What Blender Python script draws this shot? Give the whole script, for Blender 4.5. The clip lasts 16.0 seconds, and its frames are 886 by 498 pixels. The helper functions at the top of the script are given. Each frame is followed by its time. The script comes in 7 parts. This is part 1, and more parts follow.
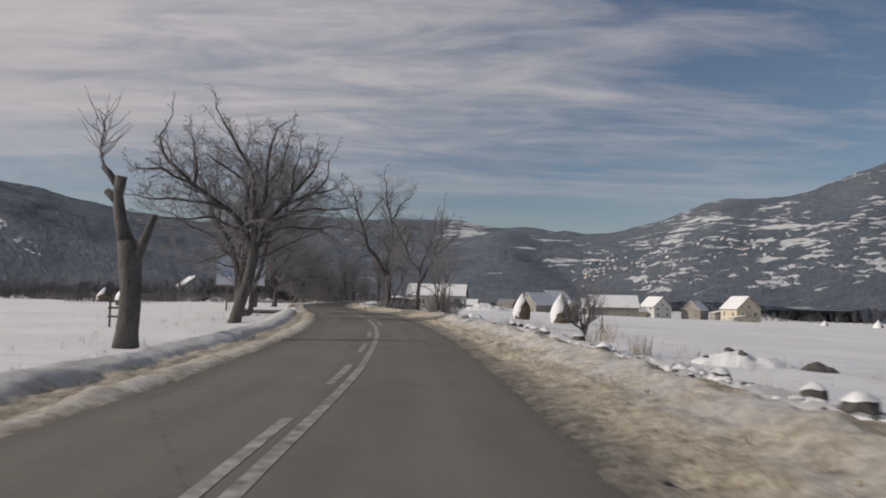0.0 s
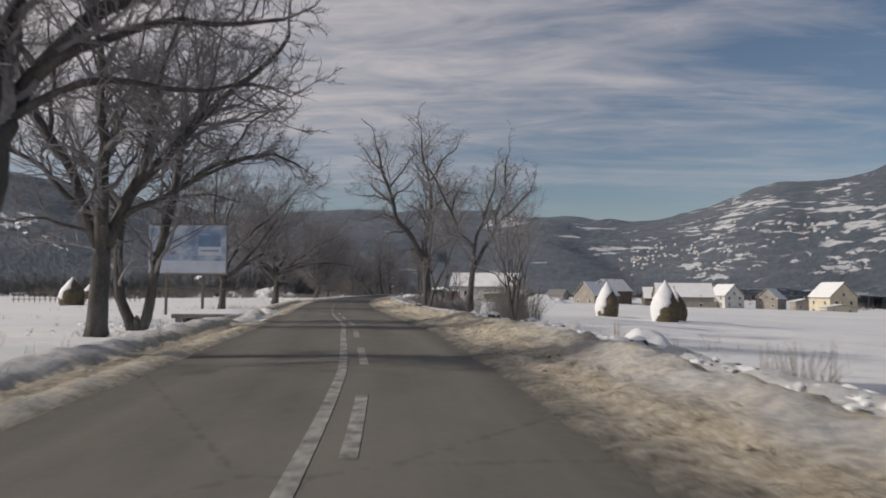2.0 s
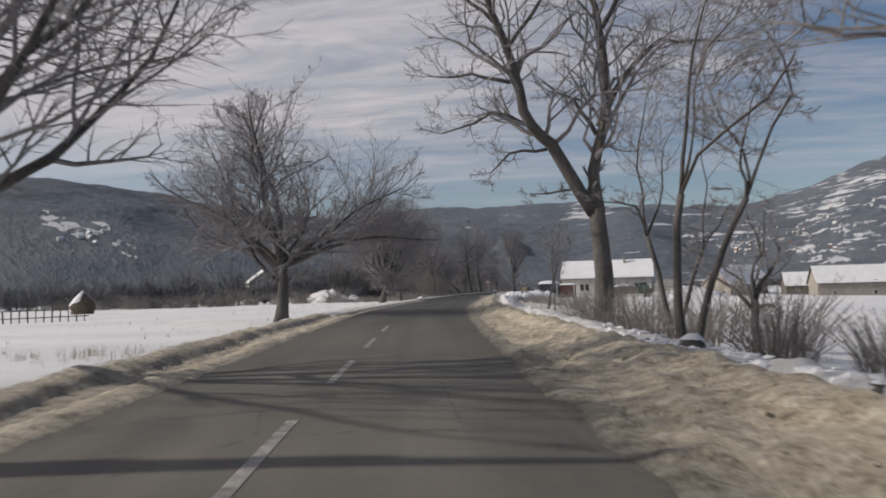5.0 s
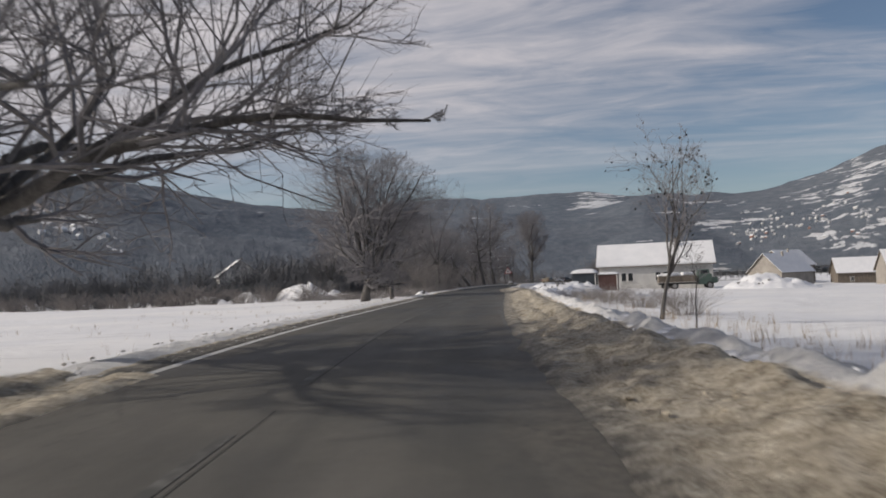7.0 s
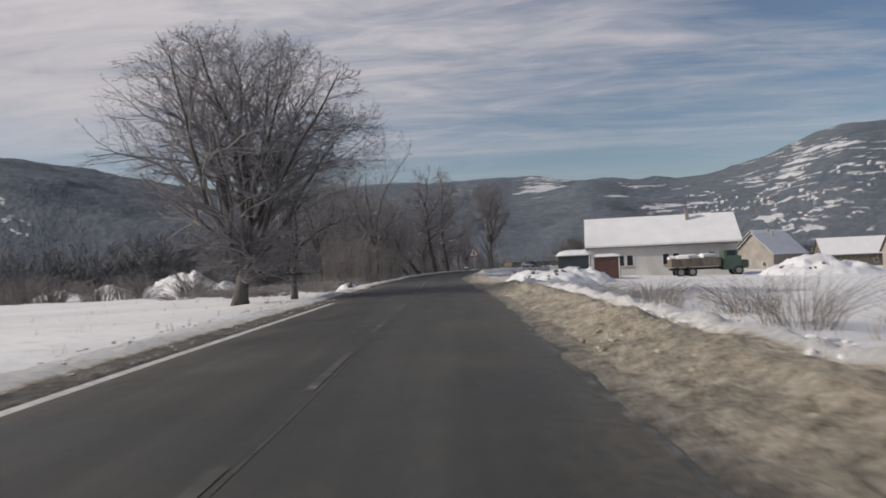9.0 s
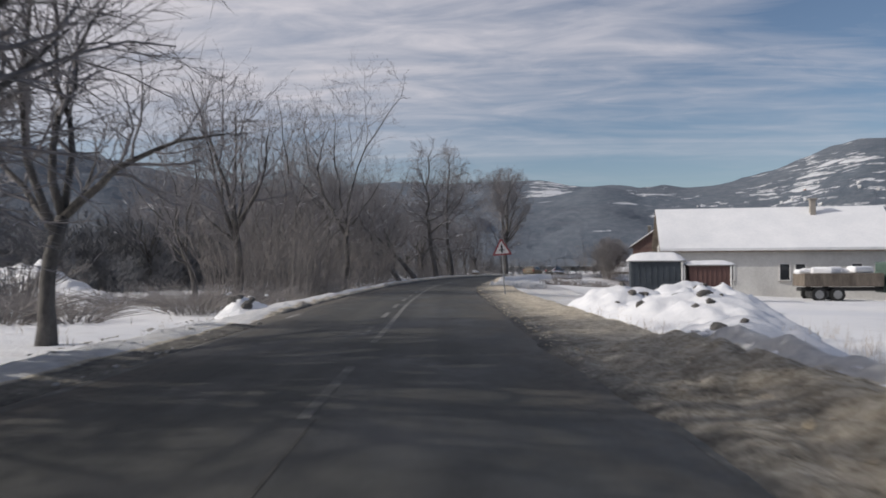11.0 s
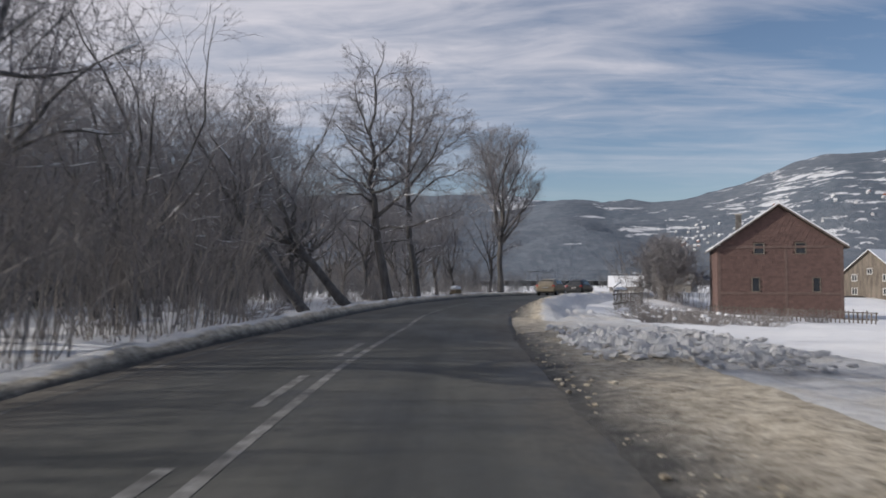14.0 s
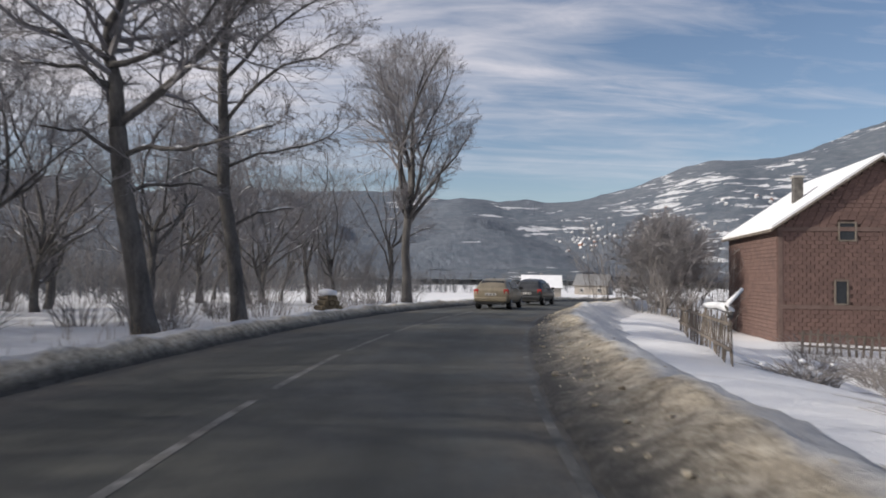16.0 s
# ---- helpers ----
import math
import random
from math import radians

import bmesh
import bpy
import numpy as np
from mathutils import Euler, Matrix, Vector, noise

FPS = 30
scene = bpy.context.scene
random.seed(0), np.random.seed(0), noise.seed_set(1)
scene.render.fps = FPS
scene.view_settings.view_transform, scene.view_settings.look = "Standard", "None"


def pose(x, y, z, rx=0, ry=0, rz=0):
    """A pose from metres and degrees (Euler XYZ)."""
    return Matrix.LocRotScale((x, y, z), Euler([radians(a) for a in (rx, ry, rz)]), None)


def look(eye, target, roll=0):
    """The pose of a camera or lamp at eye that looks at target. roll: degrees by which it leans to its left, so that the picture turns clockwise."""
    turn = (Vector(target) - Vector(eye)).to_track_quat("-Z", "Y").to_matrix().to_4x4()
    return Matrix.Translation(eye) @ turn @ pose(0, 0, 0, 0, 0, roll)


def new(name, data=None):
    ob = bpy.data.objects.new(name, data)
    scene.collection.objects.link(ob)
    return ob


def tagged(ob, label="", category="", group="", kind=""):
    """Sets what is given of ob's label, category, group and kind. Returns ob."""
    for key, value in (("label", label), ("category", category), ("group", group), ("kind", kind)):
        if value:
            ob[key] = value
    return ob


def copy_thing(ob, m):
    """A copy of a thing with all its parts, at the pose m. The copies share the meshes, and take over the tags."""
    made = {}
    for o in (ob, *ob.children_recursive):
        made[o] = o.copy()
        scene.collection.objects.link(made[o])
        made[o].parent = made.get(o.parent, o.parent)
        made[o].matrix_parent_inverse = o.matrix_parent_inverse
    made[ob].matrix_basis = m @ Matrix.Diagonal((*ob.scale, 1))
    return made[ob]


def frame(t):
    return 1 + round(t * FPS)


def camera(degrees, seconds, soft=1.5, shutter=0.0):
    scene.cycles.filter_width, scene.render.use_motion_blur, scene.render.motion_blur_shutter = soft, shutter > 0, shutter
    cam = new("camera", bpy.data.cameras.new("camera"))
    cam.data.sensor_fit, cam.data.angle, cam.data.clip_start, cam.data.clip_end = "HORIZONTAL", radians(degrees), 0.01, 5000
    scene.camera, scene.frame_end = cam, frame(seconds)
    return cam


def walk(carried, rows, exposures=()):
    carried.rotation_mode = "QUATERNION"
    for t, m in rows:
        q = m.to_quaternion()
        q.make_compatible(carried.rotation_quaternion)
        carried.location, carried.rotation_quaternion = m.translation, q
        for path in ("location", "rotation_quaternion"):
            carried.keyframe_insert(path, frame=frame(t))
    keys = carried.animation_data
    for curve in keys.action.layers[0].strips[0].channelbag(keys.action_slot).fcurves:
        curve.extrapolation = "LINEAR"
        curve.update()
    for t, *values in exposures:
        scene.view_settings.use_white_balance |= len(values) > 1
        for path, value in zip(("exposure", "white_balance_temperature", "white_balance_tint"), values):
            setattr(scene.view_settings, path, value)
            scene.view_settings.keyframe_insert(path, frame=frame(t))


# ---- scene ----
from mathutils.bvhtree import BVHTree

cam = camera(60.0, 16.0, soft=1.8, shutter=0.22)
PATH = [
    (0, (2.234, 0.42, 1.305), (2.241, 2.416, 1.438), 1.3),
    (0.5, (2.004, 8.153, 1.301), (1.989, 10.149, 1.422), 1.2),
    (1, (1.687, 15.835, 1.321), (1.651, 17.831, 1.44), 0.7),
    (1.5, (1.206, 23.412, 1.307), (1.136, 25.407, 1.423), -0.1),
    (2, (0.566, 30.908, 1.374), (0.466, 32.902, 1.483), 0.5),
    (2.5, (-0.397, 38.362, 1.42), (-0.56, 40.353, 1.526), 1.7),
    (3, (-1.472, 45.741, 1.506), (-1.683, 47.726, 1.625), 1.8),
    (3.5, (-2.641, 52.883, 1.548), (-2.89, 54.864, 1.658), 1.5),
    (4, (-3.812, 59.885, 1.507), (-4.084, 61.864, 1.611), 0.1),
    (4.5, (-5.243, 66.883, 1.447), (-5.546, 68.857, 1.542), -0.1),
    (5, (-6.435, 73.907, 1.402), (-6.746, 75.881, 1.505), -1.6),
    (5.2, (-6.918, 76.766, 1.397), (-7.245, 78.737, 1.497), -1.5),
    (7.3, (-11.739, 107.085, 1.408), (-12.066, 109.056, 1.481), -2.3),
    (7.5, (-12.187, 109.969, 1.415), (-12.51, 111.941, 1.474), -1.7),
    (8, (-13.303, 117.182, 1.511), (-13.593, 119.16, 1.558), -1.1),
    (8.5, (-14.347, 124.539, 1.496), (-14.587, 126.524, 1.54), -2.2),
    (9, (-15.268, 131.973, 1.486), (-15.458, 133.964, 1.524), -2.6),
    (9.2, (-15.591, 134.939, 1.48), (-15.769, 136.931, 1.517), -3.2),
    (11.3, (-18.668, 166.003, 1.51), (-18.867, 167.993, 1.556), -0.1),
    (11.5, (-19.006, 168.968, 1.507), (-19.201, 170.957, 1.557), -0.3),
    (12, (-19.835, 176.418, 1.438), (-20.034, 178.407, 1.499), 0.6),
    (12.5, (-20.606, 183.926, 1.437), (-20.794, 185.916, 1.507), 0.3),
    (13, (-21.268, 191.56, 1.408), (-21.43, 193.551, 1.487), 0.8),
    (13.5, (-21.827, 199.231, 1.356), (-21.957, 201.225, 1.432), -0.1),
    (14, (-22.259, 206.928, 1.291), (-22.362, 208.923, 1.369), 0.0),
    (14.5, (-22.54, 214.548, 1.246), (-22.587, 216.545, 1.332), 0.2),
    (15, (-22.666, 222.048, 1.244), (-22.66, 224.046, 1.321), 0.7),
    (15.5, (-22.543, 229.704, 1.281), (-22.453, 231.701, 1.359), -0.9),
    (16, (-22.186, 237.243, 1.318), (-22.021, 239.234, 1.392), 0.7),
]
walk(cam, [(t, look(eye, target, roll)) for t, eye, target, roll in PATH],
     [(0, -0.22, 6750, 10), (2, -0.18, 6750, 10), (4, -0.04, 6650, 10), (5, -0.02, 6650, 10), (8, 0.0, 6700, 10), (9, 0.0, 6650, 10), (11.5, 0.16, 6350, 10), (13, 0.22, 6300, 10), (15, 0.27, 6350, 10), (16, 0.44, 6520, 10)])

# ---- sky, sun ----
SUN_EL, SUN_AZ = radians(28), radians(-98)     # azimuth from +y towards +x
sun = new("sun", bpy.data.lights.new("sun", "SUN"))
sun.data.energy, sun.data.angle, sun.data.color = 3.2, radians(0.8), (1.0, 0.93, 0.84)
sun.matrix_world = look((math.sin(SUN_AZ) * 100, math.cos(SUN_AZ) * 100, math.tan(SUN_EL) * 100), (0, 0, 0))

world = bpy.data.worlds.new("sky")
scene.world = world
world.use_nodes = True
wn, wl = world.node_tree.nodes, world.node_tree.links
wn.clear()


def wnode(kind, **kw):
    n = wn.new(kind)
    for k, v in kw.items():
        n.inputs[k.replace("_", " ")].default_value = v
    return n


def wmath(op, a, b=0.0, clamp=False):
    n = wn.new("ShaderNodeMath")
    n.operation, n.use_clamp = op, clamp
    for k, v in enumerate((a, b)):
        if isinstance(v, (int, float)):
            n.inputs[k].default_value = v
        else:
            wl.new(v, n.inputs[k])
    return n.outputs[0]


sky = wn.new("ShaderNodeTexSky")
sky.sky_type, sky.sun_disc, sky.sun_elevation, sky.sun_rotation = "NISHITA", False, SUN_EL, SUN_AZ
sky.air_density, sky.dust_density, sky.altitude = 1.0, 0.6, 400
coord = wn.new("ShaderNodeTexCoord")
sep = wn.new("ShaderNodeSeparateXYZ")
wl.new(coord.outputs["Generated"], sep.inputs[0])
zz = wmath("MAXIMUM", sep.outputs[2], 0.02)
px, py = wmath("DIVIDE", sep.outputs[0], wmath("ADD", zz, 0.10)), wmath("DIVIDE", sep.outputs[1], wmath("ADD", zz, 0.10))
plane = wn.new("ShaderNodeCombineXYZ")
wl.new(px, plane.inputs[0]), wl.new(py, plane.inputs[1])


def streaks(turn, size, scale, detail, rough, dist):
    mp = wn.new("ShaderNodeMapping")
    mp.inputs["Rotation"].default_value = (0, 0, radians(turn))
    mp.inputs["Scale"].default_value = size
    wl.new(plane.outputs[0], mp.inputs[0])
    nz = wnode("ShaderNodeTexNoise", Scale=scale, Detail=detail, Roughness=rough, Distortion=dist)
    wl.new(mp.outputs[0], nz.inputs["Vector"])
    return nz.outputs[0]


broad = streaks(24, (0.45, 0.8, 1), 0.6, 4, 0.5, 0.6)
bands = streaks(26, (0.32, 1.5, 1), 1.15, 6, 0.55, 0.9)
fine = streaks(40, (0.7, 1.6, 1), 3.2, 8, 0.6, 0.8)
amount = wmath("ADD", wmath("MULTIPLY", broad, 1.1), wmath("ADD", wmath("MULTIPLY", bands, 0.95), wmath("MULTIPLY", fine, 0.5)))
# thicker cloud towards the sun, a clear strip over the hills
amount = wmath("SUBTRACT", amount, wmath("MULTIPLY", sep.outputs[0], 0.58))
clear = wmath("MULTIPLY", wmath("SUBTRACT", sep.outputs[2], 0.10), 9.0, True)
cover = wmath("MULTIPLY", wmath("MULTIPLY", wmath("SUBTRACT", amount, 0.98), 1.9, True), wmath("ADD", wmath("MULTIPLY", clear, 0.82), 0.10))
skygain = wn.new("ShaderNodeMix")
skygain.data_type, skygain.blend_type = "RGBA", "MULTIPLY"
skygain.inputs["Factor"].default_value = 1.0
wl.new(sky.outputs[0], skygain.inputs["A"])
skygain.inputs["B"].default_value = (0.072, 0.072, 0.076, 1)
cloudmix = wn.new("ShaderNodeMix")
cloudmix.data_type = "RGBA"
wl.new(cover, cloudmix.inputs["Factor"])
wl.new(skygain.outputs["Result"], cloudmix.inputs["A"])
puff = wn.new("ShaderNodeMix")
puff.data_type = "RGBA"
wl.new(wmath("MULTIPLY", wmath("SUBTRACT", wmath("ADD", wmath("MULTIPLY", fine, 0.5), wmath("MULTIPLY", bands, 0.5)), 0.36), 3.4, True), puff.inputs["Factor"])
puff.inputs["A"].default_value, puff.inputs["B"].default_value = (0.44, 0.435, 0.475, 1), (0.64, 0.605, 0.63, 1)
wl.new(puff.outputs["Result"], cloudmix.inputs["B"])
back = wnode("ShaderNodeBackground", Strength=1.0)
wl.new(cloudmix.outputs["Result"], back.inputs[0])
wl.new(back.outputs[0], wn.new("ShaderNodeOutputWorld").inputs[0])


# ---- materials ----
def material(name, build, rough=0.8, metal=0.0):
    m = bpy.data.materials.new(name)
    m.use_nodes = True
    nt = m.node_tree
    b = nt.nodes["Principled BSDF"]
    b.inputs["Roughness"].default_value, b.inputs["Metallic"].default_value = rough, metal
    build(nt, b)
    return m


def tex(nt, kind, scale, **kw):
    """A texture node on the object's own coordinates (metres)."""
    c = nt.nodes.new("ShaderNodeTexCoord")
    mp = nt.nodes.new("ShaderNodeMapping")
    mp.inputs["Scale"].default_value = kw.pop("stretch", (1, 1, 1))
    mp.inputs["Rotation"].default_value = kw.pop("turn", (0, 0, 0))
    nt.links.new(c.outputs["Object"], mp.inputs[0])
    n = nt.nodes.new(kind)
    n.inputs["Scale"].default_value = scale
    for k, v in kw.items():
        n.inputs[k].default_value = v
    nt.links.new(mp.outputs[0], n.inputs["Vector"])
    return n


def noise_tex(nt, scale, detail=6, rough=0.6, **kw):
    return tex(nt, "ShaderNodeTexNoise", scale, Detail=detail, Roughness=rough, **kw).outputs[0]


def ramp(nt, fac, *stops):
    r = nt.nodes.new("ShaderNodeValToRGB")
    nt.links.new(fac, r.inputs[0])
    while len(r.color_ramp.elements) < len(stops):
        r.color_ramp.elements.new(0.5)
    for e, (p, c) in zip(r.color_ramp.elements, stops):
        e.position, e.color = p, (*c, 1) if len(c) == 3 else c
    return r.outputs[0]


def grey(v):
    return (v, v, v)


def mix(nt, fac, a, b, blend="MIX"):
    n = nt.nodes.new("ShaderNodeMix")
    n.data_type, n.blend_type = "RGBA", blend
    for key, v in (("Factor", fac), ("A", a), ("B", b)):
        if isinstance(v, (int, float)):
            n.inputs[key].default_value = v
        elif isinstance(v, tuple):
            n.inputs[key].default_value = (*v, 1)
        else:
            nt.links.new(v, n.inputs[key])
    return n.outputs["Result"]


def calc(nt, op, a, b=0.0, clamp=False):
    n = nt.nodes.new("ShaderNodeMath")
    n.operation, n.use_clamp = op, clamp
    for k, v in enumerate((a, b)):
        if isinstance(v, (int, float)):
            n.inputs[k].default_value = v
        else:
            nt.links.new(v, n.inputs[k])
    return n.outputs[0]


def place_xyz(nt):
    g = nt.nodes.new("ShaderNodeNewGeometry")
    s = nt.nodes.new("ShaderNodeSeparateXYZ")
    nt.links.new(g.outputs["Position"], s.inputs[0])
    return s.outputs


def bump(nt, b, height, strength=0.5, dist=0.02):
    n = nt.nodes.new("ShaderNodeBump")
    n.inputs["Strength"].default_value, n.inputs["Distance"].default_value = strength, dist
    nt.links.new(height, n.inputs["Height"])
    nt.links.new(n.outputs[0], b.inputs["Normal"])


def base(nt, b, col):
    if isinstance(col, tuple):
        b.inputs["Base Color"].default_value = (*col, 1)
    else:
        nt.links.new(col, b.inputs["Base Color"])


def speckled(name, c0, c1, scale, rough=0.8, metal=0.0, bumps=0.3, dist=0.01, stretch=(1, 1, 1), fine=None):
    """Two tones mixed by a broad and a fine noise, with relief."""
    def build(nt, b):
        n1, n2 = noise_tex(nt, scale, stretch=stretch), noise_tex(nt, fine or scale * 7, stretch=stretch)
        n = calc(nt, "ADD", calc(nt, "MULTIPLY", n1, 0.6), calc(nt, "MULTIPLY", n2, 0.4))
        base(nt, b, ramp(nt, n, (0.36, c0), (0.64, c1)))
        bump(nt, b, n2, bumps, dist)
    return material(name, build, rough, metal)


def snow_build(nt, b):
    """Wind-packed field snow: soft ripples, grey crust, dull patches where stubble shows, thin furrow lines."""
    n1 = noise_tex(nt, 0.12, 5, 0.55, stretch=(0.35, 1, 1))
    n2 = noise_tex(nt, 1.6, 6, 0.6, stretch=(0.5, 1, 1))
    n3 = noise_tex(nt, 14, 4, 0.6)
    n4 = noise_tex(nt, 0.5, 6, 0.7, stretch=(0.22, 1.3, 1))
    col = ramp(nt, n1, (0.3, (0.70, 0.71, 0.74)), (0.6, (0.83, 0.825, 0.825)))
    col = mix(nt, ramp(nt, n2, (0.56, grey(0)), (0.70, grey(0.55))), col, (0.60, 0.60, 0.61))
    col = mix(nt, ramp(nt, n4, (0.58, grey(0)), (0.74, grey(0.6))), col, (0.46, 0.44, 0.42))
    base(nt, b, col)
    bump(nt, b, calc(nt, "ADD", calc(nt, "ADD", n2, calc(nt, "MULTIPLY", n3, 0.25)), calc(nt, "MULTIPLY", n4, 0.8)), 0.7, 0.18)


def bank_build(nt, b):
    """Ploughed roadside snow, browned by sand and salt next to the road, muddy where traffic throws slush; cleaner away from it."""
    dirt = nt.nodes.new("ShaderNodeAttribute")
    dirt.attribute_name = "dirt"
    n1, n2, n3, n4 = noise_tex(nt, 0.6, 6, 0.65), noise_tex(nt, 4.5, 8, 0.72), noise_tex(nt, 22, 6, 0.75), noise_tex(nt, 1.7, 5, 0.6)
    grit = calc(nt, "ADD", calc(nt, "MULTIPLY", n2, 0.55), calc(nt, "MULTIPLY", n3, 0.45))
    clean = ramp(nt, n2, (0.35, (0.58, 0.585, 0.60)), (0.6, (0.80, 0.79, 0.78)))
    sandy = ramp(nt, grit, (0.37, (0.12, 0.097, 0.068)), (0.43, (0.36, 0.305, 0.225)), (0.50, (0.58, 0.505, 0.385)), (0.58, (0.80, 0.735, 0.61)))
    muddy = ramp(nt, grit, (0.37, (0.055, 0.049, 0.041)), (0.44, (0.150, 0.134, 0.110)), (0.52, (0.275, 0.250, 0.207)), (0.61, (0.47, 0.44, 0.385)))
    d = calc(nt, "ADD", dirt.outputs["Fac"], calc(nt, "MULTIPLY", calc(nt, "SUBTRACT", n1, 0.5), 1.1))
    d = calc(nt, "ADD", d, calc(nt, "MULTIPLY", calc(nt, "SUBTRACT", n4, 0.5), 0.7))
    sand = calc(nt, "MULTIPLY", d, 1.6, True)
    mud = calc(nt, "SUBTRACT", d, 1.0, True)
    wet = calc(nt, "MULTIPLY", calc(nt, "SUBTRACT", d, 2.05), 2.0, True)
    slush = ramp(nt, grit, (0.36, (0.022, 0.021, 0.020)), (0.5, (0.060, 0.057, 0.052)), (0.66, (0.17, 0.165, 0.155)))
    base(nt, b, mix(nt, wet, mix(nt, mud, mix(nt, sand, clean, sandy), muddy), slush))
    bump(nt, b, calc(nt, "ADD", n2, calc(nt, "MULTIPLY", n3, 0.55)), 1.0, 0.10)


def lane_noise(nt, sx, sy, detail=6, rough=0.6):
    """Noise that runs along the road: sx across, sy along, in features per metre."""
    a = nt.nodes.new("ShaderNodeAttribute")
    a.attribute_name = "lane"
    mp = nt.nodes.new("ShaderNodeMapping")
    mp.inputs["Scale"].default_value = (sx, sy, 1)
    nt.links.new(a.outputs["Vector"], mp.inputs[0])
    n = nt.nodes.new("ShaderNodeTexNoise")
    n.inputs["Scale"].default_value, n.inputs["Detail"].default_value, n.inputs["Roughness"].default_value = 1.0, detail, rough
    nt.links.new(mp.outputs[0], n.inputs["Vector"])
    return n.outputs[0]


def asphalt_build(nt, b):
    """Salt-greyed asphalt that turns darker and wetter further along: worn wheel tracks, damp patches, cracks, grit washed in from the edges."""
    p = place_xyz(nt)
    lane = nt.nodes.new("ShaderNodeAttribute")
    lane.attribute_name = "lane"
    sp = nt.nodes.new("ShaderNodeSeparateXYZ")
    nt.links.new(lane.outputs["Vector"], sp.inputs[0])
    n1 = noise_tex(nt, 0.25, 5, 0.6)
    track = lane_noise(nt, 1.1, 0.03, 4, 0.55)
    patchy = lane_noise(nt, 0.45, 0.22, 8, 0.68)
    n3 = noise_tex(nt, 90, 3, 0.7)
    n4 = noise_tex(nt, 7, 6, 0.7)
    wet = calc(nt, "MULTIPLY", calc(nt, "SUBTRACT", calc(nt, "ADD", p[1], calc(nt, "MULTIPLY", n1, 50)), 95), 0.016, True)
    tone = calc(nt, "ADD", calc(nt, "MULTIPLY", track, 0.42), calc(nt, "ADD", calc(nt, "MULTIPLY", patchy, 0.43), calc(nt, "MULTIPLY", n4, 0.15)))
    dry = ramp(nt, tone, (0.36, (0.098, 0.090, 0.075)), (0.5, (0.150, 0.138, 0.116)), (0.64, (0.195, 0.180, 0.152)))
    damp = ramp(nt, tone, (0.38, (0.014, 0.015, 0.013)), (0.5, (0.038, 0.038, 0.033)), (0.64, (0.086, 0.082, 0.070)))
    damp = mix(nt, calc(nt, "MULTIPLY", calc(nt, "SUBTRACT", p[1], 185), 0.012, True), damp, ramp(nt, tone, (0.37, (0.022, 0.024, 0.020)), (0.5, (0.054, 0.056, 0.047)), (0.64, (0.112, 0.110, 0.095))))
    col = mix(nt, wet, dry, damp)
    # grit and slush towards the edges
    edge = calc(nt, "MULTIPLY", calc(nt, "SUBTRACT", calc(nt, "ADD", calc(nt, "ABSOLUTE", sp.outputs[0]), calc(nt, "MULTIPLY", calc(nt, "SUBTRACT", patchy, 0.5), 2.4)), 2.15), 1.1, True)
    grit = ramp(nt, n4, (0.35, (0.045, 0.040, 0.033)), (0.65, (0.115, 0.102, 0.082)))
    col = mix(nt, calc(nt, "MULTIPLY", edge, 0.9), col, grit)
    # cracks
    vor = tex(nt, "ShaderNodeTexVoronoi", 0.22, stretch=(1, 0.6, 1))
    vor.feature = "DISTANCE_TO_EDGE"
    crack = calc(nt, "MULTIPLY", calc(nt, "LESS_THAN", calc(nt, "ADD", vor.outputs["Distance"], calc(nt, "MULTIPLY", calc(nt, "SUBTRACT", n4, 0.5), 0.05)), 0.0022), 0.30)
    col = mix(nt, crack, col, (0.018, 0.017, 0.016))
    base(nt, b, mix(nt, 0.14, col, ramp(nt, n3, (0.3, grey(0.02)), (0.7, grey(0.15)))))
    shine = mix(nt, wet, grey(0.85), ramp(nt, patchy, (0.40, grey(0.58)), (0.58, grey(0.85))))
    nt.links.new(shine, b.inputs["Roughness"])
    bump(nt, b, calc(nt, "ADD", n3, calc(nt, "MULTIPLY", n4, 0.6)), 0.3, 0.008)


def paint_build(nt, b):
    """Worn white road paint with the asphalt showing through."""
    n = noise_tex(nt, 3.5, 8, 0.75)
    base(nt, b, ramp(nt, n, (0.38, (0.11, 0.10, 0.09)), (0.50, (0.26, 0.25, 0.23)), (0.7, (0.50, 0.49, 0.46))))


def worn_build(nt, b):
    """Lane paint dulled by grit and traffic."""
    n = noise_tex(nt, 2.8, 8, 0.75)
    base(nt, b, ramp(nt, n, (0.38, (0.060, 0.058, 0.053)), (0.50, (0.150, 0.146, 0.136)), (0.7, (0.34, 0.335, 0.315))))


def faded_build(nt, b):
    """Lane paint almost gone."""
    n = noise_tex(nt, 2.2, 8, 0.75)
    base(nt, b, ramp(nt, n, (0.44, (0.050, 0.050, 0.045)), (0.56, (0.095, 0.093, 0.086)), (0.72, (0.24, 0.235, 0.22))))


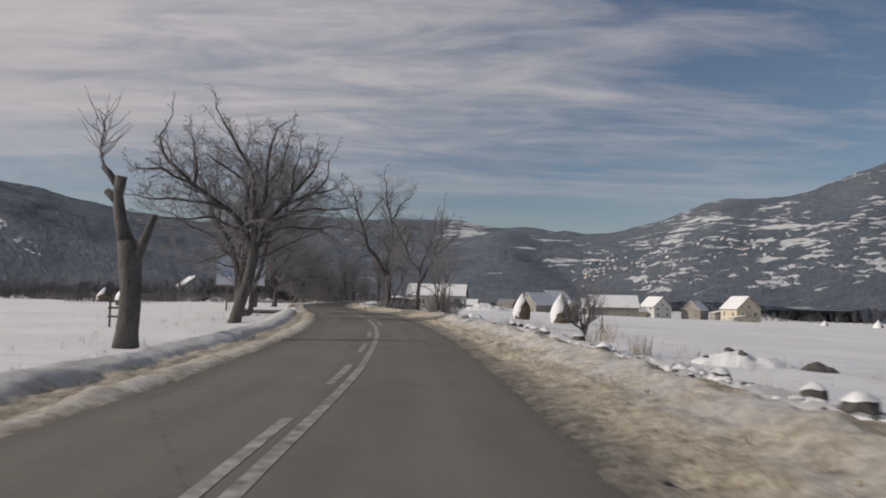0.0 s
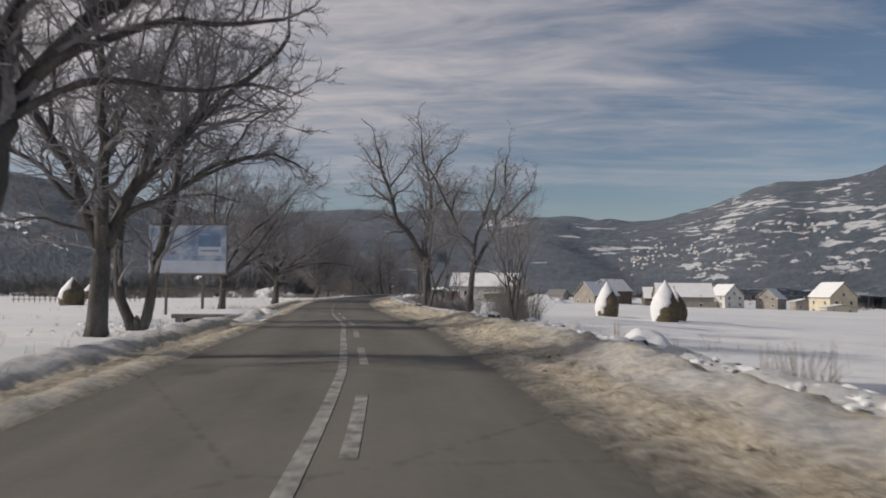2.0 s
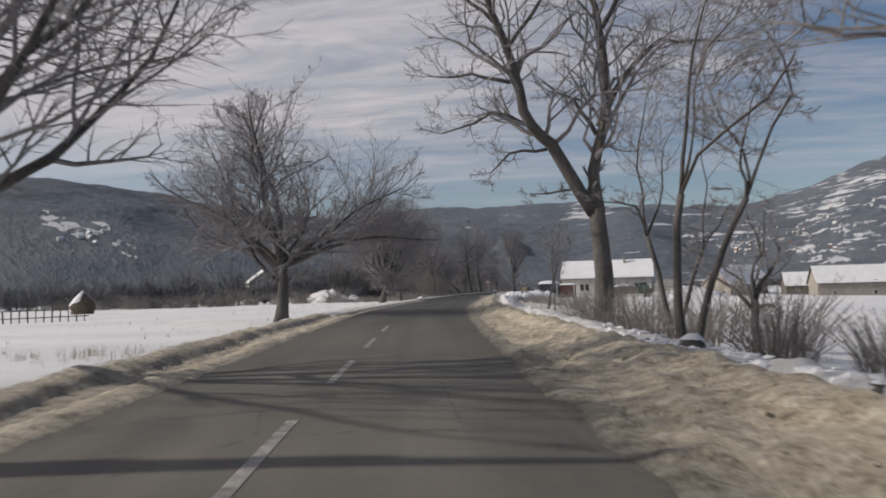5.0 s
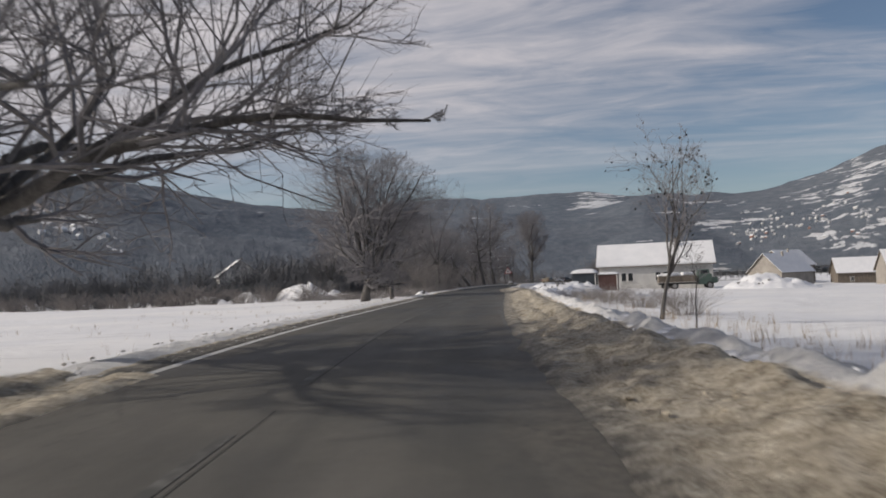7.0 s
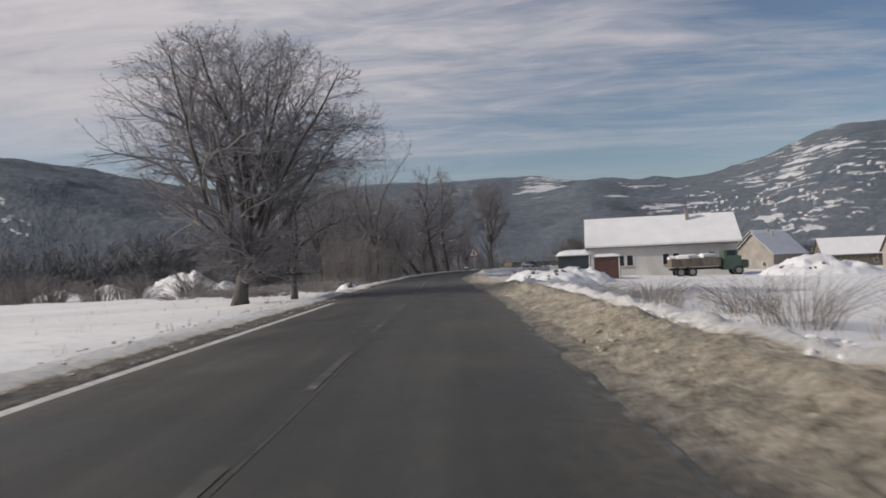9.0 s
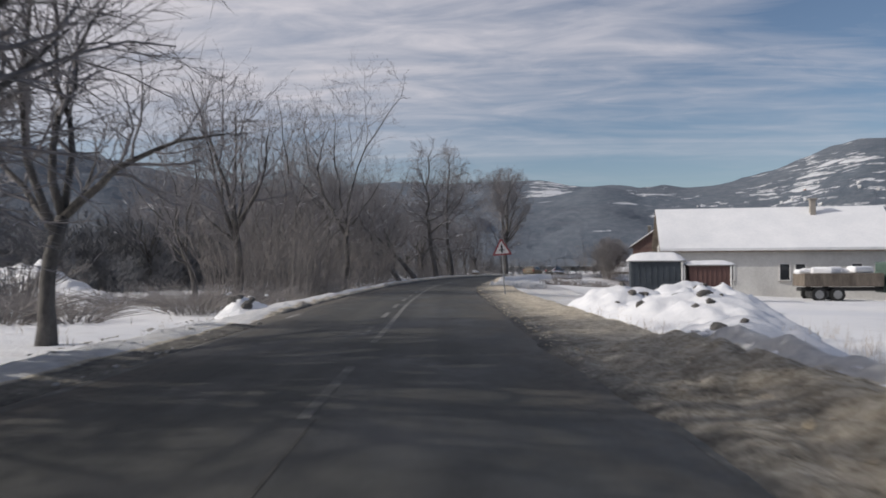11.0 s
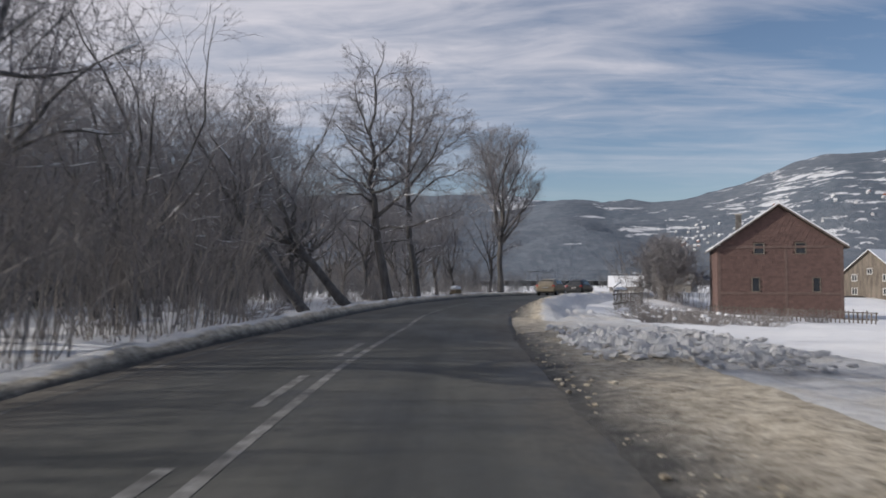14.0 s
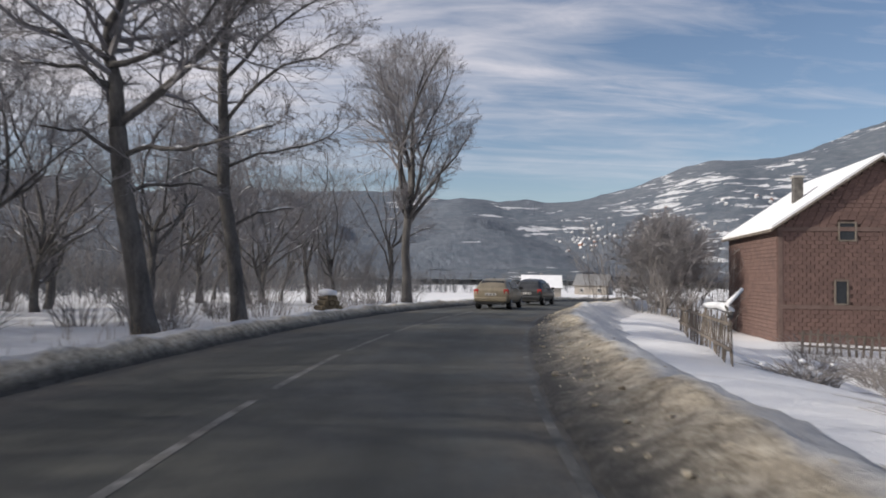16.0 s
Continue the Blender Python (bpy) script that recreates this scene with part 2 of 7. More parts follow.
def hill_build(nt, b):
    """Wooded slopes in winter: bare woods over snow, distance haze put into their colour as pale blue-grey, with snowy
    parcels, terraces and gardens in clusters on the sunny side.
    """
    p = place_xyz(nt)
    n0 = noise_tex(nt, 0.0030, 5, 0.55)
    n3 = noise_tex(nt, 0.16, 5, 0.75)
    # parcels laid out round the valley and up the slope
    bow = calc(nt, "MULTIPLY", calc(nt, "ARCTAN2", calc(nt, "ADD", p[0], 12.0), calc(nt, "SUBTRACT", p[1], 130.0)), 1200.0)
    flat = nt.nodes.new("ShaderNodeCombineXYZ")
    nt.links.new(bow, flat.inputs[0])
    nt.links.new(calc(nt, "MULTIPLY", p[2], 2.3), flat.inputs[1])

    def slope_tex(kind, scale, vec, **kw):
        n = nt.nodes.new(kind)
        n.inputs["Scale"].default_value = scale
        for key, v in kw.items():
            n.inputs[key].default_value = v
        nt.links.new(vec, n.inputs["Vector"])
        return n

    n1 = slope_tex("ShaderNodeTexNoise", 0.0085, flat.outputs[0], Detail=4).outputs[0]
    n2 = slope_tex("ShaderNodeTexNoise", 0.07, flat.outputs[0], Detail=6, Roughness=0.7).outputs[0]
    wob = slope_tex("ShaderNodeTexNoise", 0.035, flat.outputs[0], Detail=5, Roughness=0.65).outputs["Color"]
    bent = nt.nodes.new("ShaderNodeVectorMath")
    bent.operation = "MULTIPLY_ADD"
    nt.links.new(wob, bent.inputs[0])
    bent.inputs[1].default_value = (60, 34, 0)
    nt.links.new(flat.outputs[0], bent.inputs[2])

    def parcels(scale, squeeze):
        """A random value for every parcel, and the distance from its hedge."""
        mp = nt.nodes.new("ShaderNodeMapping")
        mp.inputs["Scale"].default_value = (squeeze, 1, 1)
        mp.inputs["Rotation"].default_value = (0, 0, radians(7))
        nt.links.new(bent.outputs[0], mp.inputs[0])
        cell = slope_tex("ShaderNodeTexVoronoi", scale, mp.outputs[0])
        rim = slope_tex("ShaderNodeTexVoronoi", scale, mp.outputs[0])
        rim.feature = "DISTANCE_TO_EDGE"
        pick = nt.nodes.new("ShaderNodeSeparateXYZ")
        nt.links.new(cell.outputs["Color"], pick.inputs[0])
        return pick.outputs[0], rim.outputs["Distance"]

    sunny = calc(nt, "MULTIPLY", calc(nt, "SUBTRACT", calc(nt, "SUBTRACT", p[0], calc(nt, "MULTIPLY", p[1], 0.09)), -60), 0.0026, True)
    low = calc(nt, "SUBTRACT", 1.0, calc(nt, "MULTIPLY", calc(nt, "ABSOLUTE", calc(nt, "SUBTRACT", p[2], 95.0)), 0.0072), True)
    region = calc(nt, "ADD", n1, calc(nt, "ADD", calc(nt, "MULTIPLY", sunny, 0.11), calc(nt, "MULTIPLY", calc(nt, "MULTIPLY", low, sunny), 0.20)))
    # the bare snowy slope at the head of the valley, and a hamlet on the shady side
    bare = calc(nt, "MULTIPLY", calc(nt, "SUBTRACT", 1.0, calc(nt, "MULTIPLY", calc(nt, "ABSOLUTE", calc(nt, "SUBTRACT", bow, 45.0)), 0.018), True), calc(nt, "SUBTRACT", 1.0, calc(nt, "MULTIPLY", calc(nt, "ABSOLUTE", calc(nt, "SUBTRACT", calc(nt, "SUBTRACT", p[2], 300.0), calc(nt, "MULTIPLY", bow, 0.9))), 0.009), True))
    hamlet = calc(nt, "MULTIPLY", calc(nt, "SUBTRACT", 1.0, calc(nt, "MULTIPLY", calc(nt, "ABSOLUTE", calc(nt, "ADD", bow, 790.0)), 0.014), True), calc(nt, "SUBTRACT", 1.0, calc(nt, "MULTIPLY", calc(nt, "ABSOLUTE", calc(nt, "SUBTRACT", p[2], 46.0)), 0.05), True))
    region = calc(nt, "ADD", region, calc(nt, "ADD", calc(nt, "MULTIPLY", bare, 0.8), calc(nt, "MULTIPLY", hamlet, 0.45)))
    snowy = None
    for scale, squeeze, floor_at, gain, hedge in ((0.034, 0.36, 0.73, 1.0, 9.0), (0.070, 0.36, 0.60, 1.05, 7.0), (0.15, 0.45, 0.575, 1.0, 6.0)):
        pick, rim = parcels(scale, squeeze)
        share = calc(nt, "MULTIPLY", calc(nt, "SUBTRACT", region, floor_at), gain, True)
        on = calc(nt, "MULTIPLY", calc(nt, "SUBTRACT", calc(nt, "ADD", pick, share), 1.0), 25, True)
        ragged = calc(nt, "MULTIPLY", calc(nt, "SUBTRACT", calc(nt, "ADD", calc(nt, "MULTIPLY", rim, hedge * 0.5), n2), 0.55), 6.0, True)
        part_on = calc(nt, "MULTIPLY", on, ragged)
        snowy = part_on if snowy is None else calc(nt, "MAXIMUM", snowy, part_on)
    # haze of the distance mixed into the base: paler and bluer than bare woods
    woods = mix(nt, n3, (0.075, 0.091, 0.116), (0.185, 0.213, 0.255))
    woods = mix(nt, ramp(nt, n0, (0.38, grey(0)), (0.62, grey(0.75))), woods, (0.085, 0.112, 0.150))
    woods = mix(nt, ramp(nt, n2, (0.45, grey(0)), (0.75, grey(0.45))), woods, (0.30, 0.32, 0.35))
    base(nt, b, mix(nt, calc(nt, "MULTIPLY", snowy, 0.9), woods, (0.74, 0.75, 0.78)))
    bump(nt, b, calc(nt, "ADD", n2, n3), 0.9, 6.0)


M = {}
M["snow"] = material("field snow", snow_build, 0.62)
M["bank"] = material("ploughed snow", bank_build, 0.75)
M["asphalt"] = material("asphalt", asphalt_build, 0.8)
M["paint"] = material("road paint", paint_build, 0.7)
M["worn"] = material("worn road paint", worn_build, 0.7)
M["edgewhite"] = speckled("salt-white edge line", (0.30, 0.30, 0.29), (0.66, 0.66, 0.65), 5.0, 0.7)
M["seam"] = speckled("open joint in the asphalt", (0.018, 0.018, 0.016), (0.075, 0.072, 0.064), 3.0, 0.9)
M["faded"] = material("faded road paint", faded_build, 0.7)
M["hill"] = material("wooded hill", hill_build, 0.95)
M["bark"] = speckled("bark", (0.046, 0.043, 0.041), (0.150, 0.140, 0.132), 3.0, 0.9, bumps=0.9, dist=0.03, stretch=(1, 1, 0.3))
M["twig"] = speckled("twigs", (0.150, 0.145, 0.150), (0.295, 0.280, 0.288), 1.2, 0.9)
M["brush"] = speckled("brushwood", (0.150, 0.138, 0.132), (0.325, 0.298, 0.282), 0.8, 0.9)
M["farwood"] = speckled("far woods", (0.085, 0.088, 0.094), (0.185, 0.187, 0.196), 0.05, 0.95, fine=0.8)
M["reed"] = speckled("dry reed", (0.20, 0.15, 0.10), (0.40, 0.32, 0.22), 2.0, 0.9)
M["stone"] = speckled("dark stone", (0.05, 0.048, 0.045), (0.16, 0.15, 0.14), 3.0, 0.9, bumps=0.8, dist=0.05)
M["cap"] = speckled("cap snow", (0.70, 0.71, 0.74), (0.84, 0.84, 0.85), 3.0, 0.65, bumps=0.4, dist=0.05)
M["roofsnow"] = speckled("roof snow", (0.72, 0.73, 0.75), (0.84, 0.84, 0.85), 0.5, 0.65, bumps=0.3, dist=0.06, fine=6)
M["white"] = speckled("white render", (0.52, 0.51, 0.49), (0.70, 0.69, 0.66), 0.5, 0.9, fine=9)
M["cream"] = speckled("cream render", (0.50, 0.44, 0.33), (0.66, 0.60, 0.47), 0.5, 0.9, fine=9)
M["greyrender"] = speckled("grey render", (0.22, 0.20, 0.18), (0.38, 0.35, 0.31), 0.5, 0.9, fine=9)
M["glass"] = speckled("window glass", (0.02, 0.022, 0.026), (0.035, 0.04, 0.045), 2.0, 0.12, bumps=0.0)
M["frame"] = speckled("white frame", (0.62, 0.61, 0.58), (0.78, 0.77, 0.75), 2.0, 0.5)
M["wood"] = speckled("weathered wood", (0.075, 0.062, 0.050), (0.22, 0.185, 0.15), 2.0, 0.9, bumps=0.5, stretch=(1, 1, 0.15))
M["darkmetal"] = speckled("dark blue-grey sheet", (0.030, 0.038, 0.047), (0.060, 0.072, 0.085), 1.2, 0.5, 0.2)
M["redmetal"] = speckled("rust-red sheet", (0.075, 0.036, 0.031), (0.135, 0.072, 0.062), 1.2, 0.6)
M["tin"] = speckled("grey tin", (0.20, 0.20, 0.20), (0.34, 0.34, 0.34), 2.0, 0.5, 0.4)
M["concrete"] = speckled("concrete", (0.20, 0.19, 0.175), (0.36, 0.34, 0.31), 1.0, 0.9, bumps=0.5)
M["steel"] = speckled("galvanised steel", (0.26, 0.26, 0.26), (0.42, 0.42, 0.42), 3.0, 0.45, 0.6)
M["hay"] = speckled("old hay", (0.06, 0.05, 0.035), (0.17, 0.135, 0.085), 3.0, 0.95, bumps=0.9, dist=0.05)
M["mortar"] = speckled("mortar", (0.105, 0.070, 0.060), (0.16, 0.110, 0.094), 2.0, 0.95)
M["rubber"] = speckled("rubber", (0.010, 0.010, 0.010), (0.025, 0.025, 0.025), 5.0, 0.8)
M["printpale"] = speckled("pale print", (0.40, 0.45, 0.54), (0.54, 0.58, 0.66), 1.0, 0.6)
M["black"] = speckled("black plastic", (0.012, 0.012, 0.012), (0.03, 0.03, 0.03), 5.0, 0.55)
M["signred"] = speckled("sign red", (0.21, 0.028, 0.036), (0.30, 0.045, 0.05), 3.0, 0.45)
M["signwhite"] = speckled("sign white", (0.62, 0.60, 0.58), (0.74, 0.72, 0.70), 3.0, 0.45)


def tinted(name, c0, c1, rough, metal=0.0, coat=0.0):
    m = speckled(name, c0, c1, 2.0, rough, metal, bumps=0.02)
    m.node_tree.nodes["Principled BSDF"].inputs["Coat Weight"].default_value = coat
    return m


M["gold"] = tinted("dusty champagne paint", (0.22, 0.185, 0.13), (0.34, 0.29, 0.21), 0.42, 0.35, 0.3)
M["charcoal"] = tinted("dusty charcoal paint", (0.028, 0.030, 0.033), (0.06, 0.062, 0.065), 0.4, 0.3, 0.4)
M["green"] = tinted("green cab paint", (0.05, 0.085, 0.07), (0.08, 0.12, 0.10), 0.6)
M["lampred"] = tinted("red lamp glass", (0.30, 0.02, 0.02), (0.42, 0.04, 0.03), 0.25)
M["chrome"] = tinted("chrome", (0.5, 0.5, 0.5), (0.6, 0.6, 0.6), 0.2, 1.0)


def blockwork_build(nt, b):
    """Courses of clay blocks too far off to be told apart singly."""
    r = nt.nodes.new("ShaderNodeNewGeometry")
    n1 = noise_tex(nt, 2.5)
    tone = ramp(nt, r.outputs["Random Per Island"], (0.0, (0.112, 0.067, 0.057)), (0.5, (0.138, 0.082, 0.070)), (1.0, (0.162, 0.098, 0.083)))
    base(nt, b, mix(nt, 0.35, tone, ramp(nt, n1, (0.35, (0.080, 0.055, 0.050)), (0.65, (0.165, 0.105, 0.088)))))
    bump(nt, b, noise_tex(nt, 30), 0.5, 0.01)


M["blockwork"] = material("clay blockwork", blockwork_build, 0.9)


# ---- building helpers ----
def mesh(name, verts, faces, mat, parent=None, label="", smooth=False):
    """One mesh object from lists; parts are placed in the thing's own coordinates."""
    me = bpy.data.meshes.new(name)
    me.from_pydata([tuple(v) for v in verts], [], faces)
    me.update()
    if smooth:
        me.shade_smooth()
    me.materials.append(M[mat] if isinstance(mat, str) else mat)
    ob = new(name, me)
    if parent:
        ob.parent = parent
    if label:
        tagged(ob, label=label)
    return ob


def thing(name, m, label, category, group="", kind=""):
    ob = new(name)
    ob.matrix_world = m
    return tagged(ob, label=label, category=category, group=group, kind=kind)


def bevelled(size, at=(0, 0, 0), bev=0.02, turn=None, segs=1):
    """Vertices and faces of a box with bevelled edges, centred at a place."""
    bm = bmesh.new()
    bmesh.ops.create_cube(bm, size=1.0)
    bmesh.ops.scale(bm, vec=size, verts=bm.verts)
    if bev:
        bmesh.ops.bevel(bm, geom=bm.edges[:], offset=min(bev, min(size) * 0.45), segments=segs, affect="EDGES", profile=0.5)
    if turn:
        bmesh.ops.transform(bm, matrix=turn, verts=bm.verts)
    bmesh.ops.translate(bm, vec=at, verts=bm.verts)
    bm.verts.index_update()
    out = [v.co.copy() for v in bm.verts], [[v.index for v in f.verts] for f in bm.faces]
    bm.free()
    return out


def join(*pieces):
    V, F = [], []
    for v, f in pieces:
        n = len(V)
        V += v
        F += [[n + k for k in face] for face in f]
    return V, F


def box(name, size, at, mat, parent=None, label="", bev=0.02, turn=None):
    return mesh(name, *bevelled(size, at, bev, turn), mat, parent, label)


def tube(V, F, pts, radii, k, caps=True):
    """Adds a tapered tube of k sides along points."""
    n0 = len(V)
    last = len(pts) - 1
    for i, p in enumerate(pts):
        d = pts[min(i + 1, last)] - pts[max(i - 1, 0)]
        a = d.cross(Vector((0.31, 0.17, 0.93)) if abs(d.x) + abs(d.y) > 1e-4 else Vector((1, 0, 0)))
        if a.length < 1e-6:
            a = d.cross(Vector((1, 0, 0)))
        a.normalize()
        b = d.cross(a).normalized()
        for j in range(k):
            w = 2 * math.pi * j / k
            V.append(p + (a * math.cos(w) + b * math.sin(w)) * radii[i])
    for i in range(last):
        for j in range(k):
            q = n0 + i * k
            F.append([q + j, q + (j + 1) % k, q + k + (j + 1) % k, q + k + j])
    if caps:
        F.append([n0 + last * k + j for j in range(k)])
        F.append([n0 + j for j in reversed(range(k))])


def rod(a, b, r, k=8):
    V, F = [], []
    tube(V, F, [Vector(a), Vector(b)], [r, r], k)
    return V, F


# ---- the road's line ----
# centre of the carriageway and its height, about every 18 m
LINE = np.array([
    (2.8, -60.0, -0.07), (1.63, -19.61, -0.07), (1.1, -1.62, -0.07), (0.59, 16.35, -0.07),
    (-0.72, 34.24, 0.02), (-3.29, 52.01, 0.14), (-6.66, 69.69, 0.06), (-10.15, 87.37, 0.02),
    (-13.45, 105.08, 0.04), (-16.16, 122.92, 0.11), (-17.9, 140.88, 0.11), (-19.35, 158.83, 0.12),
    (-21.01, 176.76, 0.08), (-22.78, 194.72, 0.0), (-24.15, 212.73, -0.11), (-24.55, 230.84, -0.09),
    (-23.75, 242.5, -0.06), (-22.35, 252.0, -0.05), (-20.2, 262.0, -0.08), (-17.2, 272.0, -0.16),
    (-12.6, 283.5, -0.3), (-6.2, 296.0, -0.5), (2.0, 309.0, -0.75), (12.0, 321.5, -1.0),
    (30.0, 341.0, -1.5), (62.0, 374.0, -2.4),
])


def spline(pts, step):
    """Catmull-Rom through rows of numbers, resampled at even steps of ground length."""
    p = np.vstack([2 * pts[0] - pts[1], pts, 2 * pts[-1] - pts[-2]])
    out = []
    for i in range(1, len(p) - 2):
        for u in np.linspace(0, 1, 24, endpoint=False):
            a, b, c, d = p[i - 1 : i + 3]
            out.append(0.5 * (2 * b + (c - a) * u + (2 * a - 5 * b + 4 * c - d) * u**2 + (3 * b - a - 3 * c + d) * u**3))
    out.append(p[-2])
    out = np.array(out)
    run = np.r_[0, np.cumsum(np.hypot(*np.diff(out[:, :2], axis=0).T))]
    at = np.arange(0, run[-1], step)
    return np.stack([np.interp(at, run, out[:, k]) for k in range(3)], 1)


ROAD = spline(LINE, 0.5)
TAN = np.gradient(ROAD[:, :2], axis=0)
TAN /= np.linalg.norm(TAN, axis=1)[:, None]
SIDE = np.stack([TAN[:, 1], -TAN[:, 0]], 1)          # to the right
RUN = np.arange(len(ROAD)) * 0.5 - 62.0              # metres along, about 0 at the start of the walk


def across(run, off, lift=0.0):
    """A place by metres along the road and metres right of its centre."""
    x = np.interp(run, RUN, ROAD[:, 0]) + np.interp(run, RUN, SIDE[:, 0]) * off
    y = np.interp(run, RUN, ROAD[:, 1]) + np.interp(run, RUN, SIDE[:, 1]) * off
    return Vector((float(x), float(y), float(np.interp(run, RUN, ROAD[:, 2])) + lift))


def heading(run):
    return math.degrees(math.atan2(-np.interp(run, RUN, TAN[:, 0]), np.interp(run, RUN, TAN[:, 1])))


def road_frame(x, y):
    """Metres along, metres right of the centre and road height for arrays of places."""
    x, y = np.atleast_1d(np.asarray(x, float)), np.atleast_1d(np.asarray(y, float))
    k = np.empty(len(x), int)
    coarse = ROAD[::2]
    for i in range(0, len(x), 4000):
        d = (x[i : i + 4000, None] - coarse[None, :, 0]) ** 2 + (y[i : i + 4000, None] - coarse[None, :, 1]) ** 2
        k[i : i + 4000] = d.argmin(1) * 2
    off = (x - ROAD[k, 0]) * SIDE[k, 0] + (y - ROAD[k, 1]) * SIDE[k, 1]
    far = np.hypot(x - ROAD[k, 0], y - ROAD[k, 1])
    off = np.where(far > np.abs(off) * 1.05 + 1, np.sign(off + 1e-9) * far, off)
    return RUN[k], off, ROAD[k, 2]


def step01(v, a, b):
    u = np.clip((v - a) / (b - a), 0, 1)
    return u * u * (3 - 2 * u)


def lump(x, y, size, seed=0.0):
    return np.array([noise.noise(Vector((float(a) / size, float(b) / size, seed))) for a, b in zip(x, y)])


def land(x, y):
    """Height of the ground."""
    run, off, zr = road_frame(x, y)
    x, y = np.atleast_1d(x), np.atleast_1d(y)
    drop = 0.045 - 0.022 * step01(run, 110, 180)
    right = zr - 0.35 - 0.15 * step01(off, 5.5, 8) - drop * np.clip(off - 8, 0, 150) - 0.9 * step01(run, 236, 262) * step01(off, 7, 12)
    left = zr - 0.30 - 0.012 * np.clip(-off - 8, 0, 60)
    under = zr - 0.16
    z = np.where(off > 0, under + (right - under) * step01(off, 3.3, 5.6), under + (left - under) * step01(-off, 3.3, 5.0))
    near = (np.abs(off) > 4.5) & (np.hypot(x + 10, y - 130) < 320)
    if near.any():
        amp = step01(np.abs(off[near]), 4.5, 8)
        z[near] += amp * (0.10 * lump(x[near], y[near], 3.2) + 0.06 * lump(x[near], y[near], 1.1, 4.0) + 0.14 * lump(x[near], y[near], 7.5, 8.0))
    # ditch under the small slab bridge
    z -= 1.0 * np.exp(-((((x + 13.1) * 0.95 + (y - 68.2) * 0.3) / 1.7) ** 4) - (((y - 68.2) - (x + 13.1) * 0.25) / 2.4) ** 4) * (off < -4.5)
    return z


def ground_z(x, y):
    return float(land(np.array([x]), np.array([y]))[0])


# ---- ground sheet ----
def stretch_axis(a, b, step, far, grow=1.22):
    mid = list(np.arange(a, b + step / 2, step))
    lo, hi, d = [a], [mid[-1]], step
    while lo[-1] > -far or hi[-1] < far:
        d *= grow
        lo.append(lo[-1] - d), hi.append(hi[-1] + d)
    return np.array(lo[:0:-1] + mid + hi[1:])


gx, gy = stretch_axis(-48, 26, 0.75, 4600), stretch_axis(-24, 330, 1.25, 4700)
GX, GY = np.meshgrid(gx, gy)
GZ = land(GX.ravel(), GY.ravel())
nx = len(gx)
verts = np.stack([GX.ravel(), GY.ravel(), GZ], 1)
faces = [[j * nx + i, j * nx + i + 1, (j + 1) * nx + i + 1, (j + 1) * nx + i] for j in range(len(gy) - 1) for i in range(nx - 1)]
tagged(mesh("ground", verts, faces, "snow", smooth=True), "snow-covered flat fields on the valley floor", "ground", kind="structure")


# ---- hills all round ----
AZ = [-180, -120, -75, -50, -40, -34, -28, -23, -16, -8, -3, 1, 3.5, 5.6, 8.3, 10, 11.8, 15.5, 19, 21, 22.6, 25, 27.5, 30, 33, 45, 75, 120, 180]
EL = [7.0, 8.0, 9.5, 9.0, 8.5, 8.2, 7.1, 6.2, 5.4, 5.1, 4.9, 4.9, 5.2, 5.85, 5.3, 5.75, 5.3, 5.9, 7.0, 7.8, 8.2, 8.0, 8.3, 9.1, 10.3, 11.0, 9.0, 8.0, 7.0]
FOOT = [500, 500, 330, 260, 240, 230, 230, 240, 300, 450, 540, 600, 610, 620, 640, 640, 640, 600, 560, 530, 520, 500, 480, 460, 440, 450, 500, 500, 500]
CREST = [1500, 1500, 1100, 1000, 1050, 1150, 1250, 1400, 1600, 1900, 2000, 2000, 1950, 1900, 2100, 2350, 2300, 2200, 2050, 1950, 1850, 1850, 1800, 1800, 1700, 1600, 1500, 1500, 1500]
# foothills before the crest: azimuth, its spread, distance, its spread, elevation of the top
SPURS = [(6.5, 7.5, 1250, 420, 3.3), (-33, 9.0, 470, 110, 3.1), (-17, 5.0, 640, 150, 3.2), (28, 6.5, 900, 300, 2.8), (-4, 3.5, 1200, 260, 3.6)]
azs = np.r_[np.arange(-180, -48, 1.0), np.arange(-48, 44, 0.3), np.arange(44, 180, 1.0)]
rows_r = np.linspace(0, 1.35, 76)


def eased(v, knots=AZ):
    """The knots as a curve over all azimuths without kinks."""
    w = np.interp(azs, knots, v)
    for _ in range(2):
        w = np.convolve(np.r_[w[-3:], w, w[:3]], np.ones(7) / 7, "same")[3:-3]
    return w


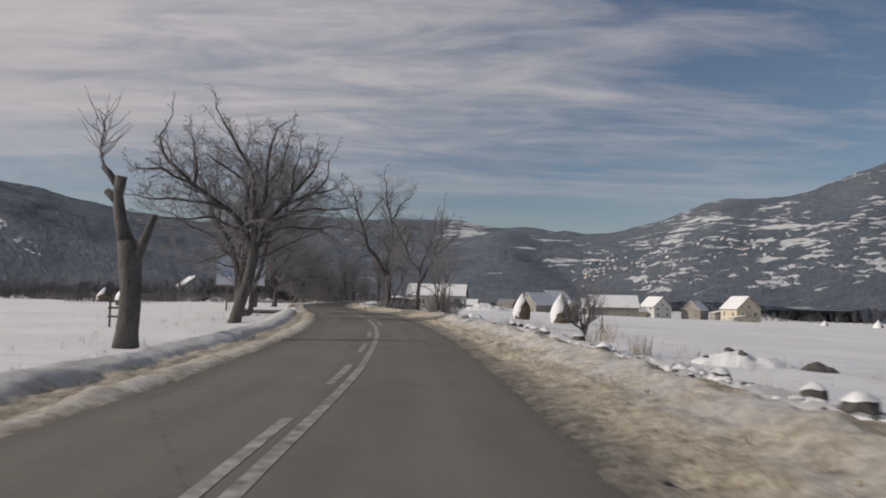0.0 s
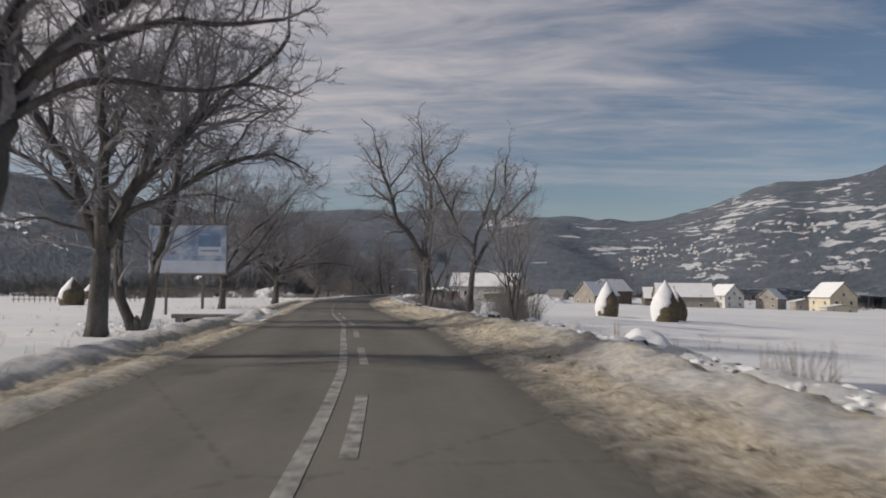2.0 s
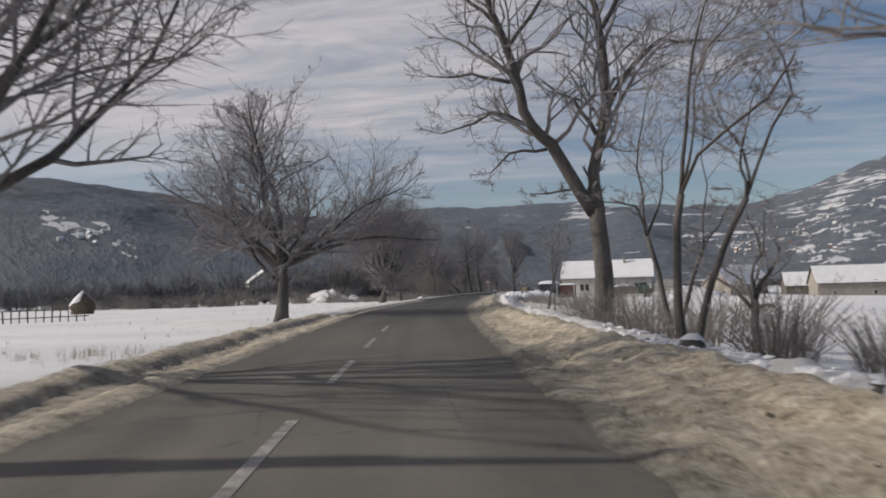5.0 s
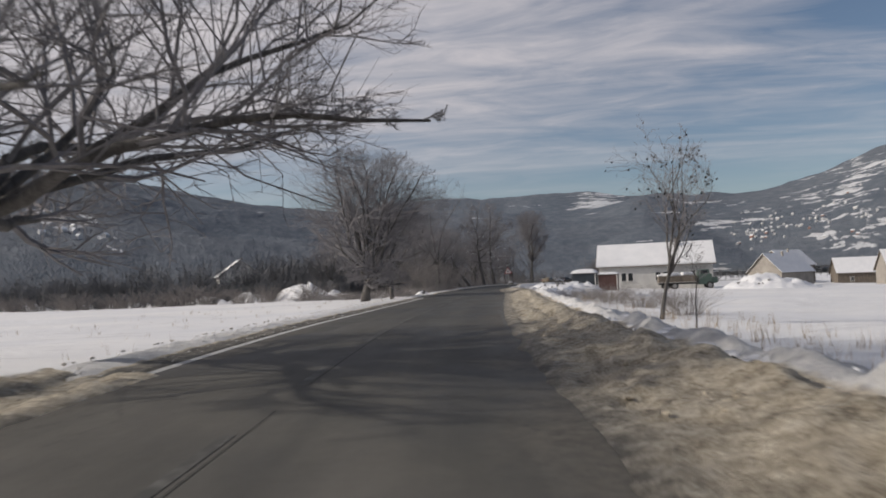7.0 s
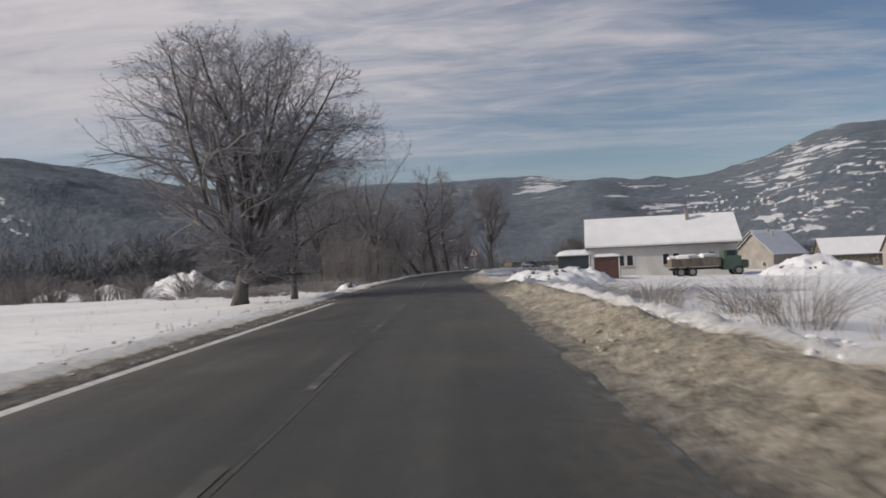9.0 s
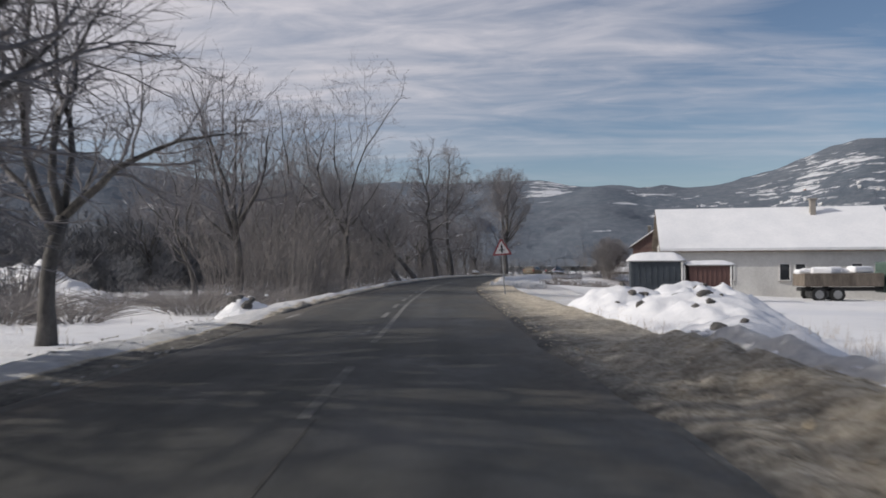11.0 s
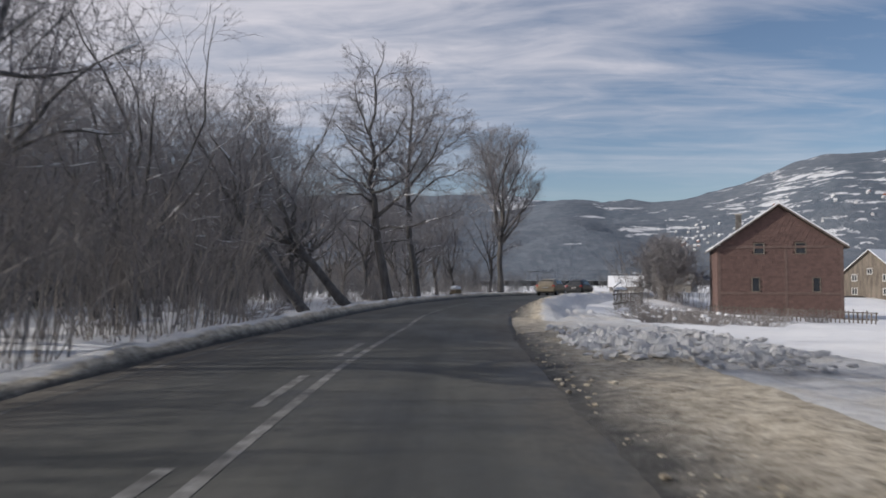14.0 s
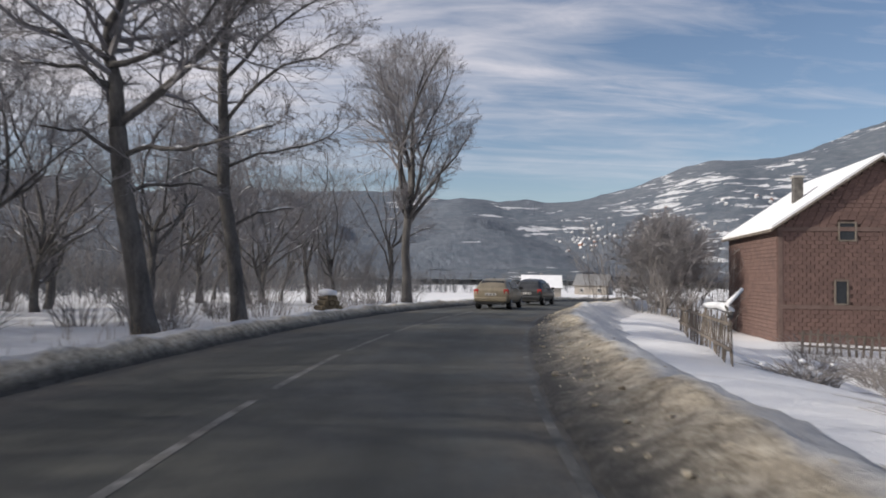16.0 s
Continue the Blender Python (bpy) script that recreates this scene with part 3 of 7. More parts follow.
def range_of_hills(name, label, elev, foot_at, crest_at, rows_at, spurs, seed, knots=AZ):
    el_s, foot_s, crest_s = eased(elev, knots), eased(foot_at, knots), eased(crest_at, knots)
    pts = []
    for u in rows_at:
        for a, el, foot, crest in zip(azs, el_s, foot_s, crest_s):
            r = foot + (crest - foot) * u
            x, y = -12 + r * math.sin(radians(a)), 130 + r * math.cos(radians(a))
            rise = u if u < 1 else 1 - 0.5 * (u - 1)
            top = crest * math.tan(radians(el))
            n = noise.fractal(Vector((x / 380, y / 380, seed)), 0.9, 2.1, 5) * 0.5
            n2 = noise.fractal(Vector((x / 60, y / 60, seed + 3.5)), 0.8, 2.2, 3)
            z = -8 + (top + 8) * (rise ** 1.15 + 0.26 * n * rise * (1.02 - rise) * 3) + 4.0 * n2 * min(1, u * 6)
            for sa, sw, sr, sd, se in spurs:
                w = ((a - sa) / sw) ** 2 + ((r - sr) / sd) ** 2
                if w < 5:
                    z = max(z, sr * math.tan(radians(se)) * math.exp(-w) * (1 + 0.22 * n) + 3.0 * n2)
            pts.append((x, y, z))
    na = len(azs)
    quads = [[j * na + i, j * na + (i + 1) % na, (j + 1) * na + (i + 1) % na, (j + 1) * na + i] for j in range(len(rows_at) - 1) for i in range(na)]
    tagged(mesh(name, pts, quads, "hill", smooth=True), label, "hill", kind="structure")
    return pts, quads


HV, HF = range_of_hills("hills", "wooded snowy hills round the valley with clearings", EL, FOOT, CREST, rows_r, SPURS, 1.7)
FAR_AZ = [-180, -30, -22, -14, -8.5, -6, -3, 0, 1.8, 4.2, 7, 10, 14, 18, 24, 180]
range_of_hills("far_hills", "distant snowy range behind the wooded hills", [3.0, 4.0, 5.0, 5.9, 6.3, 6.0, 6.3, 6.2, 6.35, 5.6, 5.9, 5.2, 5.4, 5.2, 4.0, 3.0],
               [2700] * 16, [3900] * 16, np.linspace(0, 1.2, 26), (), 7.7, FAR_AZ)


# ---- road, markings ----
def strip(name, run0, run1, offs, heights, mat, dirt=None, step=0.5, smooth=True, rough=None, label="", category="", kind="structure", taper=0.0, shift=None):
    """A band along the road: cross-section offsets and heights, heightened by rough(run, off)."""
    runs = np.arange(run0, run1 + 0.01, step)
    V, F, D = [], [], []
    for r in runs:
        for k, (o, h) in enumerate(zip(offs, heights)):
            o += shift(r, o) if shift else 0.0
            ends = min(1.0, (r - run0) / taper, (run1 - r) / taper) if taper else 1.0
            h = h * ends - 0.5 * (1 - ends) ** 2
            p = across(r, o, h)
            if rough:
                dz, do = rough(p, r, k / (len(offs) - 1))
                p = across(r, o + do, h + dz)
            V.append(p)
            D.append(dirt(r, k / (len(offs) - 1)) if dirt else 0.0)
    k = len(offs)
    F = [[j * k + i, j * k + i + 1, (j + 1) * k + i + 1, (j + 1) * k + i] for j in range(len(runs) - 1) for i in range(k - 1)]
    ob = mesh(name, V, F, mat, smooth=smooth)
    if dirt:
        ob.data.attributes.new("dirt", "FLOAT", "POINT").data.foreach_set("value", D)
    return tagged(ob, label, category, kind=kind)


def right_edge(r):
    return float(np.interp(r, [60, 84, 100, 122, 166, 174], [-0.32, -0.3, 0.1, 0.42, 0.42, 0.0]))


def left_edge(r):
    """How far the muddy shoulder widens the carriageway before the wood."""
    return 0.6 * float(step01(r, 174, 184)) * (1 - float(step01(r, 221, 232)))


ROAD_OFFS = [-3.25, -3.2, -3.0, -1.5, 0, 1.5, 3.0, 3.2, 3.25]
road = strip("road", -58, 405, ROAD_OFFS, [-0.2, -0.03, -0.02, 0.0, 0.015, 0.0, -0.02, -0.03, -0.2], "asphalt", step=2.0, label="two-lane asphalt road, damp and salt-grey", category="road", shift=lambda r, o: max(0.0, right_edge(r)) if o > 2.9 else -left_edge(r) if o < -3.1 else 0.0)

lane = road.data.attributes.new("lane", "FLOAT_VECTOR", "POINT")
lane.data.foreach_set("vector", [c for r in np.arange(-58, 405.01, 2.0) for o in ROAD_OFFS for c in (o, float(r), 0.0)])


def line_piece(run0, run1, off, width, lift=0.005):
    V, F = [], []
    n = max(1, int((run1 - run0) / 1.0))
    for k in range(n + 1):
        r = run0 + (run1 - run0) * k / n
        crown = float(np.interp(abs(off), [0, 1.5, 3.0], [0.015, 0.0, -0.02]))
        V += [across(r, off - width / 2, crown + lift), across(r, off + width / 2, crown + lift)]
    return V, [[2 * k, 2 * k + 1, 2 * k + 3, 2 * k + 2] for k in range(n)]


def axis_off(r):
    """Where the painted axis lies beside the middle of the carriageway."""
    return float(np.interp(r, [-20, 4, 14, 24, 35, 41, 50, 56, 70, 80, 129, 139, 160, 188, 202, 219, 224, 229, 237, 242, 251, 262],
                           [-0.15, -0.08, 0.11, 0.17, 0.2, 0.24, 0.06, 0.06, -0.27, -0.29, 0.12, 0.2, 0.1, -0.03, -0.05, -0.1, 0.04, 0.16, -0.08, -0.08, -0.27, -0.2]))


def painted(name, run0, run1, off, width, mat, parent, lift=0.005):
    """A painted line that keeps its distance from the axis."""
    V, F = [], []
    n = max(2, int((run1 - run0) / 0.8))
    for k in range(n + 1):
        r = run0 + (run1 - run0) * k / n
        o = off + axis_off(r)
        crown = float(np.interp(abs(o), [0, 1.5, 3.0], [0.015, 0.0, -0.02]))
        V += [across(r, o - width / 2, crown + lift), across(r, o + width / 2, crown + lift)]
    mesh(name, V, [[2 * k, 2 * k + 1, 2 * k + 3, 2 * k + 2] for k in range(n)], mat, parent)


def markings():
    lines = thing("road_marking", Matrix(), "worn white lane lines on the asphalt", "road marking", kind="structure")
    painted("solid_line", -50, 73.4, 0.0, 0.15, "paint", lines)
    painted("solid_line", 178, 236, 0.0, 0.13, "worn", lines)
    for r in np.arange(-46.1, 27, 7.1):
        painted("dash", r, r + 3.6, -0.27, 0.14, "paint", lines)
    for r in np.arange(35, 74, 7.0):
        painted("dash", r, r + 3.5, 0.36, 0.15, "paint", lines)
    for r in np.arange(77, 176, 7.0):
        painted("dash", r, r + 3.7, 0.0, 0.13, "paint" if r < 100 else "faded", lines)
    for r in np.arange(176.5, 224, 5.5):
        painted("dash", r, r + 2.8, -0.36, 0.14, "faded" if r < 182 else "worn", lines)
    for r in np.arange(236.6, 300, 4.9):
        painted("dash", r, r + 4.1, 0.0, 0.10, "worn", lines)
    for r0, r1, off, w, mat in ((100, 162, -3.02, 0.20, "edgewhite"), (163, 181, -3.06, 0.14, "faded"), (182.6, 184.6, -3.1, 0.14, "paint"), (186, 190, -3.15, 0.13, "faded"),
                                (191, 226.6, -3.1, 0.12, "faded"), (112, 168, 3.36, 0.10, "faded"), (236, 300, 2.96, 0.10, "faded")):
        mesh("edge_line", *line_piece(r0, r1, off, w, 0.004), mat, lines)
    joint = thing("road_joint", Matrix(), "dark open joint along the middle of the asphalt", "road joint", kind="structure")
    for r0, r1, off, w in ((99, 110, 0.13, 0.03), (112, 131, 0.11, 0.035), (133, 146, 0.12, 0.04), (150, 168, 0.12, 0.03), (57, 72, -0.14, 0.035)):
        painted("joint", r0, r1, off, w, "seam", joint, 0.003)


markings()


# ---- ploughed snow along the road ----
def bank_rough(seed, amp, clod, edge=0.25):
    def rough(p, r, u):
        a = noise.noise(Vector((p.x / 2.6, p.y / 2.6, seed)))
        b = noise.noise(Vector((p.x / 0.7, p.y / 0.7, seed + 3)))
        c = noise.noise(Vector((p.x / 0.22, p.y / 0.22, seed + 7)))
        body = min(1, 6 * u) * min(1, 6 * (1 - u))
        return body * (amp * a + clod * b + 0.45 * clod * c), edge * noise.noise(Vector((r / 1.7, u * 2, seed + 9))) * (1 - 0.6 * u) + 0.08 * c * (1 - body)
    return rough


def dipped(rough, run, length, depth):
    """The same roughness with a dip in the bank at one place."""
    def lower(p, r, u):
        dz, do = rough(p, r, u)
        return dz - depth * math.exp(-((r - run) / length) ** 4) * min(1, 5 * u), do
    return lower


def raised(rough, run0, run1, height):
    """The same roughness on a bank that grows higher along a stretch."""
    def higher(p, r, u):
        dz, do = rough(p, r, u)
        return dz + height * float(step01(r, run0, run1)) * min(1, 7 * u) * (1 - u), do
    return higher


def bermed(rough):
    """The same roughness with a crisp white berm on the field side further on."""
    def higher(p, r, u):
        dz, do = rough(p, r, u)
        crest = 0.63 + 0.03 * noise.noise(Vector((r / 3.0, 4.0, 2.0)))
        return dz + (0.05 + 0.17 * float(step01(r, 92, 116))) * (0.75 + 0.9 * noise.noise(Vector((r / 1.4, 7.0, 1.0)))) * math.exp(-((u - crest) / 0.055) ** 2), do
    return higher


def profile(pts, n):
    o, h = zip(*pts)
    if o[-1] < o[0]:
        at, up = profile([(-a, c) for a, c in pts], n)
        return [-a for a in at], up
    at = np.linspace(o[0], o[-1], n)
    return list(at), list(np.interp(at, o, h))


def sandy_then_muddy(r, u):
    """Bright sandy snow at first, dull and muddy further on; a dark wet foot; clean on the field side."""
    far = min(1.0, max(0.0, (r - 40) / 24)) + 0.95 * min(1.0, max(0.0, (r - 96) / 22))
    return float(np.interp(u, [0, 0.05, 0.11, 0.18, 0.27, 0.36, 0.44, 0.50, 0.55, 0.60, 1],
                           [2.5, 2.1, 1.5, 0.85 + 0.4 * far, 0.42 + 0.62 * far, 0.25 + 0.66 * far, 0.25 + 0.6 * far, 1.0 + 0.2 * far, 0.6, -0.4, -0.6]))


o, h = profile([(2.90, -0.06), (3.05, 0.0), (3.3, 0.05), (3.5, 0.02), (3.9, 0.06), (4.5, 0.15), (4.9, 0.29), (5.2, 0.32), (5.5, 0.20), (5.8, 0.10), (6.2, 0.15), (6.6, 0.13), (7.2, -0.12), (8.1, -0.68)], 56)
strip("snowbank_right", -30, 174, o, h, "bank", sandy_then_muddy, 0.22,
      rough=bermed(bank_rough(1.0, 0.09, 0.16, 0.14)), shift=lambda r, o: right_edge(r) * max(0.0, 1 - max(0.0, o - 3.4) / 1.6), label="sand-browned ploughed snow bank along the road", category="snow bank")
o, h = profile([(2.90, -0.06), (3.1, 0.0), (3.8, 0.04), (5.0, 0.05), (5.7, 0.02), (6.0, -0.16), (6.5, -0.45)], 26)
strip("snowbank_verge", 171.7, 228.5, o, h, "bank", lambda r, u: float(np.interp(u, [0, 0.10, 0.28, 0.5, 1], [3.0, 2.4, 1.6, 0.9, 0.8])), 0.25,
      rough=bank_rough(5.0, 0.04, 0.045, 0.12), label="trodden dirty snow on the wide verge", category="snow bank", taper=2.5)
o, h = profile([(3.02, -0.06), (3.15, 0.02), (3.6, 0.13), (4.05, 0.31), (4.35, 0.36), (4.7, 0.25), (5.4, -0.15), (6.2, -0.5), (7.4, -0.85)], 32)
strip("snowbank_curve", 232.0, 330, o, h, "bank", lambda r, u: float(np.interp(u, [0, 0.10, 0.20, 0.31, 1], [2.8, 2.2, 1.45, 0.0, -0.5])), 0.25,
      rough=bank_rough(8.0, 0.10, 0.10, 0.16), label="high ploughed snow bank with a sandy foot", category="snow bank", taper=4.5)
def left_dirt(r, u):
    """A pale strip along the asphalt, a muddy line, then white; the mud spreads after the ditch."""
    k = float(step01(r, 66, 80))
    d = 1.2 * math.exp(-((r - 65.5) / 5.5) ** 4)
    b = 0.45 * float(step01(r, 36, 50))
    return float(np.interp(u, [0, 0.05, 0.11, 0.19, 0.24, 0.33, 0.40, 0.5, 0.62, 1], [1.6, 0.5 + b, 0.3 + b, 0.5 + b, 1.6 - d, 1.45 - d, 0.35 + b + 0.9 * k - d / 2, -0.2 + b + 0.9 * k - d, -0.4 + 0.3 * k, -0.6]))


o, h = profile([(-2.62, -0.07), (-2.78, 0.01), (-3.0, 0.07), (-3.25, 0.06), (-3.5, -0.02), (-3.95, 0.0), (-4.2, 0.15), (-4.6, 0.22), (-5.2, 0.06), (-6.0, -0.42)], 34)
strip("snowbank_left", -30, 114, o, h, "bank", left_dirt, 0.25,
      rough=dipped(bank_rough(12.0, 0.06, 0.08, 0.10), 65.5, 5.0, 0.30), label="low ploughed snow bank, grey along the asphalt", category="snow bank")
o, h = profile([(-3.14, -0.07), (-3.24, -0.01), (-3.75, 0.0), (-4.15, 0.07), (-4.7, 0.08), (-5.6, -0.42)], 20)
strip("snowbank_shoulder", 111.7, 182, o, h, "bank", lambda r, u: 2.3 if u < 0.30 else 0.3 - 0.8 * u, 0.25,
      rough=bank_rough(15.0, 0.03, 0.05, 0.07), label="muddy shoulder and a thin edge of snow", category="snow bank", taper=2.5)
o, h = profile([(-2.98, -0.07), (-3.08, 0.01), (-3.3, 0.09), (-3.55, 0.12), (-3.9, 0.11), (-4.5, -0.02), (-5.4, -0.45)], 34)
strip("snowbank_woods", 178.0, 330, o, h, "bank", lambda r, u: float(np.interp(u, [0, 0.05, 0.10, 0.18, 0.26, 1], [2.8, 2.3, 0.9, 0.1, -0.3, -0.6])), 0.25,
      rough=raised(bank_rough(18.0, 0.06, 0.09, 0.12), 212, 231, 0.22), shift=lambda r, o: -left_edge(r), label="steep-faced ploughed snow bank along the woods", category="snow bank", taper=9.0)


# ---- trees ----
def ball_exit(p, d, c, rad):
    """How far a ray from p along d stays inside an ellipsoid."""
    q = Vector(((p.x - c.x) / rad.x, (p.y - c.y) / rad.y, (p.z - c.z) / rad.z))
    e = Vector((d.x / rad.x, d.y / rad.y, d.z / rad.z))
    a, b, k = e.dot(e), 2 * q.dot(e), q.dot(q) - 1
    s = b * b - 4 * a * k
    return max(0.0, (-b + math.sqrt(s)) / (2 * a)) if s > 0 else 0.0


def sway(rng, d, angle):
    """A direction at about that angle from d."""
    a = d.orthogonal().normalized()
    a.rotate(Matrix.Rotation(rng.uniform(0, 2 * math.pi), 3, d))
    return (d * math.cos(angle) + a * math.sin(angle)).normalized()


def grow_tree(seed, height, spread, girth, fork, stems=1, limbs=7, kids=(11, 9, 7), lean=(0, 0), crown_low=0.25, upright=0.25, open_angle=(25, 65), shift=(0, 0), wig=1.0, twig=0.011, snowy=0.0, along=2, shape=None, shoots=2.7):
    """Wood and twig meshes of a bare broadleaf tree, its base at the origin."""
    rng = random.Random(seed)
    W, T, S = ([], []), ([], []), ([], [])
    low = height * crown_low
    centre = Vector((shift[0], shift[1], (low + height) / 2))
    rad = Vector((spread / 2, spread / 2, (height - low) / 2))
    up = Vector((0, 0, 1))
    segs, sides, wiggle = (6, 8, 5, 2, 1), (9, 7, 4, 3, 3), (0.06, 0.21, 0.27, 0.30, 0.3)

    def path(p, d, length, lvl, trop):
        n = segs[lvl]
        pts = [p.copy()]
        for _ in range(n):
            d = (d + Vector((rng.gauss(0, 1), rng.gauss(0, 1), rng.gauss(0, 0.8))) * wiggle[lvl] * wig + up * trop).normalized()
            pts.append(pts[-1] + d * (length / n))
        return pts

    def shoot(p, d, length, r, lvl):
        if lvl == 4:
            # the finest twigs: a slender three-sided spike
            a = sway(rng, d, 1.3) * max(twig * 0.55, r * 0.8)
            c = d.cross(a)
            n = len(T[0])
            T[0].extend((p + a, p - a * 0.5 + c * 0.87, p - a * 0.5 - c * 0.87, p + sway(rng, d, 0.15) * length))
            T[1].extend(([n, n + 1, n + 3], [n + 1, n + 2, n + 3], [n + 2, n, n + 3]))
            return
        end = (0, 0.14, 0.22, 0.4)[lvl]
        pts = path(p, d, length, lvl, upright * (0.5 if lvl < 3 else 0.25))
        n = len(pts) - 1
        store = W if lvl <= 1 else T
        tube(*store, pts, [max(twig * 0.6, r * (1 - (1 - end) * k / n)) for k in range(n + 1)], sides[lvl], lvl < 2)
        if snowy and lvl <= 2:
            for q0, q1 in zip(pts[:-1], pts[1:]):
                e = (q1 - q0).normalized()
                if abs(e.z) < 0.55 and r > 0.02 and rng.random() < snowy:
                    up1 = (Vector((0, 0, 1)) - e * e.z).normalized() * r * 0.62
                    tube(*S, [q0 + up1 * 0.7, (q0 + q1) / 2 + up1, q1 + up1 * 0.7], [r * 0.3, r * 0.55, r * 0.2], 5)
        count = kids[lvl - 1]
        for k in range(count):
            u = 0.22 + 0.78 * (k + rng.random()) / count
            i = min(n - 1, int(u * n))
            q = pts[i].lerp(pts[i + 1], u * n - i)
            along = (pts[i + 1] - pts[i]).normalized()
            dd = sway(rng, along, radians(rng.uniform(28, 62)))
            if dd.z < -0.25:
                dd.z *= 0.3
                dd.normalize()
            room = ball_exit(q, dd, centre, rad)
            ll = min(length * rng.uniform(0.42, 0.62) * (1.15 - 0.45 * u), max(room, 0.45) * rng.uniform(0.85, 1.1))
            shoot(q, dd, ll, max(twig, r * (1 - (1 - end) * u) * rng.uniform(0.5, 0.7)), lvl + 1)

    def limb(line, r0, r1, lvl):
        """A trunk or limb led through a few (across, up) places, with its side shoots."""
        pts = []
        reach = sum(math.hypot(b[0] - a[0], b[1] - a[1]) for a, b in zip(line[:-1], line[1:]))
        swing, wob = rng.uniform(-0.35, 0.35) * (lvl > 0), rng.uniform(0, 9)
        for k, (a, b) in enumerate(zip(line[:-1], line[1:])):
            for u in (0.0, 0.34, 0.67):
                v = (k + u) / (len(line) - 1)
                j = Vector((noise.noise(Vector((v * 4, wob, 1))), noise.noise(Vector((v * 4, wob, 5))), noise.noise(Vector((v * 4, wob, 9))))) * 0.05 * reach * min(1, 4 * v) * (lvl > 0)
                pts.append(Vector((a[0] + (b[0] - a[0]) * u, swing * reach * v, a[1] + (b[1] - a[1]) * u)) + j)
        pts.append(Vector((line[-1][0], swing * reach, line[-1][1])))
        n = len(pts) - 1
        tube(*W, pts, [r0 * (1.3 if lvl == 0 and k == 0 else 1) + (r1 - r0) * k / n for k in range(n + 1)], 9 if lvl == 0 else 7)
        if snowy and lvl:
            for q0, q1 in zip(pts[:-1], pts[1:]):
                e = (q1 - q0).normalized()
                if abs(e.z) < 0.6 and rng.random() < snowy:
                    w = (Vector((0, 0, 1)) - e * e.z).normalized() * r0 * 0.6
                    tube(*S, [q0 + w * 0.7, (q0 + q1) / 2 + w, q1 + w * 0.7], [r0 * 0.3, r0 * 0.5, r0 * 0.2], 5)
        count = int(reach * (shoots if lvl else 0.0)) + (2 if lvl else 0)
        for k in range(count):
            u = 0.18 + 0.82 * (k + rng.random()) / count
            i = min(n - 1, int(u * n))
            q = pts[i].lerp(pts[i + 1], u * n - i)
            dd = sway(rng, (pts[i + 1] - pts[i]).normalized(), radians(rng.uniform(25, 65)))
            dd = (dd + up * 0.15).normalized()
            room = ball_exit(q, dd, centre, rad)
            shoot(q, dd, min(reach * rng.uniform(0.22, 0.5), max(room, 0.6)), max(twig, (r0 + (r1 - r0) * u) * rng.uniform(0.35, 0.6)), 2)
        shoot(pts[-1], (pts[-1] - pts[-2]).normalized(), reach * 0.3, max(twig, r1 * 0.9), 2)

    if shape:
        trunk_line, limbs_at = shape
        limb(trunk_line, girth, girth * 0.72, 0)
        for thick, line in limbs_at:
            limb(line, girth * thick, girth * thick * 0.3, 1)
        return W, T, S

    tilt = Vector((math.tan(radians(lean[0])), math.tan(radians(lean[1])), 1)).normalized()
    for s in range(stems):
        d0 = tilt if stems == 1 else sway(rng, tilt, radians(rng.uniform(5, 16)))
        start = Vector((0, 0, -0.15)) if stems == 1 else Vector((rng.uniform(-1, 1) * girth, rng.uniform(-1, 1) * girth, -0.15))
        g = girth if stems == 1 else girth * rng.uniform(0.6, 0.9)
        pts = path(start, d0, fork * rng.uniform(0.9, 1.1) + 0.15, 0, 0.02)
        rr = [g * (1.35 if k == 0 else 1.08 if k == 1 else 1 - 0.25 * k / 6) for k in range(len(pts))]
        tube(*W, pts, rr, sides[0])
        top, axis = pts[-1], (pts[-1] - pts[-3]).normalized()
        m = max(2, limbs // stems)
        for k in range(m):
            ang = rng.uniform(*open_angle) if k else rng.uniform(3, 14)
            a = axis.orthogonal().normalized()
            a.rotate(Matrix.Rotation(2 * math.pi * (k + rng.uniform(-0.3, 0.3)) / m, 3, axis))
            dd = (axis * math.cos(radians(ang)) + a * math.sin(radians(ang))).normalized()
            j = -rng.randint(1, along) if k > 1 else -1
            p = pts[j]
            room = ball_exit(p, dd, centre, rad)
            shoot(p, dd, max(room, spread * 0.2) * rng.uniform(0.9, 1.0), g * 0.75 * rng.uniform(0.5, 0.8), 1)
    return W, T, S


def tree(x, y, seed, label, turn=0.0, z=None, group="", leaves=0, **kw):
    z = ground_z(x, y) if z is None else z
    ob = thing("tree", pose(x, y, z, 0, 0, turn), label, "tree", group)
    W, T, S = grow_tree(seed, **kw)
    mesh("trunk", *W, "bark", ob, smooth=True)
    mesh("crown", *T, "twig", ob)
    if S[0]:
        mesh("snow", *S, "cap", ob, "snow lying on the limbs", smooth=True)["kind"] = "stuff"
    if leaves:
        rng = random.Random(seed + 5)
        V, F = [], []
        for _ in range(leaves):
            p = rng.choice(T[0]) + Vector((rng.uniform(-0.05, 0.05), rng.uniform(-0.05, 0.05), -0.08))
            a, b = Vector((rng.uniform(-1, 1), rng.uniform(-1, 1), rng.uniform(-0.4, 0.4))).normalized() * 0.05, Vector((rng.uniform(-0.3, 0.3), rng.uniform(-0.3, 0.3), -1)) * 0.11
            n = len(V)
            V += [p, p + a + b * 0.5, p + b, p - a + b * 0.5]
            F.append([n, n + 1, n + 2, n + 3])
        mesh("leaves", V, F, "black", ob, "dark withered leaves")
    return ob


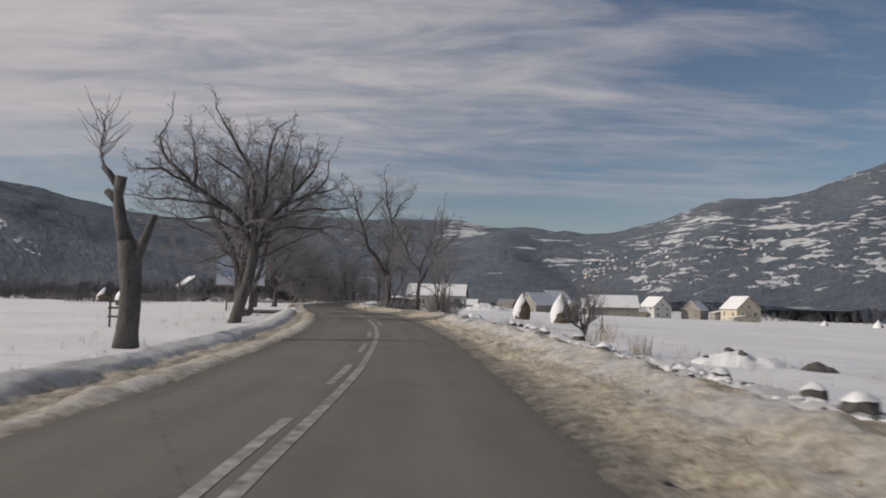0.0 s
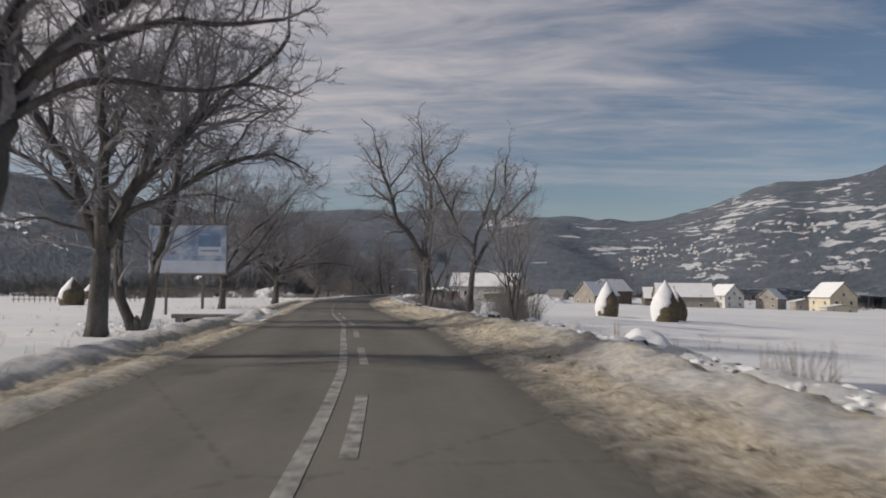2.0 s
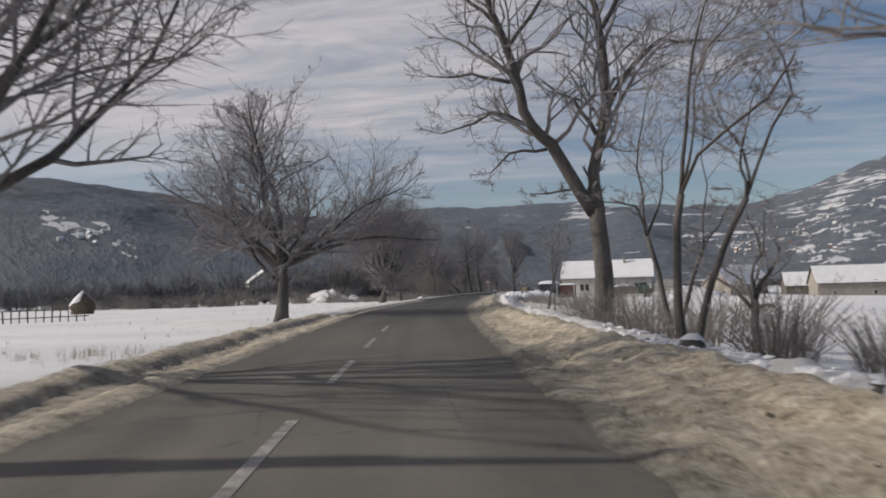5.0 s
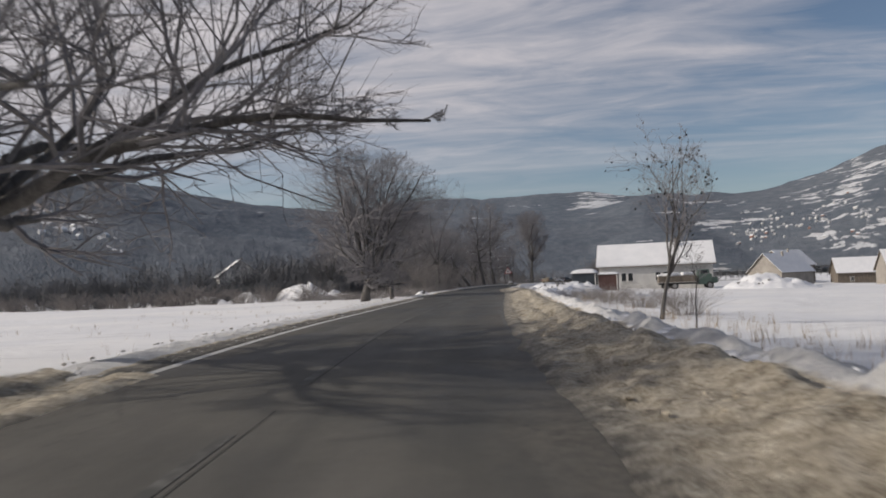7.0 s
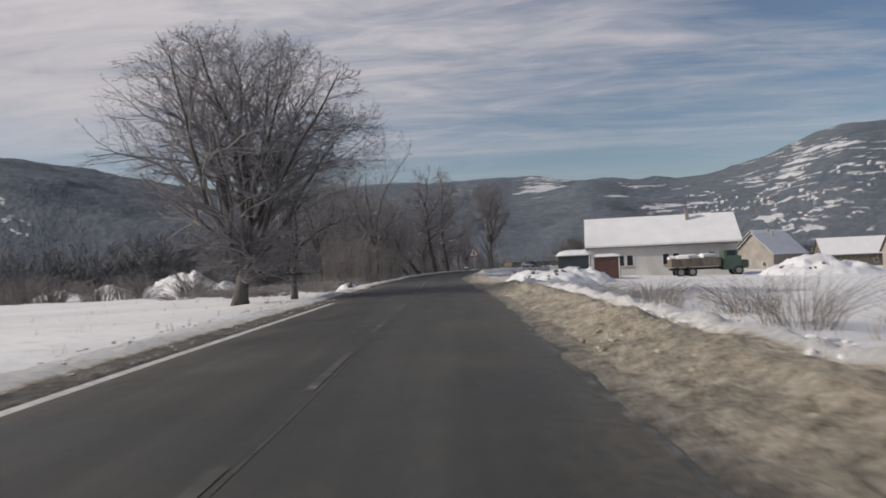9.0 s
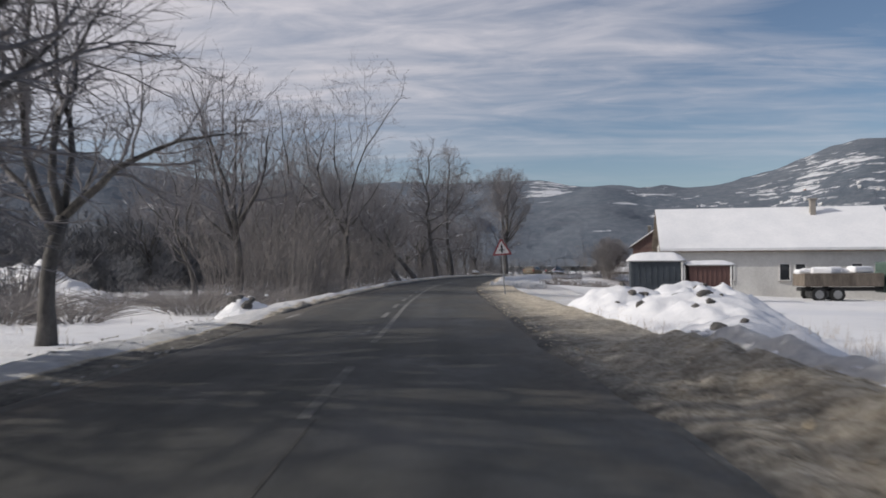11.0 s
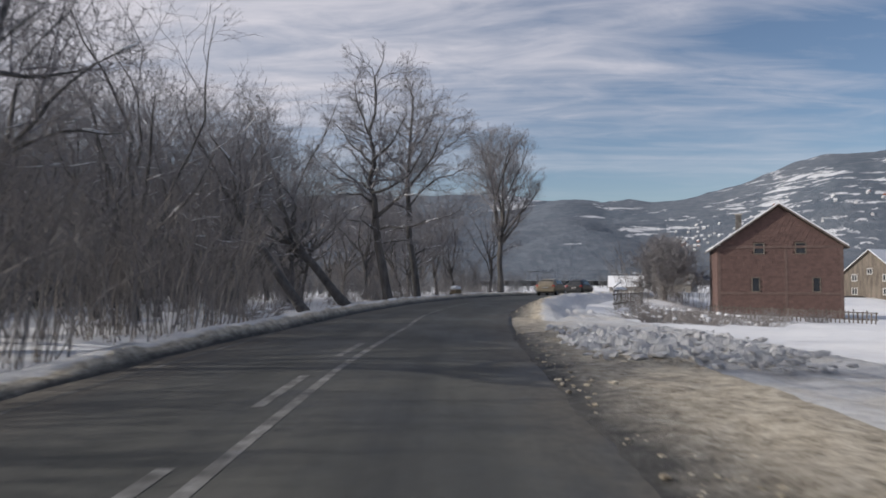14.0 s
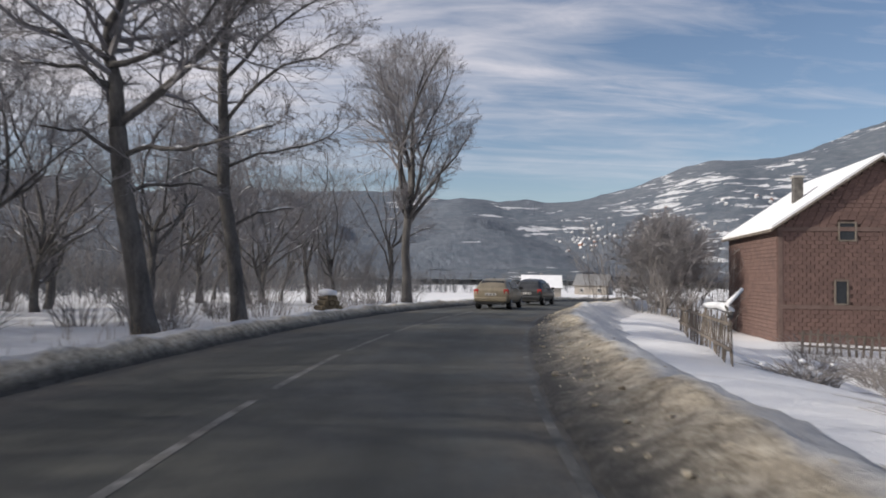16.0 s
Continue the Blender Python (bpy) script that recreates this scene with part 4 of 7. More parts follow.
def pollard(x, y):
    """A dead, lopped trunk with a few stubs and one thin whip."""
    ob = thing("tree_stump", pose(x, y, ground_z(x, y)), "tall dead lopped trunk with stubs in the snow", "tree")
    V, F = [], []
    tube(V, F, [Vector(p) for p in ((0, 0, -0.2), (0.03, 0, 0.5), (0.08, 0.05, 1.5), (0.02, 0, 2.6), (-0.12, 0, 3.3))], [0.44, 0.34, 0.31, 0.35, 0.28], 10)
    tube(V, F, [Vector(p) for p in ((-0.1, 0, 3.1), (-0.35, 0.05, 3.9), (-0.5, 0.1, 4.7), (-0.42, 0.1, 5.3))], [0.27, 0.19, 0.16, 0.19], 8)
    tube(V, F, [Vector(p) for p in ((-0.5, 0.1, 4.5), (-0.85, 0.1, 4.85))], [0.13, 0.12], 7)
    tube(V, F, [Vector(p) for p in ((-0.46, 0.1, 4.9), (-0.8, 0.1, 5.4), (-1.0, 0.1, 5.6))], [0.12, 0.1, 0.09], 7)
    tube(V, F, [Vector(p) for p in ((0.15, 0, 2.6), (0.5, -0.1, 3.4), (0.75, -0.1, 4.1))], [0.18, 0.13, 0.10], 7)
    mesh("trunk", V, F, "bark", ob, smooth=True)
    T = ([], [])
    rng = random.Random(3)
    tube(*T, [Vector(p) for p in ((-0.95, 0.1, 5.5), (-1.12, 0.1, 6.1), (-1.02, 0.1, 6.8), (-1.2, 0.1, 7.4))], [0.06, 0.045, 0.03, 0.012], 5)
    for k in range(26):
        p = Vector((-1.05 + rng.uniform(-0.1, 0.1), 0.1, rng.uniform(5.8, 7.2)))
        q = p + Vector((rng.uniform(-0.9, 0.9), rng.uniform(-0.5, 0.5), rng.uniform(0.4, 1.1)))
        tube(*T, [p, p.lerp(q, 0.5) + Vector((rng.uniform(-0.1, 0.1), 0, -0.05)), q], [0.018, 0.012, 0.007], 3)
    mesh("whip", *T, "twig", ob)


pollard(-7.3, 24.0)
LEANING = ([(-0.15, -0.2), (0.1, 0.9), (0.5, 2.2), (0.8, 3.6), (0.85, 4.6)], [
    (0.62, [(0.8, 4.3), (0.4, 5.2), (-0.7, 6.4), (-2.4, 7.6), (-3.8, 9.2), (-4.6, 10.6)]), (0.62, [(0.85, 4.5), (0.8, 6.1), (0.6, 7.6), (0.2, 9), (-1.2, 11.1)]),
    (0.6, [(0.9, 4.4), (1.3, 5.3), (2.4, 6.9), (3.5, 8.1), (4.3, 9.5)]), (0.46, [(0.85, 5.3), (1.1, 6.8), (1.5, 8.8), (1.8, 11.1)]),
    (0.34, [(2.2, 6.7), (3.9, 7.6), (5.3, 8)]), (0.32, [(1.5, 5.6), (2.6, 6.3), (4.2, 6.7), (6, 6.8)]), (0.28, [(1.1, 4.8), (2.2, 5.4), (3.8, 5.7), (5.7, 5.8)]),
    (0.34, [(-0.8, 6.5), (-2.4, 6.9), (-3.9, 6.9), (-5.4, 7)]), (0.3, [(-1.9, 7.3), (-3.2, 8), (-4.4, 8.4), (-5.6, 8.3)]), (0.26, [(-2.6, 7.7), (-2.6, 9.2), (-2.9, 10.8)]),
    (0.28, [(0.6, 7.6), (-0.4, 8.7), (-2, 9.8)]), (0.24, [(2.9, 7.4), (2.9, 8.8), (3.4, 10.6)]), (0.2, [(0.8, 3.7), (-0.6, 3.9), (-2.2, 3.5), (-3.6, 3.5)]), (0.24, [(0.3, 5.3), (-1.4, 5.8), (-3.2, 5.8), (-4.6, 5.6)]),
    (0.24, [(1.3, 7.7), (2.2, 9.2), (2.6, 10.9)])])
tree(-9.3, 44.4, 11, "leaning bare tree with a broad crown by the road", turn=17, z=-0.25, height=11.8, spread=12.8, girth=0.36, fork=4.6, kids=(9, 8, 6), crown_low=0.14, upright=0.2, wig=1.2, shift=(0.3, 0), shape=LEANING, shoots=2.3)
TALL_CLUMP = ([(0, -0.2), (0.05, 1.6), (0.12, 3.1)], [
    (0.72, [(0.1, 2.9), (0.2, 4.6), (0.2, 6.3), (0.05, 8.4), (-0.4, 10.6)]), (0.62, [(0.25, 3.0), (1.2, 5.2), (2.2, 6.7), (3.4, 7.8), (4.8, 9.0), (6.0, 10.6)]),
    (0.34, [(0.7, 4.0), (1.7, 4.6), (3.1, 5.3), (4.8, 6.1)]), (0.55, [(0.0, 3.0), (-1.1, 5.4), (-2.2, 7.6), (-3.3, 10.2)]), (0.3, [(-0.5, 4.2), (-2.0, 5.6), (-3.6, 6.6), (-5.6, 7.4)]),
    (0.36, [(1.3, 5.3), (1.5, 7.2), (1.9, 9.2), (2.6, 11.2)]), (0.28, [(0.2, 6.3), (0.9, 8.2), (1.2, 10.6)]), (0.26, [(-1.6, 6.4), (-1.5, 8.4), (-1.9, 10.8)]), (0.2, [(-0.1, 3.4), (-1.6, 3.9), (-3.2, 3.8)]),
    (0.26, [(3.0, 7.5), (3.5, 9.2), (3.8, 11.0)])])
TWIN_CLUMP = ([(0, -0.2), (0.0, 0.15), (0.0, 0.4)], [
    (0.9, [(-0.15, 0.0), (-0.5, 1.4), (-0.65, 3.2), (-0.6, 4.6), (-0.15, 6.0), (0.3, 7.4), (0.6, 9.8)]), (0.86, [(0.2, 0.0), (0.55, 1.5), (1.05, 3.2), (1.5, 5.4), (1.6, 6.8), (2.0, 8.1), (2.7, 9.6)]),
    (0.46, [(1.55, 5.6), (2.9, 6.7), (4.0, 6.9), (5.0, 7.0), (6.0, 6.5)]), (0.3, [(3.2, 6.8), (3.6, 7.6), (4.2, 8.5), (5.4, 9.3)]), (0.34, [(1.7, 7.0), (0.6, 7.9), (-0.1, 9.0), (-0.7, 10.6)]),
    (0.3, [(0.2, 7.0), (-1.0, 8.2), (-2.4, 9.2)]), (0.3, [(-0.6, 4.4), (-1.6, 5.8), (-2.3, 7.4), (-3.3, 8.8)]), (0.26, [(2.0, 8.1), (3.1, 9.3), (3.7, 10.8)]), (0.2, [(1.5, 5.3), (2.6, 5.4), (3.7, 5.1)])])
tree(-12.1, 55.7, 12, "tall bare tree in a roadside clump", turn=22, z=-0.25, height=12.4, spread=12.6, girth=0.36, fork=3.1, kids=(9, 8, 6), crown_low=0.2, upright=0.2, wig=1.2, shape=TALL_CLUMP, shoots=2.4)
tree(-12.7, 60.0, 13, "bare tree forked into two stems", turn=22, z=-0.25, height=11.8, spread=13.0, girth=0.25, fork=0.4, kids=(9, 8, 6), crown_low=0.2, upright=0.2, wig=1.2, shift=(1.6, 0), shape=TWIN_CLUMP, shoots=2.4)
tree(-18.2, 85.6, 14, "bare tree with a leaning trunk and fan of limbs", height=12.4, spread=13.4, girth=0.27, fork=2.4, limbs=10, kids=(10, 8, 6), lean=(10, 0), crown_low=0.22, shift=(0.8, 0), open_angle=(18, 56))
tree(-22.4, 115.6, 238, "round-crowned bare tree beside the road", z=-0.2, height=13.2, spread=16.2, girth=0.36, fork=3.0, limbs=16, kids=(12, 10, 7), crown_low=0.10, open_angle=(14, 88), shift=(0.9, 0.9), upright=0.09, wig=0.95, along=3)
HALF_DEAD = ([(0, -0.2), (0.1, 3.0), (-0.1, 5.8)], [
    (0.66, [(-0.2, 5.6), (-1.9, 8.5), (-3.1, 9.9), (-3.7, 12.2), (-4.3, 14.4), (-4.7, 16.4)]), (0.62, [(0.0, 5.7), (0.0, 8.3), (0.3, 11.7), (0.4, 14.2), (-0.5, 17.8)]),
    (0.24, [(-2.6, 9.4), (-4.4, 10.2), (-6.7, 9.5)]), (0.22, [(-3.6, 11.5), (-5.3, 12.0), (-7.4, 12.3)]), (0.18, [(-1.9, 8.5), (-3.7, 8.3), (-4.5, 7.5)]),
    (0.16, [(-0.8, 6.7), (-2.8, 6.6)]), (0.24, [(-3.8, 12.8), (-2.1, 15.3), (-0.8, 16.6)]), (0.34, [(0.1, 9.3), (1.4, 11.4), (2.8, 12.5), (4.8, 12.0)]),
    (0.28, [(0.4, 13.6), (1.5, 15.7), (3.0, 17.2)]), (0.24, [(0.0, 9.0), (-0.8, 10.6), (-2.0, 11.2)]), (0.22, [(-4.2, 14.2), (-5.6, 15.6), (-6.6, 17.0)])])
tree(-4.9, 107.0, 16, "tall half-dead tree with sparse crooked limbs", z=-1.2, height=20.5, spread=14.5, girth=0.46, fork=5.9, kids=(8, 8, 6), crown_low=0.25, upright=0.2, shift=(-1.0, 0), wig=1.3, shape=HALF_DEAD, shoots=1.5)
FORKED = ([(0, -0.2), (0.0, 2.0), (0.15, 3.5)], [
    (0.66, [(0.1, 3.3), (0.25, 5.0), (-0.7, 6.0), (-1.5, 7.9), (-2.5, 9.4), (-3.4, 11.0)]), (0.5, [(0.2, 4.7), (0.5, 6.5), (1.2, 8.0), (1.6, 9.4), (1.8, 11.2)]),
    (0.64, [(0.15, 3.4), (1.35, 5.4), (1.75, 6.8), (2.2, 9.0), (2.6, 11.8)]), (0.36, [(1.75, 6.7), (3.3, 8.3), (4.2, 9.3), (4.6, 10.2)]),
    (0.22, [(1.4, 5.7), (2.7, 6.1), (4.1, 5.8)]), (0.26, [(-1.4, 7.7), (-1.1, 9.0), (-0.2, 10.4)]), (0.24, [(2.0, 8.0), (2.8, 9.6), (3.4, 11.0)])])
tree(-0.2, 86.2, 17, "bare tree forked like a V", height=12.4, spread=9.4, girth=0.26, fork=3.5, kids=(8, 7, 5), crown_low=0.3, upright=0.25, wig=1.25, shift=(0.3, 0), shape=FORKED, shoots=1.6)
tree(2.3, 73.4, 18, "clump of thin bare stems by the field", height=8.2, spread=6.6, girth=0.10, fork=2.2, stems=5, limbs=10, kids=(6, 6, 5), crown_low=0.12, upright=0.25, wig=1.3, open_angle=(12, 45), twig=0.008)
tree(2.8, 78.2, 27, "clump of thin bare stems by the field", height=7.2, spread=4.6, girth=0.11, fork=2.6, stems=4, limbs=7, kids=(6, 6, 5), crown_low=0.12, upright=0.3, wig=1.4, open_angle=(10, 35), twig=0.008)
tree(-3.6, 92.2, 19, "slender crooked bare tree", height=12.0, spread=6.0, girth=0.13, fork=3.6, stems=2, limbs=6, kids=(9, 8, 6), crown_low=0.25, upright=0.3, open_angle=(10, 40), wig=1.4)
tree(-3.2, 98.6, 20, "slender crooked bare tree", height=10.5, spread=5.5, girth=0.11, fork=3.2, stems=2, limbs=6, kids=(9, 8, 6), crown_low=0.25, upright=0.3, open_angle=(10, 45), wig=1.4)
tree(-1.7, 94.2, 21, "small crooked stump tree with thin shoots", height=4.2, spread=3.0, girth=0.13, fork=1.5, limbs=6, kids=(6, 5, 4), crown_low=0.25, open_angle=(20, 70), wig=1.5, twig=0.007)
tree(7.8, 30.0, 22, "small bare bushy tree at the field edge", height=2.6, spread=2.4, girth=0.09, fork=0.7, limbs=8, kids=(7, 6, 4), crown_low=0.25, open_angle=(20, 70), twig=0.006)
tree(-7.75, 133.2, 23, "young slender tree with a few withered leaves", height=7.4, spread=4.8, girth=0.085, fork=1.9, limbs=8, kids=(7, 5, 4), crown_low=0.25, upright=0.4, open_angle=(12, 48), twig=0.007, leaves=170)
tree(-7.2, 128.4, 24, "thin bare sapling at the field edge", height=2.9, spread=1.0, girth=0.03, fork=1.2, limbs=4, kids=(5, 4, 2), crown_low=0.3, upright=0.5, open_angle=(10, 30), twig=0.005)
tree(-29.8, 171.0, 25, "broad dome-crowned bare tree at the roadside", height=14.2, spread=17.4, girth=0.40, fork=2.7, limbs=19, kids=(13, 10, 7), crown_low=0.03, open_angle=(12, 92), upright=0.07, wig=0.9, along=3)
tree(-29.0, 178.2, 229, "thinner bare tree beside a broad one", height=10.5, spread=9.5, girth=0.2, fork=3.0, limbs=6, kids=(9, 8, 6), crown_low=0.2)
tree(-20.3, 288.5, 27, "tall upright bare tree at the road bend", height=18.2, spread=10.4, girth=0.32, fork=6.6, limbs=11, kids=(13, 11, 8), crown_low=0.40, upright=0.34, open_angle=(12, 50), twig=0.011, wig=0.9)
tree(-4.0, 285.0, 28, "dark dense bare tree by the brick house", height=6.6, spread=7.6, girth=0.16, fork=0.5, stems=5, limbs=20, kids=(10, 9, 8), crown_low=0.0, open_angle=(20, 85), twig=0.018)
WOOD = "bare tree at the edge of the roadside wood"
SNOWY_TALL = ([(0, -0.2), (-0.4, 2.2), (-0.75, 4.0), (-0.95, 5.8)], [
    (0.66, [(-0.95, 5.6), (-1.3, 7.8), (-1.1, 9.6), (-1.5, 12.2), (-1.2, 16.0)]), (0.22, [(-0.8, 4.0), (0.1, 4.25), (1.3, 4.3)]), (0.26, [(-0.85, 5.0), (0.1, 5.2), (1.1, 5.0), (2.2, 5.4), (3.6, 5.7)]),
    (0.24, [(-0.9, 5.0), (-1.8, 5.6), (-2.8, 5.7)]), (0.42, [(-0.95, 5.9), (0.0, 6.7), (0.9, 7.4), (1.8, 8.5), (2.9, 9.8), (3.8, 11.6)]), (0.28, [(-1.2, 7.0), (-2.0, 7.5), (-3.5, 7.5)]),
    (0.3, [(-1.3, 7.8), (-2.0, 8.3), (-3.6, 8.7), (-5.0, 9.8)]), (0.3, [(-1.2, 7.6), (0.2, 8.0), (1.4, 8.8), (2.4, 10.6)]), (0.28, [(-1.2, 9.6), (-2.6, 10.8), (-3.9, 12.6)]), (0.3, [(-1.2, 9.8), (0.2, 11.2), (1.2, 13.2)]), (0.24, [(-1.4, 11.6), (-2.2, 13.6), (-2.6, 15.6)])])
tree(-28.7, 259.6, 31, "tall bare tree with snow-dusted limbs by the road", height=18.5, spread=13.5, girth=0.34, fork=9.0, kids=(10, 9, 7), crown_low=0.2, upright=0.12, wig=1.3, snowy=0.35, shape=SNOWY_TALL)
SNOWY_SLIM = ([(0, -0.2), (-0.3, 2.5), (-0.7, 4.8), (-0.75, 7.4)], [
    (0.7, [(-0.75, 7.2), (-0.8, 10.4), (-0.4, 13.2), (-0.7, 16.4)]), (0.24, [(-0.5, 3.4), (0.5, 4.0), (1.8, 4.2)]), (0.3, [(-0.75, 7.2), (0.5, 8.5), (2.0, 9.6), (3.6, 10.0)]), (0.26, [(-0.7, 6.8), (-1.7, 7.6), (-2.9, 8.0)]),
    (0.3, [(-0.8, 8.8), (0.4, 10.4), (1.8, 11.6), (3.4, 13.2)]), (0.28, [(-0.8, 9.4), (-2.0, 10.8), (-3.2, 12.8)]), (0.26, [(-0.6, 11.4), (0.6, 13.0), (1.3, 15.2)]), (0.24, [(-0.7, 5.6), (0.6, 6.2), (2.2, 6.4), (3.4, 7.2)]), (0.22, [(-0.7, 5.2), (-1.6, 5.6), (-2.6, 5.2)])])
tree(-27.2, 265.8, 32, WOOD, height=18.0, spread=12.0, girth=0.28, fork=9.0, kids=(10, 9, 7), crown_low=0.18, upright=0.1, wig=1.3, snowy=0.35, shape=SNOWY_SLIM)
tree(-30.1, 252.0, 33, "strongly leaning bare tree over snow", height=12.0, spread=11.0, girth=0.28, fork=5.2, limbs=7, kids=(9, 7, 5), lean=(-38, 0), crown_low=0.2, shift=(-6, 0), wig=1.3, snowy=0.5)
tree(-31.2, 245.4, 34, "strongly leaning bare tree over snow", height=11.0, spread=10.0, girth=0.25, fork=4.6, limbs=7, kids=(9, 7, 5), lean=(-32, 5), crown_low=0.2, shift=(-5, 0), wig=1.3, snowy=0.5)
tree(-31.2, 218.5, 35, WOOD, height=19.0, spread=10.5, girth=0.22, fork=5.0, limbs=7, kids=(9, 8, 5), lean=(6, 0), crown_low=0.25, wig=1.2)
tree(-34.1, 203.6, 36, WOOD, height=14.6, spread=10.0, girth=0.26, fork=4.0, limbs=9, kids=(9, 7, 5), crown_low=0.2, upright=0.35)
tree(-34.0, 223.4, 37, WOOD, height=16.0, spread=8.5, girth=0.22, fork=6.0, limbs=6, kids=(9, 8, 5), lean=(5, 0), crown_low=0.35, wig=1.3)

# trees of the wood: six grown ones, repeated
KINDS = []
for k in range(6):
    KINDS.append(dict(height=11.5 + 0.9 * k, spread=8.6 + 1.2 * (k % 3), girth=0.14 + 0.015 * k, fork=2.6 + 0.6 * (k % 4), limbs=8, kids=(9, 7, 5), crown_low=0.16, upright=0.26, open_angle=(18, 60), wig=1.15, twig=0.010, snowy=0.3, along=4, lean=((k % 3 - 1) * 6, 3)))
rng = random.Random(40)
first = {}
spots = []
while len(spots) < 54:
    run, off = rng.uniform(203, 300), -7.6 - 24 * rng.random() ** 1.1
    if run > 262 and off > -13 or run > 300 or run < 204 or run < 216 and off < -20 or 236 < run < 262 and off > -12.5:
        continue
    p = across(run, off)
    if p.x < -19 - 0.56 * (p.y - 169) or run < 236 and (off > -10.5 or rng.random() < (0.65 if run < 225 else 0.3)):
        continue
    if all((p.x - q[0]) ** 2 + (p.y - q[1]) ** 2 > 6.5 for q in spots) and (p.xy - Vector((-30, 172))).length > 9:
        spots.append((p.x, p.y))
deep = 0
while deep < 9:
    p = across(rng.uniform(238, 300), -rng.uniform(22, 44))
    if all((p.x - q[0]) ** 2 + (p.y - q[1]) ** 2 > 9 for q in spots):
        spots.append((p.x, p.y))
        deep += 1
for n, (x, y) in enumerate(spots):
    k = n % 6
    m = pose(x, y, ground_z(x, y), 0, 0, rng.uniform(0, 360)) @ Matrix.Scale(rng.uniform(0.85, 1.08), 4)
    if k in first:
        ob = copy_thing(first[k], m)
        ob.scale = (1, 1, 1) if n % 2 else (0.92, 0.92, 0.95)
    else:
        first[k] = tree(x, y, 50 + k, WOOD, group="trees of the roadside wood", **KINDS[k])


# ---- bushes and brushwood ----
def brush(seed, height, spread, stems, twigs=7, thick=0.011, arch=0.5, bare=0.25):
    rng = random.Random(seed)
    V, F, TV, TF = [], [], [], []
    for _ in range(stems):
        a, r = rng.uniform(0, 2 * math.pi), spread * 0.32 * math.sqrt(rng.random())
        p = Vector((math.cos(a) * r, math.sin(a) * r, -0.1))
        b = a + rng.uniform(-0.8, 0.8)
        reach, h = spread * 0.5 * rng.random() * arch * 2, height * rng.uniform(0.45, 1.0)
        q = p + Vector((math.cos(b) * reach, math.sin(b) * reach, h))
        mid = p.lerp(q, 0.5) + Vector((-math.cos(b) * reach * 0.18, -math.sin(b) * reach * 0.18, h * 0.08))
        pts = [p, p.lerp(mid, 0.5) + Vector((0, 0, h * 0.05)), mid, mid.lerp(q, 0.5) + Vector((0, 0, h * 0.03)), q]
        tube(V, F, pts, [thick * 1.6, thick * 1.4, thick * 1.1, thick * 0.8, thick * 0.4], 3)
        for _ in range(twigs):
            u = rng.uniform(bare, 0.98)
            s = p.lerp(q, u) + (mid - p.lerp(q, 0.5)) * (1 - abs(2 * u - 1))
            e = s + Vector((rng.uniform(-1, 1), rng.uniform(-1, 1), rng.uniform(0.0, 1.1))) * height * rng.uniform(0.08, 0.2)
            n = len(TV)
            w = Vector((rng.uniform(-1, 1), rng.uniform(-1, 1), 0)).normalized() * thick * 0.6
            TV += [s - w, s + w, e]
            TF.append([n, n + 1, n + 2])
    return (V, F), (TV, TF)


def bush(x, y, seed, label, mat="brush", group="", **kw):
    ob = thing("bush", pose(x, y, ground_z(x, y), 0, 0, seed * 37 % 360), label, "bush", group)
    stem, spray = brush(seed, **kw)
    tagged(mesh("branchwork", *stem, mat, ob), kind="stuff")
    tagged(mesh("twiggery", *spray, mat, ob), kind="stuff")
    return ob


THICKET = "dense dark brushwood at the wood's edge"
made = []
rng = random.Random(61)
k = 0
for run in np.arange(201, 234, 1.9):
    for lane in range(2):
        p = across(run + rng.uniform(-0.8, 0.8), -rng.uniform(6.5, 7.8) - lane * 3.0)
        if p.y > 236 and lane == 0 or rng.random() < 0.42:
            continue
        if len(made) < 4:
            made.append(bush(p.x, p.y, 70 + len(made), THICKET, group="brushwood thicket", height=4.7 + 0.55 * len(made), spread=5.0, stems=32, twigs=52, thick=0.013, arch=0.75, bare=0.3))
        else:
            ob = copy_thing(made[k % 4], pose(p.x, p.y, ground_z(p.x, p.y), 0, 0, rng.uniform(0, 360)))
        k += 1
rng = random.Random(64)
for n in range(34):
    p = across(rng.uniform(238, 306), -rng.uniform(13.5, 34))
    copy_thing(made[n % 4], pose(p.x, p.y, ground_z(p.x, p.y) - 0.2, 0, 0, rng.uniform(0, 360)) @ Matrix.Scale(rng.uniform(0.8, 1.25), 4))
for n, (x, y, k) in enumerate([(-5.2, 284.5, 1.0), (-3.0, 286.0, 1.15), (-1.2, 284.0, 0.95), (-6.8, 287.5, 1.0), (-4.2, 281.8, 0.7)]):
    copy_thing(made[n % 4], pose(x, y, ground_z(x, y) - 0.2, 0, 0, 70 * n) @ Matrix.Scale(k, 4))
for n, (x, y, h, w) in enumerate([(-4.9, 106.4, 2.4, 2.2), (-4.3, 104.0, 1.8, 2.2), (-3.8, 100.6, 2.2, 2.4), (-3.0, 96.2, 1.6, 2.2), (-5.4, 110.5, 2.0, 2.6), (-2.2, 90.5, 1.7, 2.0), (-0.9, 88.0, 1.5, 1.8), (-1.4, 101.5, 2.6, 3.0), (-0.4, 97.0, 2.2, 2.8)]):
    bush(x, y, 640 + n, "dense dark undergrowth below the roadside trees", group="roadside undergrowth", height=h, spread=w, stems=80, twigs=22, thick=0.010, arch=0.6)
rng = random.Random(67)
